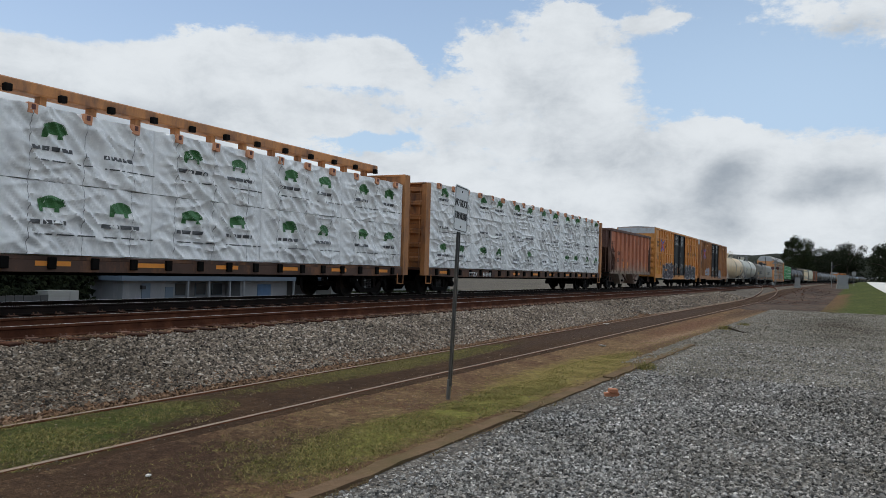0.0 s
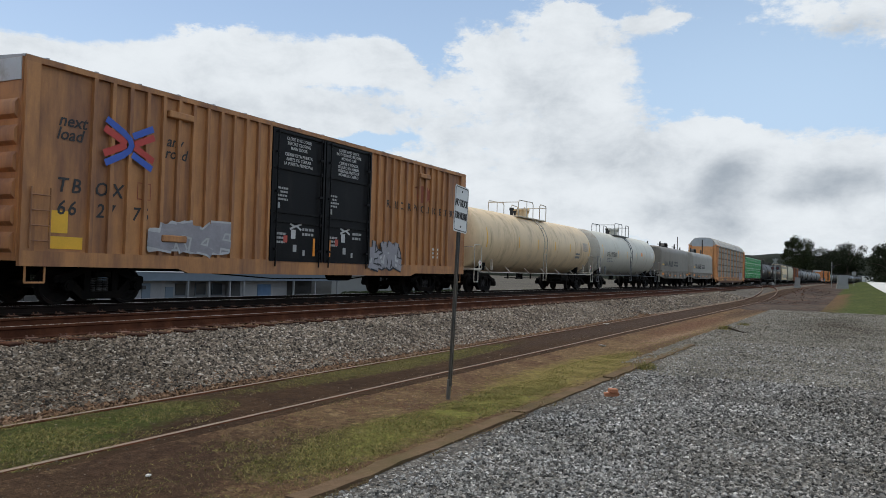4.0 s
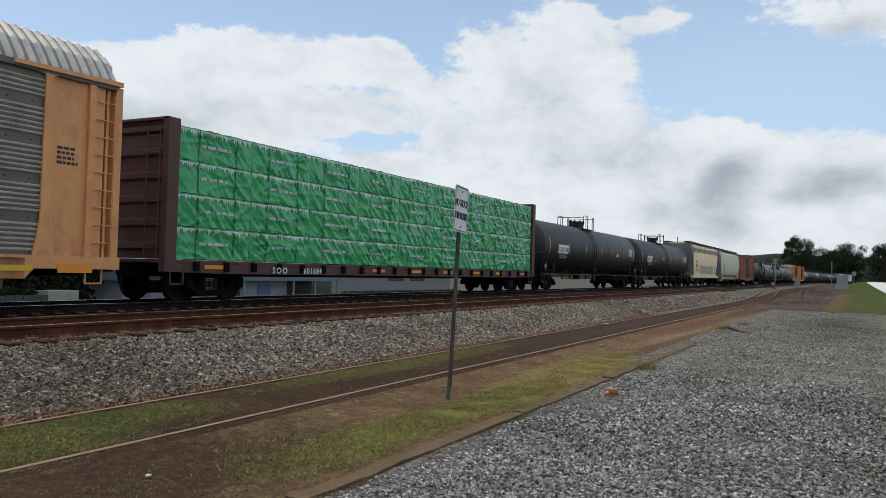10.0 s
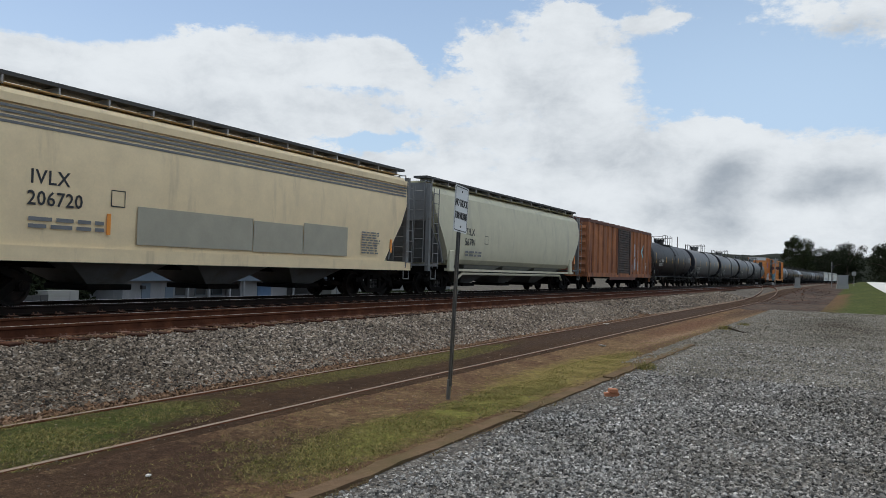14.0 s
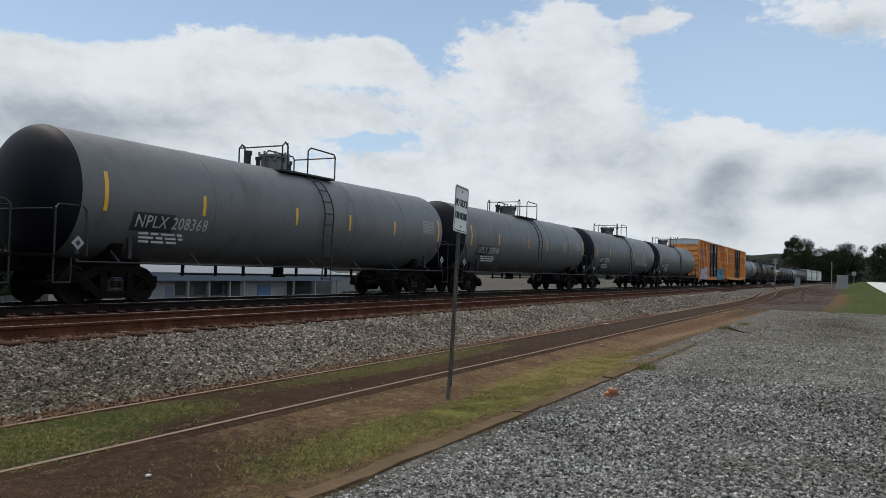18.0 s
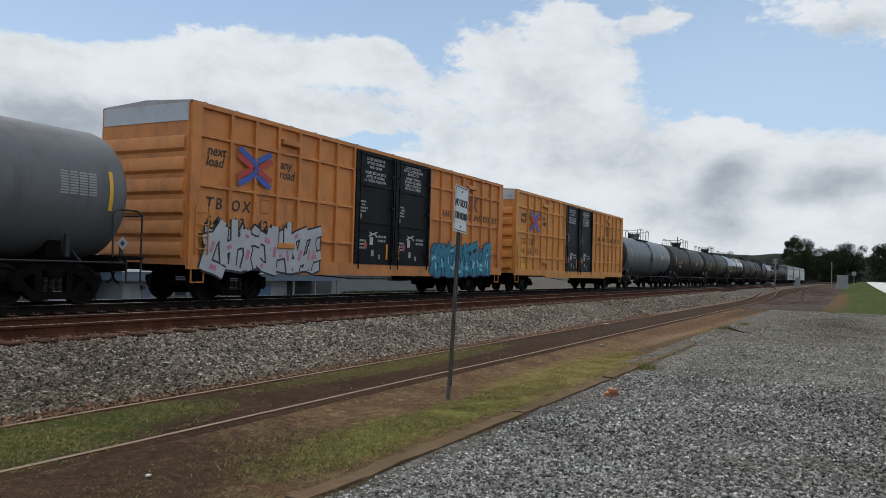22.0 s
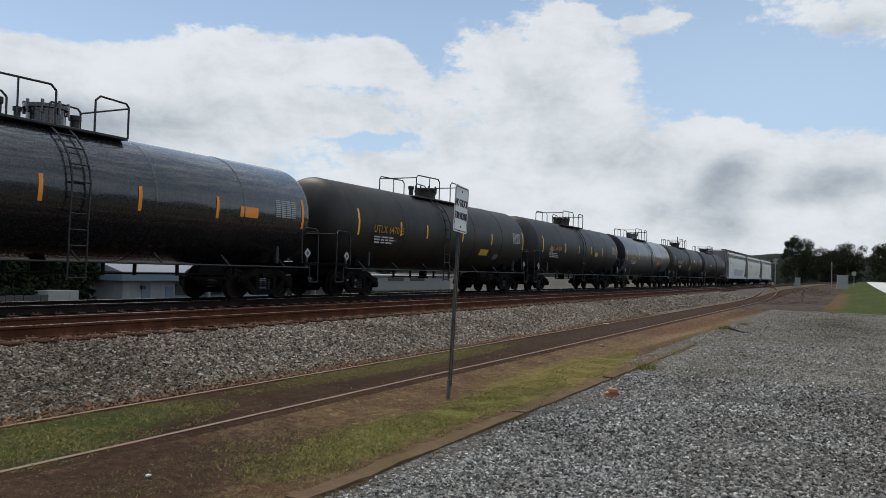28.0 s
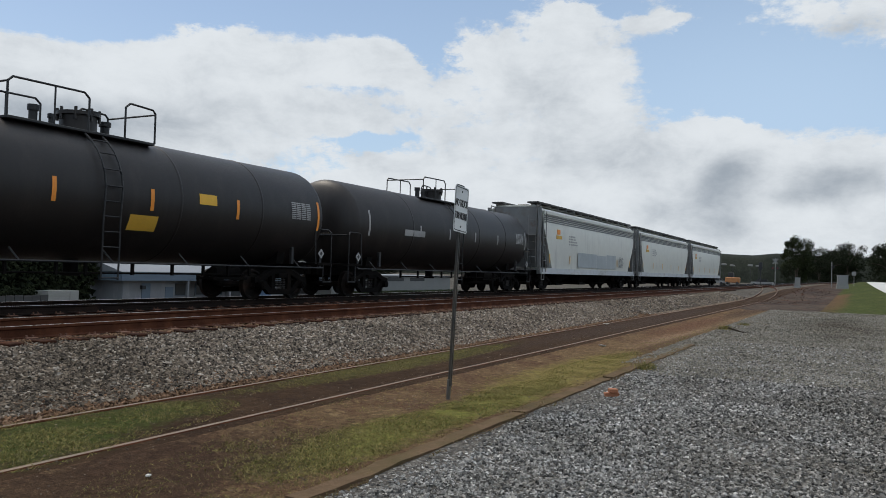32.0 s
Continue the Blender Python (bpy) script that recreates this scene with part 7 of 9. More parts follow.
    for i in range(3):
        x = (i - 1) * (2 * h - 6.2) / 3
        bm = B()
        rr = [[bm.verts.new((x + sx * dx, sy * dy, z)) for sx, sy in ((-1, -1), (1, -1), (1, 1), (-1, 1))] for z, dx, dy in ((sill + 0.3, 1.9, 1.45), (0.42, 0.45, 0.55))]
        part("discharge_chute", skin(bm, rr), ends if not logo else IRON, root)
        part("outlet_gate", bevelled(box(B(), x - 0.6, x + 0.6, -0.75, 0.75, 0.30, 0.43), 0.02), IRON, root)
    f = -w - (0.088 if rounded else 0.055)
    if text:
        m = BLACK_PAINT
        words(root, text[0], -6.3, sill + 1.52, f, 0.40, m, 0, 1.0, 1.1)
        words(root, text[1], -6.35, sill + 1.10, f, 0.40, m, 0, 1.0, 1.05)
        small_print(root, -6.3, sill + 0.62, 1.9, 0.28, 2, f, GREY_PIPE, seed)
        part("stencil_box", ribbon(B(), [(-4.4, sill + 1.22), (-4.05, sill + 1.22), (-4.05, sill + 1.56), (-4.4, sill + 1.56), (-4.4, sill + 1.22)], 0.03, f), BLACK_PAINT, root, smooth=0)
    if patch:
        for x0, x1, z0, z1 in ((-3.7, 0.1, 0.42, 1.27), (0.13, 2.25, 0.40, 1.22), (2.28, 4.5, 0.40, 1.30)):
            bm = B()
            v = [bm.verts.new((x, f - 0.004, sill + z)) for x, z in ((x0, z0), (x1, z0), (x1, z1), (x0, z1))]
            bm.faces.new(v)
            part("paint_patch", bm, patch, root, "grey rectangle of overpaint", smooth=0)
        small_print(root, 5.3, sill + 0.5, 1.2, 0.75, 9, f - 0.008, GREY_PIPE, seed + 3)
    for i in range(2 if rounded else 6):
        x = -7.0 + 15.0 * i if rounded else -h + 1.2 + (2 * h - 2.6) * i / 5
        part("reflective_strip", box(B(), x - 0.05, x + 0.05, f - 0.002, f + 0.004, sill + 0.6, sill + 1.05), ORANGE_TAPE if not logo else YELLOW_TAPE, root)
    if logo:
        part("emblem", prism(B(), [(0, 0), (0.9, 0), (0.9, 0.18), (0, 0.18)], "y", f - 0.006, f + 0.01), YELLOW_PAINT, root, "small yellow owner's emblem", at=(-h + 2.2, 0, sill + 1.9))
        part("emblem", prism(B(), [(0.1, 0.24), (0.6, 0.24), (0.6, 0.5), (0.1, 0.5)], "y", f - 0.006, f + 0.01), ORANGE_TAPE, root, at=(-h + 2.2, 0, sill + 1.9))
        small_print(root, -h + 4.3, sill + 1.6, 1.6, 0.6, 4, f, DIM_WHITE, seed)
    return root


# ---- open hopper ----
def open_hopper(length):
    rust = dusted(mat("rusted_hopper_side", (0.46, 0.165, 0.085), rough=0.75, var=0.3, scale=1.2, stain=(0.25, 0.085, 0.05), amount=0.45, streak=3, bump=0.25, stain_scale=0.8), (0.33, 0.25, 0.19), 1.1, 2.0)
    faded = mat("faded_brown_hopper", (0.12, 0.065, 0.05), rough=0.8, var=0.3, stain=(0.24, 0.15, 0.11), amount=0.35, streak=4)
    root = start("open_hopper", "rusty red-brown open-top hopper with faded lettering", length, 2.2)
    worn = mat("worn_lettering", (0.24, 0.10, 0.065), rough=0.8, var=0.3, stain=(0.42, 0.16, 0.09), amount=0.6)
    dusty = mat("dust_caked_steel", (0.30, 0.235, 0.18), rough=0.9, var=0.3, stain=(0.16, 0.085, 0.055), amount=0.5, streak=3)
    h, w, top, low = length / 2 - 1.0, 1.5, 4.0, 1.15
    for s in (-1, 1):
        pts = [(-4.40, low), (4.80, low), (4.80, 2.5), (h, 3.35), (h, top), (-h, top), (-h, 3.35), (-4.40, 2.5)]
        side = part("side_sheet", prism(B(), pts, "y", *sorted((s * w, s * (w - 0.03)))), rust, root, "rust-streaked steel side")
        part("side_sill", box(B(), -h, h, *sorted((s * (w + 0.06), s * (w - 0.06))), low - 0.1, low + 0.12), dusty, root)
        part("top_rail", bevelled(box(B(), -h - 0.05, h + 0.05, *sorted((s * (w + 0.10), s * (w - 0.08))), top - 0.12, top + 0.06), 0.02), faded, root)
        for i in range(9):
            x = -4.32 + 1.13 * i
            part("side_post", prism(B(), [(x - 0.08, s * w), (x - 0.05, s * (w + 0.12)), (x + 0.05, s * (w + 0.12)), (x + 0.08, s * w)], "z", low, top - 0.12), rust, side)
        for x in (-h + 0.07, h - 0.07):
            part("corner_post", box(B(), x - 0.07, x + 0.07, *sorted((s * (w + 0.06), s * (w - 0.1))), low, top), faded, root)
    for e in (-1, 1):
        part("slope_sheet", prism(B(), [(e * h, top - 1.2), (e * (h - 0.05), top - 1.2), (e * (h - 4.6), 0.7), (e * (h - 4.5), 0.62)], "y", -w + 0.03, w - 0.03), faded, root, "sloping floor sheet")
        part("end_sheet", box(B(), *sorted((e * h, e * (h - 0.05))), -w + 0.03, w - 0.03, top - 1.2, top), faded, root)
        part("end_rail", bevelled(box(B(), *sorted((e * (h - 0.1), e * (h + 0.06))), -w, w, top - 0.1, top + 0.06), 0.02), faded, root)
        part("end_platform", box(B(), *sorted((e * (h + 0.1), e * (h - 0.8))), -w, w, low - 0.1, low), IRON, root)
        ladder(root, "ladder", e * (h - 0.30), -w - 0.13, low, top - 0.8, 0.42, faded, 6)
        ladder(root, "ladder", e * (h + 0.08), -1.05, low, top - 0.1, 0.42, faded, 7, "y")
        stirrup(root, e * (h - 0.3), -w, low, faded, 0.4, 0.6)
        part("end_brace", pipe(B(), [(e * (h - 0.1), -w + 0.1, top - 1.2), (e * (h - 1.4), -w + 0.1, low)], 0.06, 6), faded, root)
    for x in (-1.95, 1.90):
        part("hopper_bay", prism(B(), [(x - 1.15, low - 0.04), (x + 1.15, low - 0.04), (x + 0.12, 0.36), (x - 0.52, 0.36)], "y", -w + 0.12, w - 0.12), dusty, root, "dumping bay with sloping sheets")
        part("gate_lever", bevelled(box(B(), x - 0.42, x - 0.05, -w + 0.02, -w + 0.12, 0.52, 0.66), 0.03), IRON, root)
    part("centre_sill", box(B(), -h, h, -0.25, 0.25, 0.75, 1.1), IRON, root)
    # a company name worn beyond reading: pale blocks
    for i in range(7):
        part("faded_letter", prism(B(), [(0, 0), (0.34, 0), (0.34, 0.42), (0, 0.42)], "y", -w - 0.008, -w), worn, root, at=(-1.75 + i * 0.92, 0, top - 0.75))
    words(root, "NW", -3.92, low + 1.18, -w - 0.012, 0.36, BLACK_PAINT, 0, 1.0, 1.1)
    words(root, "182", -4.06, low + 0.72, -w - 0.012, 0.36, BLACK_PAINT, 0, 1.0, 1.1)
    words(root, "799", -3.06, low + 0.72, -w - 0.012, 0.36, BLACK_PAINT, 0, 1.0, 1.1)
    for x, m in ((-4.12, ORANGE_TAPE), (-2.28, ORANGE_TAPE), (-1.2, ORANGE_TAPE), (4.5, ORANGE_TAPE)):
        part("reflective_strip", box(B(), x - 0.06, x + 0.06, -w - 0.02, -w - 0.003, low + 0.3, low + 0.75), m, root)
    return root


# ---- coil cars ----


def coil_car(length, label, hood_paint, number):
    root = start("coil_car", label, length, 2.2)
    h, w = length / 2 - 1.27, 1.5
    base = mat("coil_car_sill_grey", (0.25, 0.23, 0.20), rough=0.6, var=0.2, stain=(0.18, 0.11, 0.07), amount=0.4, streak=4)
    for s in (-1, 1):
        sd = part("side_sill", prism(B(), [(-h + 0.2, 0.98), (-h + 1.5, 0.80), (h - 1.5, 0.80), (h - 0.2, 0.98), (h - 0.2, 1.36), (-h + 0.2, 1.36)], "y", *sorted((s * w, s * (w - 0.12)))), base, root, "deep side girder")
        part("sill_lip", box(B(), -h + 0.2, h - 0.2, *sorted((s * (w + 0.06), s * (w - 0.06))), 1.36, 1.42), base, root)
        for i in range(8):
            x = -h + 1.4 + (2 * h - 2.8) * i / 7
            part("stiffener", box(B(), x - 0.03, x + 0.03, *sorted((s * w, s * (w + 0.05))), 0.82, 1.36), base, sd)
    part("floor", box(B(), -h + 0.2, h - 0.2, -w + 0.1, w - 0.1, 0.95, 1.2), IRON, root)
    part("centre_sill", box(B(), -h + 0.6, h - 0.6, -0.45, 0.45, 0.28, 0.95), IRON, root, "deep black centre sill and brake gear")
    # hood: rounded at eaves and ends
    prof = []
    for s in (-1, 1):
        arc = [(-w - 0.04, 1.44), (-w - 0.04, 2.92)] + [(-w + 0.46 - 0.50 * math.cos(radians(a)), 3.02 + 0.50 * math.sin(radians(a))) for a in range(0, 91, 15)] + [(-0.3, 3.61)]
        prof += arc if s < 0 else [(-y, z) for y, z in reversed(arc)]
    bm = B()
    rings = []
    for x, k, dz in ((-h + 0.10, 0.0, 0.12), (-h + 0.14, 0.0, 0.05), (-h + 0.26, 0.0, 0.0), (h - 0.24, 0.0, 0.0), (h - 0.14, 0.0, 0.05), (h - 0.10, 0.0, 0.10)):
        rings.append([bm.verts.new((x, y * (1 - dz * 0.55), z - (dz if z > 2.95 else 0))) for y, z in prof])
    hood = part("hood", skin(bm, rings), hood_paint, root, "removable steel hood with rounded eaves", smooth=40)
    for x0, x1 in ((-h + 0.085, -h + 0.10), (h - 0.10, h - 0.085)):
        part("end_panel", prism(B(), [(y * 0.93, z - 0.12 if z > 2 else z) for y, z in prof], "x", x0, x1), hood_paint, hood, "flat end of the hood")
    for x in (-h * 0.5, -0.02, h * 0.5):
        bm = B()
        rr = [[bm.verts.new((x + d, y * 1.004, z * 1.002 + 0.003)) for y, z in prof] for d in (-0.03, 0.03)]
        part("hood_seam", skin(bm, rr, False, False), hood_paint, hood)
    part("hood_rim", box(B(), -h, h - 0.08, -w - 0.10, -w - 0.02, 1.42, 1.52), hood_paint, hood)
    for x in (-2.4, 3.95):
        for s in (-1, 1):
            part("lifting_lug", pipe(B(), [(x, s * 0.55, 3.55), (x + 0.10, s * 0.55, 3.93), (x + 0.26, s * 0.55, 4.05), (x + 0.36, s * 0.55, 3.55)], 0.05, 6), BLACK_PIPE, hood)
            part("lifting_bar", pipe(B(), [(x - 0.9, s * 0.55, 3.76), (x + 0.4, s * 0.55, 3.82)], 0.04, 6), BLACK_PIPE, hood)
    arch = [(-0.78, 3.50), (-0.76, 3.72), (-0.62, 3.88), (-0.40, 3.96), (0.30, 3.96), (0.52, 3.92), (0.62, 3.80), (0.66, 3.50)]
    bm = B()
    rr = [[bm.verts.new((x - 0.12, yy, z)) for x, z in arch] for yy in (-0.62, -0.30)]
    skin(bm, rr, False, False)
    part("hoist_guide", bm, BLACK_PIPE, hood, "curved steel hoist guide on the hood top", smooth=0)
    for yy in (-0.64, -0.28):
        part("guide_rim", tube(B(), [(x - 0.12, yy, z) for x, z in arch], 0.035, 6), BLACK_PIPE, hood)
    for x in (-0.25, 0.15):
        part("guide_stay", pipe(B(), [(x - 0.12, -0.45, 3.58), (x - 0.12, -0.45, 3.95)], 0.05, 6), BLACK_PIPE, hood)
    for e in (-1, 1):
        part("end_platform", box(B(), *sorted((e * (h + 0.85), e * (h - 0.2))), -w, w, 1.0, 1.1), base, root)
        for y in (-w + 0.05, w - 0.05):
            part("handrail", pipe(B(), [(e * (h + 0.75), y, 1.1), (e * (h + 0.75), y, 2.1), (e * (h + 0.25), y, 2.1), (e * (h + 0.25), y, 1.1)], 0.024, 6), base, root)
        stirrup(root, e * (h + 0.5), -w, 1.0, base, 0.4, 0.5)
        part("reflective_strip", box(B(), e * (h - 0.75) - 0.35, e * (h - 0.75) + 0.35, -w - 0.07, -w - 0.055, 1.10, 1.26), ORANGE_TAPE, root)
    f = -w - 0.052
    words(root, number, -h + 1.32, 0.86, -w - 0.062, 0.40, BLACK_PAINT, 0, 0.95, 1.1)
    for x in (-2.69, -0.23, 2.18):
        part("reflective_strip", box(B(), x - 0.28, x + 0.28, -w - 0.07, -w - 0.055, 1.00, 1.12), ORANGE_TAPE, root)
    part("stencil_box", box(B(), 3.8, 4.15, -w - 0.07, -w - 0.055, 0.88, 1.20), DIM_WHITE, root)
    # company device: speed lines, a slanted block mark and two lines of lettering, as plain shapes
    y = -w - 0.046
    for i in range(5):
        part("emblem", prism(B(), [(0.0 - i * 0.0, 0), (1.55 - 0.12 * i, 0), (1.62 - 0.12 * i, 0.045), (0.06, 0.045)], "y", y - 0.006, y), BLACK_PAINT, hood, at=(-h + 1.25, 0, 1.86 + i * 0.095))
    for pts in ([(0, 0), (0.25, 0), (0.46, 0.48), (0.2, 0.48)], [(0.3, 0.48), (0.55, 0.48), (0.62, 0), (0.5, 0)], [(0.72, 0), (0.9, 0), (1.05, 0.48), (0.85, 0.48)], [(1.05, 0), (1.75, 0), (1.8, 0.13), (1.1, 0.13)], [(1.15, 0.18), (1.75, 0.18), (1.8, 0.31), (1.2, 0.31)], [(1.25, 0.35), (1.85, 0.35), (1.9, 0.48), (1.3, 0.48)]):
        part("emblem", prism(B(), pts, "y", y - 0.006, y), BLACK_PAINT, hood, at=(-h + 2.95, 0, 1.83))
    part("emblem", bars(B(), -h + 5.2, 1.83, 2.2, 0.52, 2, y - 0.004, random.Random(4), 0.62), BLACK_PAINT, hood, smooth=0)["kind"] = "stuff"
    part("warning_label", prism(B(), [(0, 0), (0.72, 0), (0.72, 0.14), (0, 0.14)], "y", y - 0.006, y), YELLOW_TAPE, hood, at=(-h + 0.5, 0, 1.9))
    return root


# ---- auto rack ----
def auto_rack(length):
    orange = mat("auto_rack_orange", (0.68, 0.31, 0.115), rough=0.55, var=0.16, stain=(0.38, 0.17, 0.07), amount=0.28, streak=2, bump=0.08)
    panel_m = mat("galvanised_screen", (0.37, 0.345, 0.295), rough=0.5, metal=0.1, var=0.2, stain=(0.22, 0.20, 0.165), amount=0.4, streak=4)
    # darker copy of the screen colour, so the gaps between ribs read as shaded
    shade_m = mat("shaded_screen_band", (0.145, 0.13, 0.108), rough=0.6, metal=0.15, var=0.3, stain=(0.12, 0.112, 0.10), amount=0.45, streak=3)
    roof_m = mat("bright_corrugated_roof", (0.47, 0.445, 0.40), rough=0.5, metal=0.3, var=0.2, stain=(0.26, 0.225, 0.18), amount=0.4, streak=3)
    grey_end = mat("grey_end_paint", (0.40, 0.42, 0.43), rough=0.55, var=0.15)
    root = start("auto_rack", "orange enclosed auto rack car with galvanised side screens and spray tags", length, 4.4)
    h, w, eave, peak, sill = length / 2 - 0.75, 1.52, 4.71, 5.67, 0.58
    rusty = mat("grimy_rack_sill", (0.14, 0.06, 0.03), rough=0.8, var=0.3, stain=(0.05, 0.027, 0.018), amount=0.5, streak=2)
    rack_sill = mat("soiled_rack_orange", (0.42, 0.175, 0.055), rough=0.6, var=0.25, stain=(0.20, 0.085, 0.035), amount=0.55, streak=1.5)
    for s in (-1, 1):
        a, b = sorted((s * (w + 0.07), s * (w - 0.10)))
        fl = part("deck_sill", box(B(), -h + 2.2, h - 2.2, a, b, sill, sill + 0.42), rack_sill, root, "deep orange side sill")
        part("sill_flange", box(B(), -h + 2.2, h - 2.2, *sorted((s * (w + 0.11), s * (w - 0.1))), sill + 0.40, sill + 0.46), orange, fl)
        part("sill_skirt", box(B(), -h + 2.6, h - 2.6, *sorted((s * (w + 0.03), s * (w - 0.10))), sill - 0.19, sill), rusty, fl, "grimy lower flange of the sill")
        for e in (-1, 1):
            part("end_sill", prism(B(), [(e * (h - 2.2), sill), (e * (h - 2.0), sill + 0.2), (e * h, sill + 0.2), (e * h, sill + 0.46), (e * (h - 2.2), sill + 0.46)], "y", a, b), orange, root)
        posts = [-h + d * h / 13.9 for d in (1.82, 4.6, 6.7, 9.6, 12.62, 15.7, 18.63, 21.57, 23.8, 25.98)]
        # rail in the same dark tone, painting the shaded gap under the roof
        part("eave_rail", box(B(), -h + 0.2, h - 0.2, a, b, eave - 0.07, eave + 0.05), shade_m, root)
        for i, x in enumerate(posts):
            sc = part("rack_post", prism(B(), [(x - 0.24, sill + 0.46), (x + 0.24, sill + 0.46), (x + 0.10, sill + 1.15), (x + 0.085, eave - 0.1), (x + 0.22, eave - 0.07), (x - 0.22, eave - 0.07), (x - 0.085, eave - 0.1), (x - 0.10, sill + 1.15)], "y", *sorted((s * (w + 0.06), s * (w + 0.01)))), orange, root)
            if i < 9:
                u, v = x + 0.06, posts[i + 1] - 0.06
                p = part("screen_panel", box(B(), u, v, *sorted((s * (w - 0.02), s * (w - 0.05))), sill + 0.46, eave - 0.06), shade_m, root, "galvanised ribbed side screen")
                if s < 0:
                    bm = B()
                    z, k = sill + 0.56, 0
                    while z < eave - 0.14:
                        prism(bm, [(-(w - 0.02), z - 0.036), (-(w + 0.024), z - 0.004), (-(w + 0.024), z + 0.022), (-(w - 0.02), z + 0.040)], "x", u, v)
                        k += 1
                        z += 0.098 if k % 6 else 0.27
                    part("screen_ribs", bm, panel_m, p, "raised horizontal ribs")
                    bm = B()
                    for g in range(5):
                        z = sill + 0.56 + g * 0.76 + 0.625
                        if z < eave - 0.2:
                            for k in range(4):
                                cyl(bm, (u + (v - u) * (k + 0.5) / 4, -(w - 0.02), z), (u + (v - u) * (k + 0.5) / 4, -(w - 0.008), z), 0.018, 6)
                    part("screen_bolts", bm, BLACK_PIPE, p)
        # end bays of flat plate with ladders
        for e in (-1, 1):
            part("end_bay", box(B(), *sorted((e * (h - 0.45), e * (h - 1.78))), *sorted((s * (w - 0.02), s * (w - 0.06))), sill + 0.46, eave - 0.05), orange, root, "flat orange plate at the car end")
            part("corner_post", box(B(), *sorted((e * (h - 0.05), e * (h - 0.22))), *sorted((s * (w + 0.05), s * (w - 0.15))), sill + 0.3, eave), orange, root)
            part("bay_post", box(B(), *sorted((e * (h - 0.72), e * (h - 0.88))), *sorted((s * (w + 0.06), s * (w - 0.1))), sill + 0.3, eave - 0.05), orange, root)
            ladder(root, "ladder", e * (h - 0.47), s * (w + 0.02), sill + 0.2, eave - 0.2, 0.5, orange, 10)
            part("eave_cover", prism(B(), [(e * (h - 0.1), eave + 0.02), (e * (h - 0.1), eave + 0.12), (e * (h - 2.6), eave + 0.05), (e * (h - 2.6), eave - 0.03)], "y", *sorted((s * (w + 0.12), s * (w - 0.05)))), orange, root)
    # curved corrugated roof
    arc = [(-w - 0.03, eave + 0.02), (-w + 0.02, eave + 0.16), (-w + 0.28, eave + 0.55), (-0.85, eave + 0.90), (-0.3, peak - 0.02), (0.3, peak - 0.02), (0.85, eave + 0.90), (w - 0.28, eave + 0.55), (w - 0.02, eave + 0.16), (w + 0.03, eave + 0.02)]
    bm = B()
    n = 448
    rings = []
    for i in range(n + 1):
        x = -h + 0.22 + (2 * h - 0.44) * i / n
        d = 0.02 if i % 4 < 2 else -0.014
        rings.append([bm.verts.new((x, yy * (1 + d / 2), z + d)) for yy, z in arc])
    skin(bm, rings, False, False)
    # trough faces take a darker material: the shadow stripes are painted in
    for i, f in enumerate(bm.faces):
        f.material_index = 1 if (i // (len(arc) - 1)) % 4 in (1, 2) else 0
    bm.faces.new(list(reversed(rings[0])))
    bm.faces.new(rings[-1])
    roof = part("roof", bm, roof_m, root, "corrugated curved roof with shade coloured into its grooves", smooth=0)
    roof.data.materials.append(mat("shaded_roof_groove", (0.20, 0.18, 0.15), rough=0.65, var=0.25))
    # end doors
    for e in (-1, 1):
        for s in (-1, 1):
            pts = [(s * 0.06, sill + 0.3), (s * 1.18, sill + 0.3), (s * 1.18, eave + 0.5), (s * 0.95, eave + 0.75), (s * 0.40, peak - 0.06), (s * 0.06, peak - 0.05)]
            d = part("end_door", prism(B(), pts, "x", *sorted((e * (h - 0.06), e * (h - 0.14)))), orange, root, "orange end door leaf, grey at the top")
            top_pts = [(s * 0.06, eave - 0.1), (s * 1.19, eave - 0.1), (s * 1.19, eave + 0.51), (s * 0.96, eave + 0.76), (s * 0.40, peak - 0.05), (s * 0.06, peak - 0.04)]
            part("door_top", prism(B(), top_pts, "x", *sorted((e * (h - 0.05), e * (h - 0.15)))), grey_end, d, "grey upper part of the door")
            part("fold_panel", prism(B(), [(s * 1.18, sill + 0.3), (s * 1.45, sill + 0.3), (s * 1.45, eave + 0.1), (s * 1.18, eave + 0.5)], "x", *sorted((e * (h - 0.30), e * (h - 0.36)))), orange, d)
        part("door_gap_bar", box(B(), *sorted((e * (h - 0.05), e * (h - 0.02))), -0.05, 0.05, sill + 0.3, peak - 0.3), BLACK_PIPE, root)
        part("end_shroud", prism(B(), [(-1.2, eave + 0.5), (-0.96, eave + 0.78), (-0.4, peak - 0.02), (0.4, peak - 0.02), (0.96, eave + 0.78), (1.2, eave + 0.5), (0.9, eave + 0.4), (-0.9, eave + 0.4)], "x", *sorted((e * (h - 0.15), e * (h - 0.8)))), grey_end, root)
        stirrup(root, e * (h - 0.6), -w, sill + 0.25, orange, 0.4, 0.35)
        part("warning_label", box(B(), e * (h - 1.1) - 0.4, e * (h - 1.1) + 0.4, -w - 0.09, -w - 0.07, sill + 0.12, sill + 0.3), ORANGE_TAPE, root)
    part("centre_sill", box(B(), -h + 0.2, h - 0.2, -0.5, 0.5, 0.62, 0.98), IRON, root)
    part("deck", box(B(), -h + 0.3, h - 0.3, -w + 0.1, w - 0.1, sill + 0.40, sill + 0.5), IRON, root)
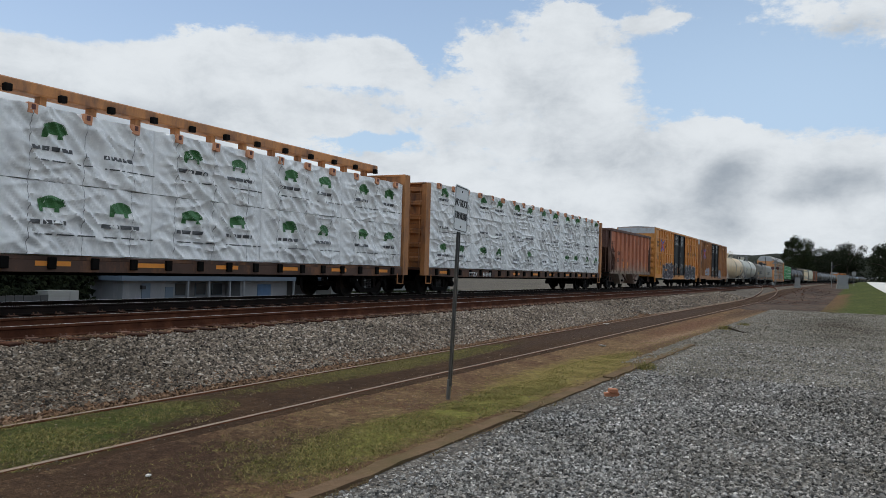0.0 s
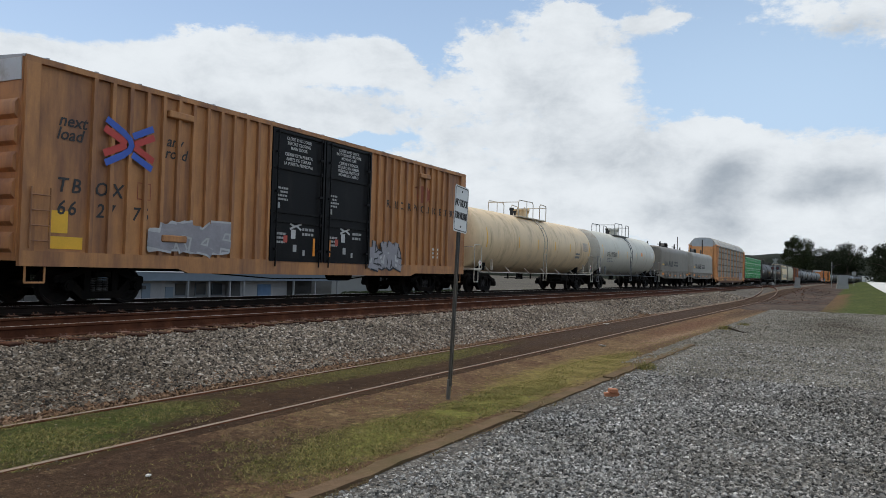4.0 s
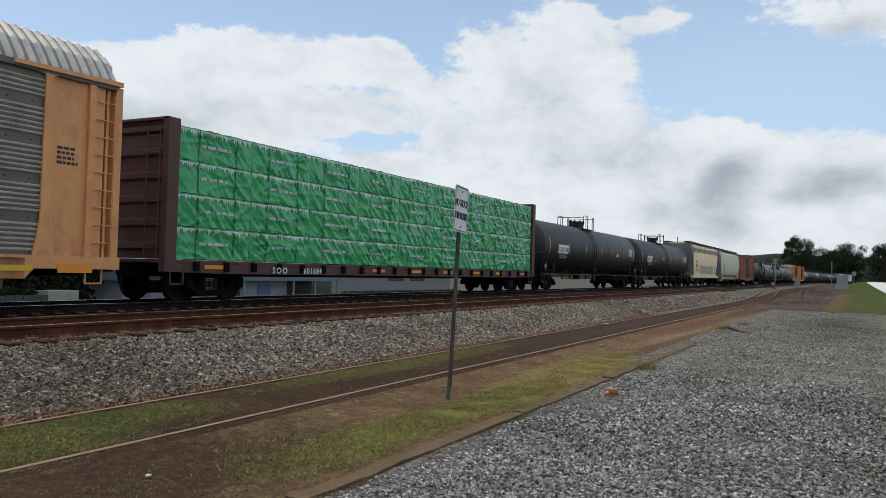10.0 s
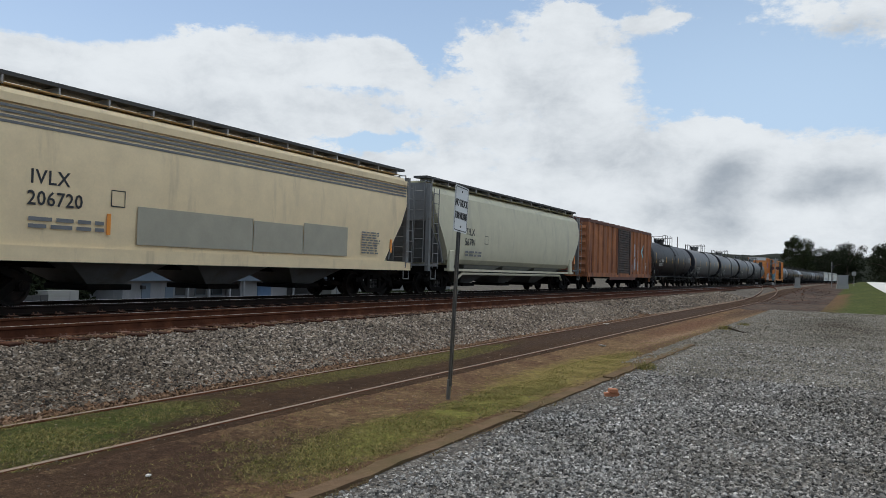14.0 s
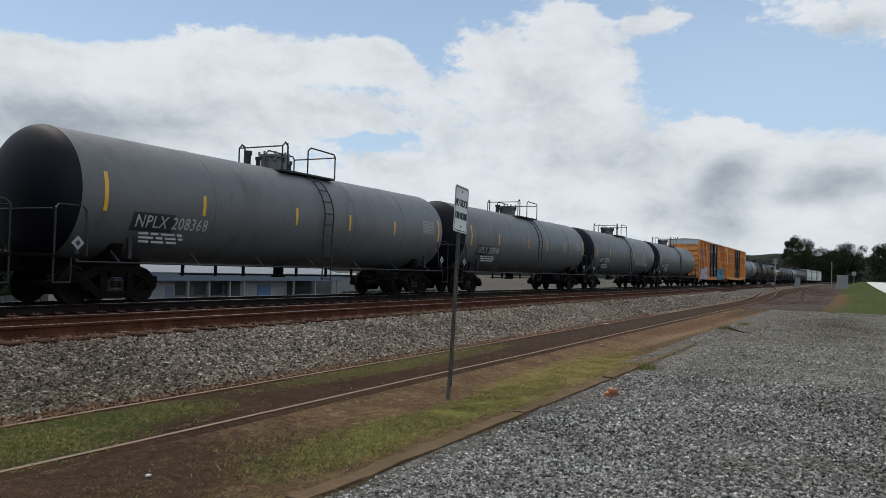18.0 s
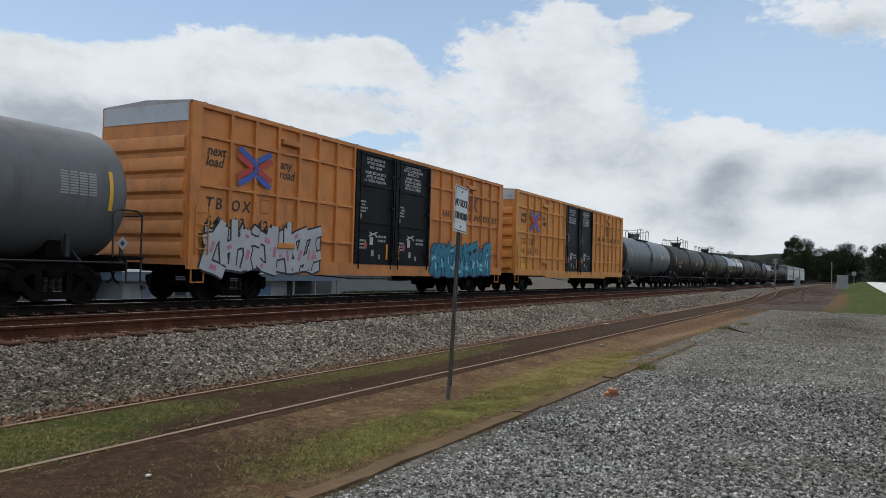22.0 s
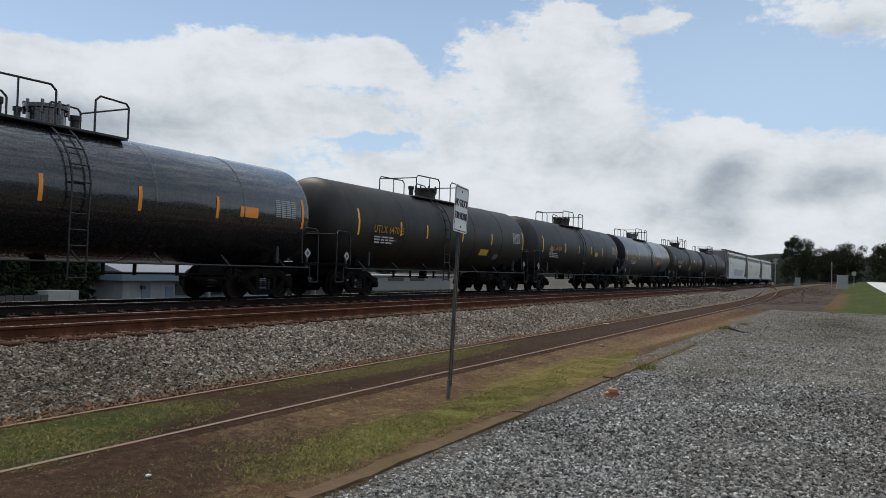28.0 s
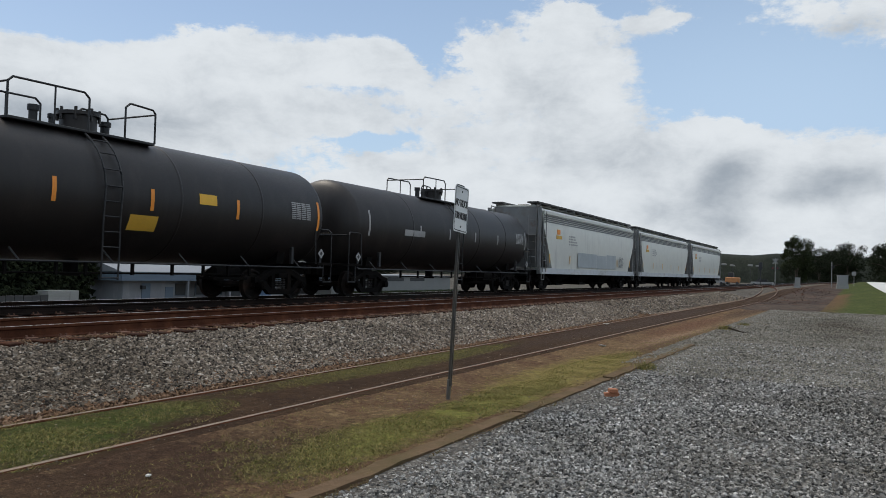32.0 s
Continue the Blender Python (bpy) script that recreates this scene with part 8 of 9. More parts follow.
    for text, x, wide in (("TTGX", -h + 6.60, 0.80), ("711942", -h + 7.95, 1.12)):
        part("plate", box(B(), x - 0.05, x + wide, -w - 0.079, -w - 0.07, sill + 0.05, sill + 0.34), BLACK_PAINT, root, "black painted panel behind the lettering")
        words(root, text, x, sill + 0.10, -w - 0.083, 0.27, STENCIL, 0.1, 0.95, 1.1)
    small_print(root, h - 1.55, sill + 2.3, 0.5, 0.4, 4, -w + 0.012, BLACK_PAINT, 13)
    small_print(root, -h + 1.0, sill + 1.35, 0.8, 0.35, 2, -w - 0.0, BLACK_PAINT, 12)
    for i in range(6):
        x = -h + 5.2 + i * 4
        part("reflective_strip", box(B(), x - 0.35, x + 0.35, -w - 0.085, -w - 0.075, sill + 0.15, sill + 0.26), YELLOW_TAPE, root)
    scribble(root, -0.75, 0.55, sill + 0.55, sill + 1.75, -w - 0.07, SPRAY["black"], 33, 4, 0.03)
    bub = [(0.0, 0.0), (0.55, -0.08), (0.62, 0.45), (0.5, 0.62), (0.3, 0.66), (0.42, 1.0), (0.6, 1.05), (0.58, 1.3), (0.1, 1.28), (-0.02, 0.7)]
    blob = part("graffiti", prism(B(), bub, "y", -w - 0.074, -w - 0.068), SPRAY["black"], root, "black sprayed figure with a white line", at=(0.85, 0, sill + 0.32))
    part("outline", ribbon(B(), bub + bub[:1], 0.035, -w - 0.078), SPRAY["white"], blob, smooth=0)
    part("highlight", ribbon(B(), [(0.3 + 0.14 * math.cos(a / 3), 0.28 + 0.14 * math.sin(a / 3)) for a in range(20)], 0.03, -w - 0.079), SPRAY["white"], blob, smooth=0)
    scribble(root, 1.75, 2.3, sill + 0.9, sill + 1.2, -w - 0.03, SPRAY["white"], 35, 3, 0.02)
    graffiti(root, 7.2, 10.4, sill + 0.2, sill + 1.3, -w - 0.09, SPRAY["grey"], SPRAY["white"], SPRAY["white"], 32, 5)
    return root


# ---- centre-beam cars and their lumber ----
def centre_beam(length, label, paint, tall, deck=1.05, beam_top=4.72, number=None, grime=None):
    root = start("centre_beam_flatcar", label, length, 2.6)
    h, w = length / 2 - 0.75, 1.42
    part("deck", bevelled(box(B(), -h, h, -w, w, deck - 0.10, deck - 0.01), 0.01), grime or paint, root)
    for s in (-1, 1):
        sd = part("side_sill", prism(B(), [(-h, deck - 0.3), (-h + 2, deck - 0.34), (h - 2, deck - 0.34), (h, deck - 0.3), (h, deck - 0.10), (-h, deck - 0.10)], "y", *sorted((s * w, s * (w - 0.1)))), grime or paint, root)
        for i in range(22):
            x = -h + 0.9 + (2 * h - 1.8) * i / 21
            part("stake_pocket", bevelled(box(B(), x - 0.09, x + 0.09, *sorted((s * w, s * (w + 0.07))), deck - 0.28, deck - 0.04), 0.012), IRON, sd)
        for i in range(9):
            if number and s < 0 and i in (1, 2):
                continue
            x = -h + 1.6 + (2 * h - 3.2) * i / 8
            part("reflective_strip", box(B(), x - 0.4, x + 0.4, *sorted((s * (w + 0.005), s * (w + 0.012))), deck - 0.22, deck - 0.12), ORANGE_TAPE, sd)
    for e in (-1, 1):
        bk = part("bulkhead", box(B(), *sorted((e * h, e * (h - 0.12))), -w, w, deck, tall), paint, root, "steel bulkhead with horizontal ribs")
        for i in range(6):
            z = deck + 0.3 + i * (tall - deck - 0.5) / 5
            part("bulkhead_rib", prism(B(), [(e * h, z - 0.12), (e * (h + 0.10), z - 0.06), (e * (h + 0.10), z + 0.06), (e * h, z + 0.12)], "y", -w + 0.12, w - 0.12), paint, bk)
        for s in (-1, 1):
            part("bulkhead_post", box(B(), *sorted((e * (h + 0.13), e * (h - 0.22))), *sorted((s * (w + 0.05), s * (w - 0.14))), deck - 0.3, tall + 0.05), paint, bk)
        part("bulkhead_cap", box(B(), *sorted((e * (h + 0.13), e * (h - 0.2))), -w, w, tall, tall + 0.06), paint, bk)
        stirrup(root, e * (h - 0.3), -w, deck - 0.3, paint, 0.4, 0.3)
        ladder(root, "ladder", e * (h + 0.15), -1.0, deck, tall - 0.2, 0.42, paint, 8, "y")
    beam = part("centre_beam", bevelled(box(B(), -h + 0.1, h - 0.1, -0.22, 0.22, beam_top - 0.26, beam_top), 0.03), paint, root, "top chord of the central girder")
    for i in range(18):
        x = -h + 0.7 + (2 * h - 1.4) * i / 17
        part("beam_post", box(B(), x - 0.08, x + 0.08, -0.09, 0.09, deck, beam_top - 0.26), paint, beam)
        part("strap_winch", bevelled(box(B(), x + 0.25, x + 0.42, -0.34, -0.2, beam_top - 0.32, beam_top - 0.16), 0.02), IRON, beam)
    part("centre_sill", box(B(), -h, h, -0.3, 0.3, 0.62, deck - 0.1), IRON, root)
    if number:
        words(root, number[0], -h + 3.7, deck - 0.31, -w - 0.078, 0.25, WHITE_PAINT, 0, 1.1, 1.3)
        words(root, number[1], -h + 5.1, deck - 0.31, -w - 0.078, 0.25, WHITE_PAINT, 0, 1.0, 1.2)
    return root


# ---- the train ----
V0, SLOW = 19.13, 0.0707        # speed at the start (m/s) and how it falls off (m/s each second)
CARS = []                       # each car or load with its place along the train at the start


def couple(ob, x, y=0.0, z=0.0):
    CARS.append((ob, x, y, z))
    return ob


def laid(bm, sheet):
    """Lays printing on the loose sheet, a few millimetres proud."""
    for v in bm.verts:
        v.co.y = sheet(v.co.x, v.co.z) - 0.016
    return bm


def band(x, top, wide=0.006):
    """A narrow strap running up the face of a pack."""
    bm = B()
    pairs = [(bm.verts.new((x - wide, 0, top * k / 32)), bm.verts.new((x + wide, 0, top * k / 32))) for k in range(33)]
    for (a, b), (c, d) in zip(pairs, pairs[1:]):
        bm.faces.new((a, b, d, c))
    return bm


def figure(x, z):
    """A four-legged blot in a grid of small patches, so that it can follow the folds."""
    bm = B()
    n = 16
    for i in range(n):
        u = (i + 0.5) / n
        lo = 0.0 if u < 0.2 or 0.62 < u < 0.8 else 0.08 + 0.06 * max(0.0, u - 0.8) * 5
        hi = 0.24 + 0.09 * math.sin(u * 3.4) - 0.10 * max(0.0, u - 0.85) * 6
        for k in range(5):
            a, b = lo + (hi - lo) * k / 5, lo + (hi - lo) * (k + 1) / 5
            bm.faces.new([bm.verts.new((x + 0.6 * p, 0, z + q)) for p, q in ((i / n, a), ((i + 1) / n, a), ((i + 1) / n, b), (i / n, b))])
    return bm


def lumber(car_x, length, side, rows, pack_len, deck, height, wrap, kind, seed, skip=()):
    """Wrapped packs of lumber stacked on one side of a centre-beam car, each a thing of its own."""
    rng = random.Random(seed)
    h = length / 2 - 1.0
    n = max(1, round(2 * h / pack_len))
    step, hh = 2 * h / n, height / rows
    for r in range(rows):
        for i in range(n):
            x = car_x - h + step * (i + 0.5)
            x0, x1, z1 = -step / 2 + 0.006, step / 2 - 0.006, hh - 0.014
            bm = box(B(), x0, x1, -0.54, 0.56, 0.0, z1)
            off = Vector((i * 9.1 + r * 31.7, r * 5.3 + i * 2.9, seed * 3.3 + side))

            def sheet(px, pz):
                """Depth of the loose sheet over the near face: slack billows and bundles of slanting creases."""
                a, cr = (px - pz) * 0.7 + off.x, (px + pz) * 0.7 + off.y
                slack = noise.noise(Vector((px * 0.9 + off.x, pz * 1.3, off.z)))
                area = max(0.0, min(1.0, 0.5 + 2.2 * noise.noise(Vector((px * 0.6 + off.y, pz * 0.9, off.z + 7)))))
                fold = (1 - abs(noise.noise(Vector((cr * 2.6, a * 0.45, off.z + 3))))) ** 5
                fine = (1 - abs(noise.noise(Vector((cr * 6.0 + slack, a * 0.6, off.z + 9))))) ** 4
                low = (1 - abs(noise.noise(Vector((px * 0.8 + off.y, pz * 3.2 + slack * 0.6, off.z + 15))))) ** 7
                edge = min(1.0, 9 * (px - x0) / step, 9 * (x1 - px) / step)
                return -0.560 - edge * (0.012 * slack + WRINKLE[kind] * (0.55 * fold + (0.25 + 0.6 * area) * fine * 0.6 + 0.35 * low))

            if side < 0:
                nx, nz = (76, 32) if kind == "white" else (56, 20)
                rows_v = [[bm.verts.new((x0 + (x1 - x0) * k / nx, sheet(x0 + (x1 - x0) * k / nx, z1 * q / nz), z1 * q / nz + (0.02 * noise.noise(Vector((k * 0.35 + off.x, 0, off.z))) if q == nz else 0))) for k in range(nx + 1)] for q in range(nz + 1)]
                for q in range(nz):
                    for k in range(nx):
                        bm.faces.new((rows_v[q][k], rows_v[q][k + 1], rows_v[q + 1][k + 1], rows_v[q + 1][k]))
                back = [bm.verts.new((v.co.x, -0.45, z1 + 0.004)) for v in rows_v[-1]]
                for k in range(nx):
                    bm.faces.new((rows_v[-1][k], rows_v[-1][k + 1], back[k + 1], back[k]))
            pack = new("lumber_pack")
            tagged(pack, LUMBER_LABEL[kind], "lumber pack", "lumber on the " + kind + " load")
            part("wrap", bm, wrap, pack, smooth=50)
            for u in (-0.33, 0.0, 0.33) if kind == "white" else (-0.25, 0.25):
                xx = step * u
                part("strap", laid(band(xx, hh - 0.02, 0.006 if kind == "white" else 0.014), sheet), STRAP if kind == "white" else STRAP_DARK, pack)
            if kind == "white" and r == rows - 1:
                for u in (-0.33, 0.0, 0.33):
                    guard = part("corner_protector", prism(B(), [(-0.10, -0.17), (0.10, -0.19), (0.11, 0.02), (-0.10, 0.03)], "y", -0.70, -0.60), GUARD, pack, "orange plastic strap protector on the top edge", at=(step * u, 0, hh - 0.02))
                    part("buckle", box(B(), -0.035, 0.05, -0.708, -0.70, -0.10, 0.0), GUARD_DARK, guard)
            if side < 0:
                f = -0.635
                if kind == "white":
                    for u in (-0.27, 0.17):
                        if (r == rows - 1 or r == 0) and rng.random() < 0.9:
                            ex, ez = step * u, hh * 0.58
                            part("emblem", laid(figure(ex, ez), sheet), EMBLEM_GREEN, pack, "green printed company emblem")["kind"] = "stuff"
                        part("printed_line", laid(bars(B(), step * u - 0.18, hh * 0.40, 1.0, 0.11, 1, f - 0.003, rng, 0.8), sheet), PRINT_GREY, pack, smooth=0)["kind"] = "stuff"
                        part("printed_line", laid(bars(B(), step * u - 0.12, hh * 0.26, 1.6, 0.045, 1, f - 0.003, rng, 0.6), sheet), PRINT_GREY, pack, smooth=0)["kind"] = "stuff"
                else:
                    part("printed_line", laid(bars(B(), -0.55, hh * 0.42, 1.2, 0.1, 1, f - 0.003, rng, 0.8), sheet), PRINT_PALE, pack, smooth=0)["kind"] = "stuff"
                    # ragged white edge of the wrap along the top
                    bmw = B()
                    xx = -step / 2 + 0.02
                    while xx < step / 2 - 0.1:
                        ww = rng.uniform(0.05, 0.12)
                        d = rng.uniform(0.03, 0.17)
                        vv = [bmw.verts.new(p) for p in ((xx, f - 0.004, hh - 0.05), (xx + ww * 0.5, f - 0.004, hh - 0.06 - d), (xx + ww, f - 0.004, hh - 0.05))]
                        bmw.faces.new(vv)
                        xx += ww * 0.8
                    part("white_border", laid(bmw, sheet), WRAP_PALE, pack, "ragged white printed edge", smooth=0)["kind"] = "stuff"
            couple(pack, x, side * 0.82, deck + r * hh)


GUARD = mat("orange_protector_plastic", (0.62, 0.27, 0.13), rough=0.5, var=0.15)
GUARD_DARK = mat("dark_red_buckle", (0.10, 0.025, 0.02), rough=0.5)
STRAP = mat("dull_band_strap", (0.22, 0.22, 0.22), rough=0.5)
STRAP_DARK = mat("dark_band_strap", (0.01, 0.03, 0.014), rough=0.5)
EMBLEM_GREEN = mat("printed_green", (0.05, 0.16, 0.05), rough=0.5, var=0.2)
PRINT_GREY = mat("printed_dark_grey", (0.085, 0.086, 0.088), rough=0.5, stain=(0.045, 0.044, 0.043), spec=0.35)
PRINT_PALE = mat("printed_pale_grey", (0.42, 0.44, 0.46), rough=0.5)
WRAP_PALE = mat("wrap_white_print", (0.50, 0.62, 0.54), rough=0.35, var=0.1)
WRAP_WHITE = wrap_mat("white_lumber_wrap", (0.84, 0.835, 0.81), 0.06)
WRAP_GREEN = wrap_mat("green_lumber_wrap", (0.032, 0.34, 0.105), 0.08)
GRIME = mat("grimy_brown_deck", (0.085, 0.045, 0.03), rough=0.8, var=0.35, stain=(0.26, 0.11, 0.045), amount=0.3, streak=2)
WRINKLE = {"white": 0.15, "green": 0.075}
LUMBER_LABEL = {"white": "lumber pack in white plastic wrap with green print, on a flatcar", "green": "lumber pack in bright green plastic wrap, strapped on a flatcar"}
BEAM_ORANGE = mat("worn_beam_orange", (0.42, 0.18, 0.06), rough=0.65, var=0.25, stain=(0.13, 0.065, 0.04), amount=0.45, streak=3, bump=0.15)
BEAM_MAROON = mat("dark_maroon_steel", (0.085, 0.032, 0.028), rough=0.6, var=0.25, stain=(0.04, 0.025, 0.02), amount=0.4, streak=3)

T_CREAM = mat("cream_tank_paint", (0.68, 0.52, 0.32), rough=0.5, var=0.10, stain=(0.38, 0.27, 0.15), amount=0.35, streak=4, bump=0.03)
T_WHITE = mat("off_white_tank_paint", (0.52, 0.505, 0.43), rough=0.48, var=0.10, stain=(0.42, 0.385, 0.31), amount=0.2, streak=4, bump=0.02)
T_SOILED = mat("soiled_off_white_paint", (0.40, 0.375, 0.315), rough=0.6, var=0.16, stain=(0.20, 0.13, 0.085), amount=0.32, streak=1.5)
T_BLACK = mat("dull_black_tank_paint", (0.0135, 0.0108, 0.0096), rough=0.5, var=0.2, stain=(0.026, 0.0205, 0.018), amount=0.4, streak=5, bump=0.015, spec=0.42)
T_GLOSS = mat("gloss_black_tank_paint", (0.011, 0.011, 0.0115), rough=0.27, var=0.2, stain=(0.022, 0.02, 0.018), amount=0.25, streak=5, bump=0.0, coat=0.6)
T_GREY = mat("dull_grey_tank_paint", (0.125, 0.127, 0.126), rough=0.5, var=0.12, stain=(0.075, 0.075, 0.075), amount=0.35, streak=5, bump=0.03)
# navy taken nearly black to hold the shade on the head
T_SHADED_HEAD = mat("shaded_navy_head", (0.006, 0.0065, 0.011), rough=0.6, var=0.2, spec=0.18)
T_BLUE = mat("blue_grey_tank_paint", (0.135, 0.142, 0.146), rough=0.45, var=0.12, stain=(0.06, 0.062, 0.064), amount=0.3, streak=5, bump=0.03)
T_OLIVE = mat("dirty_olive_tank_paint", (0.027, 0.023, 0.017), rough=0.52, var=0.2, stain=(0.013, 0.011, 0.009), amount=0.4, streak=5, bump=0.03, spec=0.3)
T_SILVER = mat("shiny_grey_tank_paint", (0.085, 0.085, 0.088), rough=0.34, coat=0.25, spec=0.7, metal=0.0, var=0.1, stain=(0.035, 0.035, 0.038), amount=0.3, streak=5, bump=0.0)
SPILL_YELLOW = mat("faded_green_label", (0.20, 0.20, 0.09), rough=0.7, var=0.3)
SPILL = mat("dark_spill", (0.035, 0.034, 0.033), rough=0.6, var=0.25)
H_CREAM = mat("cream_hopper_paint", (0.80, 0.64, 0.40), rough=0.55, spec=0.25, var=0.10, stain=(0.58, 0.46, 0.29), amount=0.2, streak=6, bump=0.05)
H_GREY = mat("pale_olive_grey_hopper_paint", (0.56, 0.53, 0.39), rough=0.6, spec=0.2, var=0.10, stain=(0.42, 0.40, 0.31), amount=0.2, streak=6, bump=0.05)
H_WHITE = mat("dusty_white_hopper_paint", (0.60, 0.60, 0.545), rough=0.45, var=0.08, stain=(0.42, 0.42, 0.385), amount=0.15, streak=6, bump=0.05)
H_END = mat("grey_hopper_ends", (0.165, 0.168, 0.165), rough=0.6, var=0.2, stain=(0.12, 0.09, 0.07), amount=0.3)
BLUE_OVER = mat("blue_grey_overpaint", (0.36, 0.39, 0.40), rough=0.6, var=0.15)
OVERPAINT = mat("grey_overpaint", (0.37, 0.345, 0.265), rough=0.6, var=0.12)
C_HOOD = mat("grey_coil_hood", (0.19, 0.17, 0.14), rough=0.5, var=0.12, stain=(0.13, 0.115, 0.092), amount=0.3, streak=5, bump=0.04)
C_HOOD2 = mat("pale_blue_grey_coil_hood", (0.30, 0.285, 0.25), rough=0.5, var=0.12, stain=(0.2, 0.19, 0.18), amount=0.25, streak=5, bump=0.04)

# places of the couplings along the train
J = dict(A=0.6, B=25.2, C=49.9, D=63.4, E=84.7, F=105.7, G=123.85, H=141.6, I=156.45, J=171.3, K=200.4, L=225.7, M=246.8, N=267.6, O=286.2, P=306.1, Q=324.4, R=342.8, S=361.1, T=379.5,
         U=398.3, V=416.8, W=437.4, X=458.5, a=475.5, b=492.9, c=510.2, d=527.6, e=544.8, f=562.1, g=579.2, h=596.3, i=613.2, j=634.0, k=655.4, end=676.3)
ORDER = list(J)


def span(key):
    a, b = J[key], J[ORDER[ORDER.index(key) + 1]]
    return (a + b) / 2, b - a


def car_half(n):
    """Half the length of the tank on a car of that length."""
    return n / 2 - 0.46


def build_train():
    x, n = span("A")
    couple(centre_beam(n, "orange-brown centre-beam flatcar loaded with white-wrapped lumber", BEAM_ORANGE, 4.3, beam_top=4.72, grime=GRIME), x)
    for s in (-1, 1):
        lumber(x, n, s, 2, 3.75, 1.06, 2.94, WRAP_WHITE, "white", 3)
    x, n = span("B")
    couple(centre_beam(n, "orange-brown bulkhead flatcar with white-wrapped lumber", BEAM_ORANGE, 4.2, beam_top=4.0, grime=GRIME, number=("TTZX", "865988")), x)
    for s in (-1, 1):
        lumber(x, n, s, 3, 3.75, 1.06, 3.26, WRAP_WHITE, "white", 6)
    x, n = span("C")
    couple(open_hopper(n), x + 0.15)
    x, n = span("D")
    couple(boxcar(n, "yellow-orange high-cube boxcar with black doors and grey graffiti", BOX_YELLOW, "grid", ("TBOX", "638327"), [(-7.1, -2.65, 0.72, 2.15, "plum", "white", "black", 11), (2.75, 8.3, 0.72, 2.15, "black", "white", "plum", 12)], 1), x)
    x, n = span("E")
    couple(boxcar(n, "faded orange rib-sided boxcar with pale scrawled graffiti", BOX_ORANGE, "posts", ("TBOX", "662776"), [(-6.6, -4.0, 1.2, 2.0, "grey", "white", "grey", 13), (2.6, 4.6, 0.9, 1.9, "grey", "black", "white", 15)], 2), x)
    x, n = span("F")
    couple(tank_car(n, "cream tank car with rust streaks and pale railings", T_CREAM, PALE_PIPE, text="", stripe=YELLOW_TAPE, seed=2, red=True, pale_end=True, yellow=((0.80, -0.55, 0.9, 0.12, GREY_PIPE), (0.80, -0.36, 0.8, 0.1, GREY_PIPE))), x)
    x, n = span("G")
    couple(tank_car(n, "off-white tank car with black lettering and yellow strips", T_WHITE, GREY_PIPE, head=T_SOILED, text="UTLX 903387", text_mat=BLACK_PAINT, text_size=0.44, seed=3, red=True, yellow=((0.68, 0.0, 0.5, 0.26, ORANGE_TAPE),)), x)
    x, n = span("H")
    couple(coil_car(n, "grey covered coil car with black company mark", C_HOOD, "NS 163644"), x - 0.25)
    x, n = span("I")
    couple(coil_car(n, "pale grey covered coil car with black company mark", C_HOOD2, "NS 163456"), x - 0.25)
    x, n = span("J")
    couple(auto_rack(n), x)
    x, n = span("K")
    couple(centre_beam(n, "dark maroon centre-beam flatcar loaded with green-wrapped lumber", BEAM_MAROON, 4.35, beam_top=4.2, number=("SOO", "601684")), x)
    for s in (-1, 1):
        lumber(x, n, s, 4, 2.5, 1.06, 3.22, WRAP_GREEN, "green", 9)
    taex = dict(stripes=(0.045, 0.18, 0.31, 0.44, 0.57, 0.71, 0.85, 0.965), rail_span=(0.45, 0.567), ladder_at=0.485, man_at=0.52)
    x, n = span("L")
    couple(tank_car(n, "dull black tank car with white number panel and orange strips", T_BLACK, BLACK_PIPE, text="TAEX 1663", text_mat=BLACK_PAINT, plate=True, stripe=ORANGE_TAPE, seed=4, yellow=((0.715, -0.25, 0.55, 0.22, YELLOW_TAPE),), **dict(taex, stripes=(0.06, 0.22, 0.375, 0.544, 0.66, 0.81, 0.95), rail_span=(0.44, 0.547), ladder_at=0.46, man_at=0.497)), x)
    x, n = span("M")
    couple(tank_car(n, "dull black tank car with two white number panels", T_BLACK, BLACK_PIPE, text="TAEX 2373", text_mat=BLACK_PAINT, plate=True, stripe=ORANGE_TAPE, seed=5, yellow=((0.25, -0.35, 0.6, 0.2, SPILL_YELLOW), (0.40, -0.1, 0.5, 0.2, DIM_WHITE)), **taex), x)
    x, n = span("N")
    couple(covered_hopper(n, "cream covered hopper with grey overpaint patches", H_CREAM, H_END, ("IVLX", "206720"), OVERPAINT, 6, stripe=GREY_PIPE), x)
    x, n = span("O")
    couple(covered_hopper(n, "pale olive-grey covered hopper with rounded sides and a roof walkway", H_GREY, H_END, ("TILX", "56791"), None, 7, rounded=True), x)
    x, n = span("P")
    couple(rib_boxcar(n), x)
    x, n = span("Q")
    couple(tank_car(n, "dull black tank car with white lettering and yellow strips", T_BLACK, BLACK_PIPE, text="TILX 194366", text_mat=WHITE_PAINT, seed=8, stripe=YELLOW_TAPE), x)
    grey = dict(paint=T_GREY, pipes=BLACK_PIPE, text_mat=WHITE_PAINT, text_dz=-0.66, text_size=0.40, text_x=0.12, stripe=YELLOW_TAPE, head=T_SHADED_HEAD, stripes=(0.07, 0.236, 0.446, 0.602, 0.76, 0.95), rail_span=(0.448, 0.60), ladder_at=0.53, man_at=0.475)
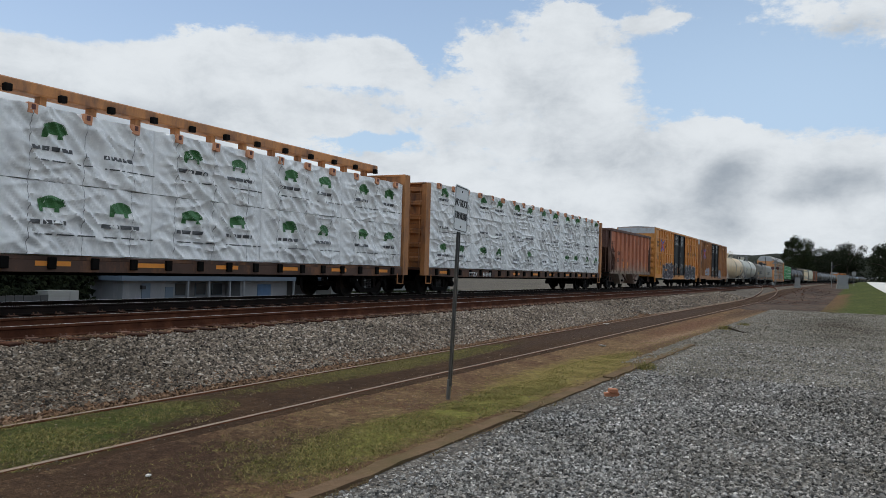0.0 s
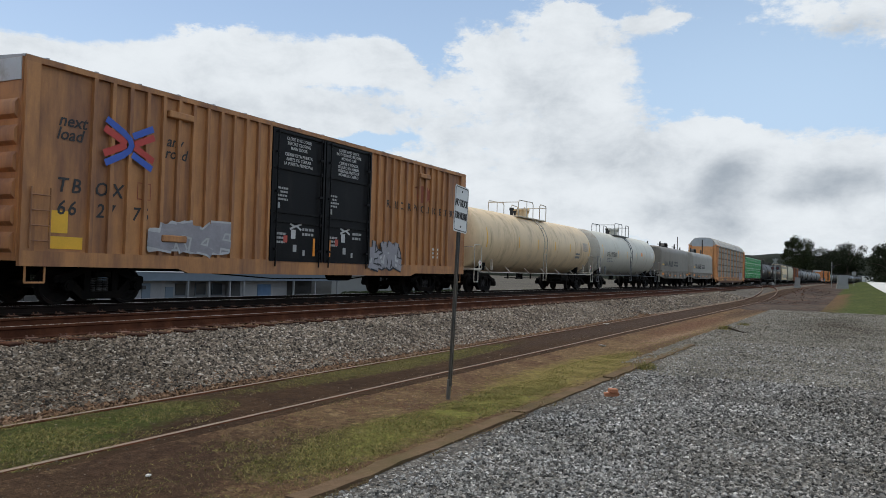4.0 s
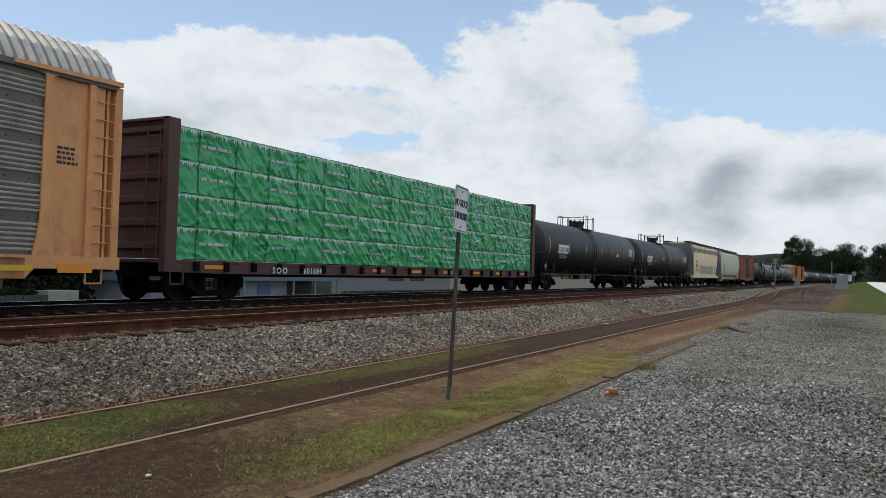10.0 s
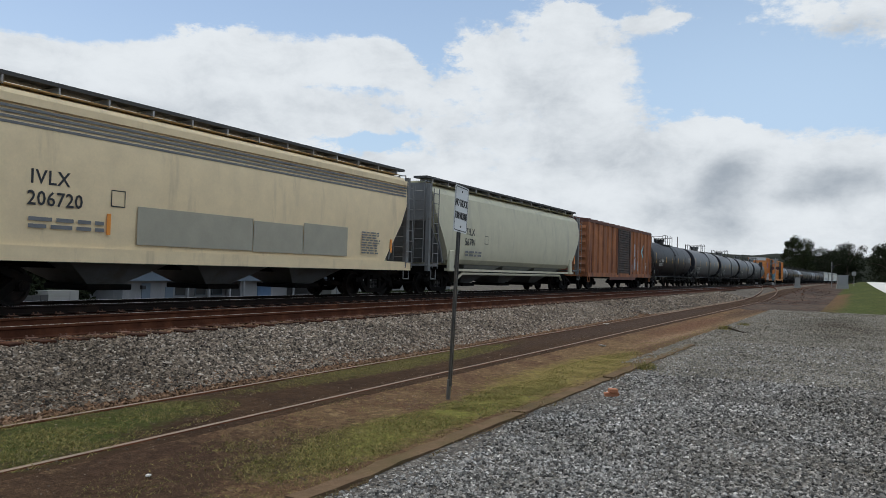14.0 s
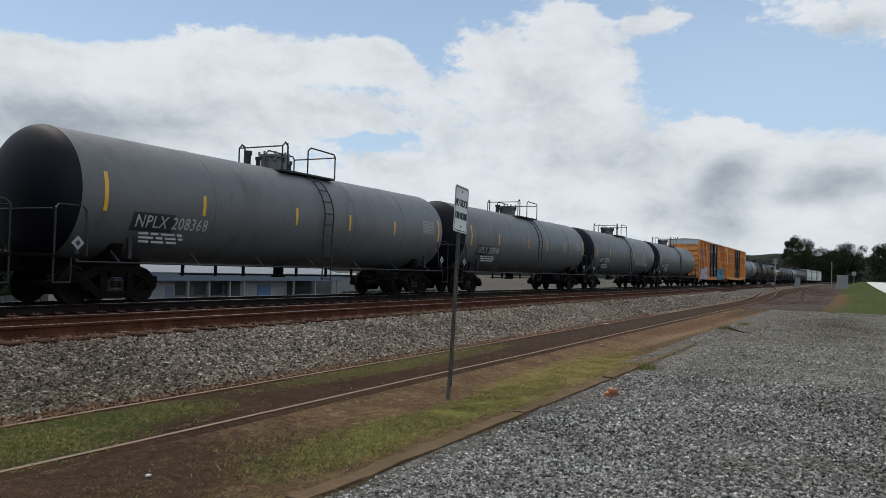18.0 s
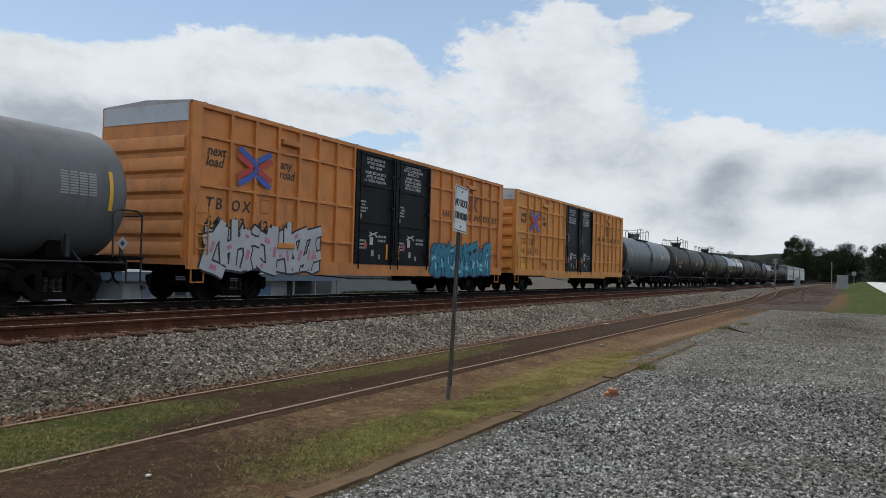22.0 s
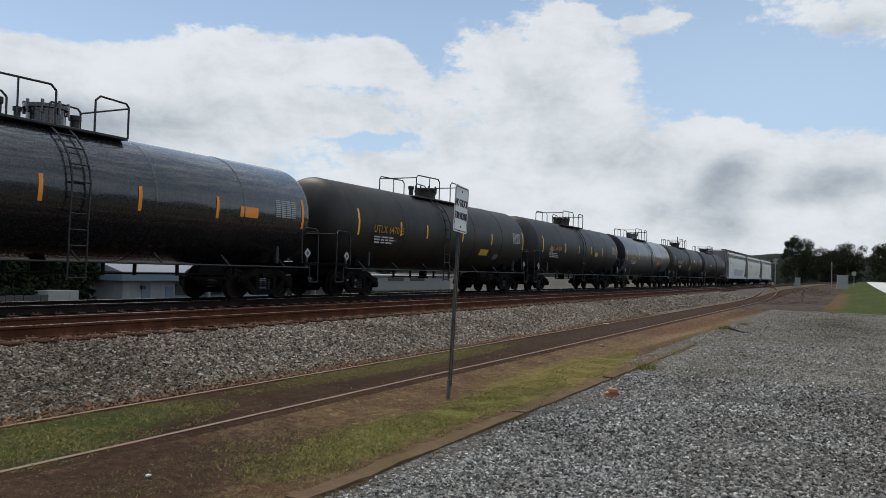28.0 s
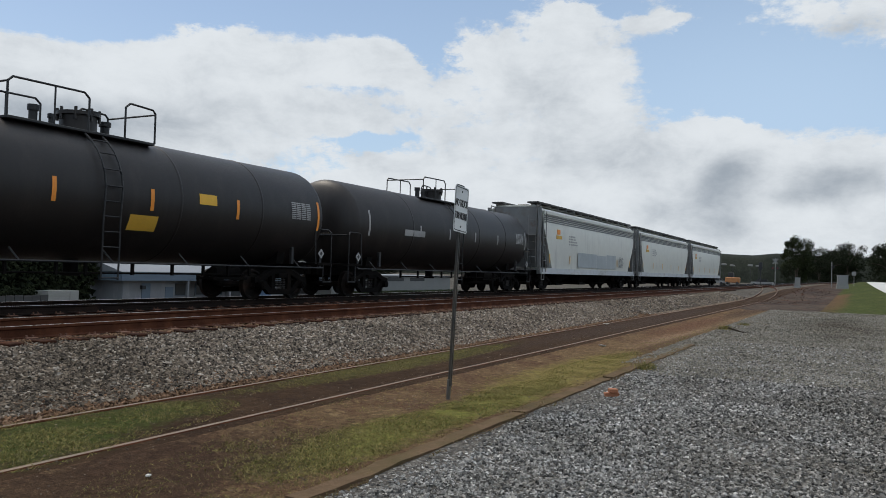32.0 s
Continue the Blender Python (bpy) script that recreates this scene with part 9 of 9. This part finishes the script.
    for key, num, seed in (("R", "208368", 9), ("S", "208346", 10), ("T", "208394", 11), ("U", "208309", 12)):
        x, n = span(key)
        car = tank_car(n, "dull grey tank car with a dark head and white lettering", text="NPLX " + num, seed=seed, **grey)
        part("plate", wrap_patch(-car_half(n) * 0.76 - 0.1, -car_half(n) * 0.76 + 1.14, 1.67, 0.42, 1.467, 2.42), BLACK_PAINT, car, "black painted panel behind the owner's mark")
        if key == "T":
            scribble(car, 1.4, 5.8, 1.7, 2.6, -1.492, SPRAY["white"], 51, 9, 0.035)
            scribble(car, 2.0, 5.2, 1.8, 2.4, -1.50, SPRAY["grey"], 55, 6, 0.05)
        if key == "U":
            scribble(car, 0.7, 2.2, 2.1, 2.9, -1.50, SPRAY["grey"], 52, 3, 0.05)
        couple(car, x)
    x, n = span("V")
    couple(boxcar(n, "yellow-orange high-cube boxcar with black doors, white and teal graffiti", BOX_RUST, "grid", ("TBOX", "641342"), [(-9.0, -4.25, 0.72, 2.2, "white", "black", "pink", 21), (2.7, 8.2, 0.66, 2.15, "teal", "navy", "sky", 22)], 3), x)
    x, n = span("W")
    couple(boxcar(n, "clean yellow-orange high-cube boxcar with black plug doors", BOX_YELLOW, "grid", ("TBOX", "642673"), [], 4), x)
    x, n = span("X")
    couple(tank_car(n, "blue-grey tank car with a yellow label and a dark patch", T_BLUE, BLACK_PIPE, text="", stripe=YELLOW_TAPE, stripes=(0.12, 0.955), head=T_BLACK, seed=13, yellow=((0.48, -0.35, 0.75, 0.3, BLACK_PAINT), (0.745, -0.05, 0.5, 0.3, YELLOW_TAPE))), x)
    olive = dict(pipes=BLACK_PIPE, text_mat=YELLOW_PAINT, stripe=YELLOW_TAPE, head=T_BLACK, stripes=(0.075, 0.24, 0.36, 0.547, 0.727, 0.955), ladder_at=0.455)
    x, n = span("a")
    couple(tank_car(n, "dirty olive-black tank car with yellow lettering", T_OLIVE, text="UTLX 662967", seed=14, yellow=((0.70, -0.25, 0.5, 0.24, YELLOW_TAPE),), **olive), x)
    x, n = span("b")
    couple(tank_car(n, "dirty olive-black tank car with yellow lettering and a spill", T_OLIVE, text="UTLX 647023", seed=15, yellow=((0.75, -0.25, 0.4, 0.2, YELLOW_TAPE),), band=(0.60, 0.67, SPILL), **olive), x)
    x, n = span("c")
    couple(tank_car(n, "gloss black tank car with white lettering and orange strips", T_GLOSS, BLACK_PIPE, text="GATX 37870", text_mat=WHITE_PAINT, stripe=ORANGE_TAPE, stripe_h=0.55, seed=16, yellow=((0.79, -0.2, 0.7, 0.28, ORANGE_TAPE),)), x)
    x, n = span("d")
    couple(tank_car(n, "dirty olive tank car with yellow lettering", T_OLIVE, text="UTLX 647015", seed=17, yellow=((0.666, -0.76, 0.86, 0.26, YELLOW_PAINT), (0.765, -0.9, 0.5, 0.22, GREY_PIPE)), **olive), x)
    x, n = span("e")
    couple(tank_car(n, "dull black tank car with yellow lettering and labels", T_BLACK, BLACK_PIPE, text="UTLX 641359", text_mat=YELLOW_PAINT, stripe=YELLOW_TAPE, seed=18, yellow=((0.64, -0.35, 0.6, 0.25, YELLOW_PAINT), (0.14, -0.35, 0.5, 0.3, GREY_PIPE))), x)
    x, n = span("f")
    couple(tank_car(n, "shiny grey tank car with faded yellow lettering, for hot asphalt", T_SILVER, BLACK_PIPE, text="UTLX 662770", text_mat=YELLOW_PAINT, stripe=YELLOW_TAPE, head=T_SHADED_HEAD, seed=19, hot=True, stripes=(0.075, 0.29, 0.448, 0.606, 0.786, 0.965), ladder_at=0.535, yellow=((0.672, -0.56, 0.84, 0.24, ORANGE_TAPE), (0.73, -1.05, 1.4, 0.42, BLACK_PAINT))), x)
    x, n = span("g")
    couple(tank_car(n, "dull black tank car with white lettering and orange strips", T_BLACK, BLACK_PIPE, text="GATX 222553", text_mat=WHITE_PAINT, stripe=ORANGE_TAPE, stripes=(0.087, 0.30, 0.41, 0.565, 0.74, 0.955), text_x=0.15, seed=20, yellow=((0.655, 0.0, 0.6, 0.26, YELLOW_TAPE), (0.53, -0.75, 0.8, 0.35, YELLOW_PAINT))), x)
    x, n = span("h")
    couple(tank_car(n, "dull black tank car with dark manway and pale strips", T_BLACK, BLACK_PIPE, text="", stripe=DIM_WHITE, stripe_h=0.4, seed=21, yellow=((0.22, -0.25, 1.5, 0.22, DIM_WHITE),)), x)
    for key, seed in (("i", 31), ("j", 32), ("k", 33)):
        x, n = span(key)
        couple(covered_hopper(n, "dusty white covered hopper with grey ends and a roof walkway", H_WHITE, H_END, None, BLUE_OVER if key == "i" else None, seed, logo=True, top=4.45, stripe=GREY_PIPE), x)


build_train()


def motions():
    """The whole train runs past from the far end to the near end, slowing a little."""
    for ob, x, y, z in CARS:
        rows = []
        for t in range(0, 33, 2):
            at = x - (V0 * t - SLOW * t * t / 2)
            rows.append((float(t), pose(at, TRAIN_Y + bend_y(at), RAIL_Z, 0, 0, bend_turn(at)) @ pose(0, y, z)))
        walk(ob, rows)


motions()
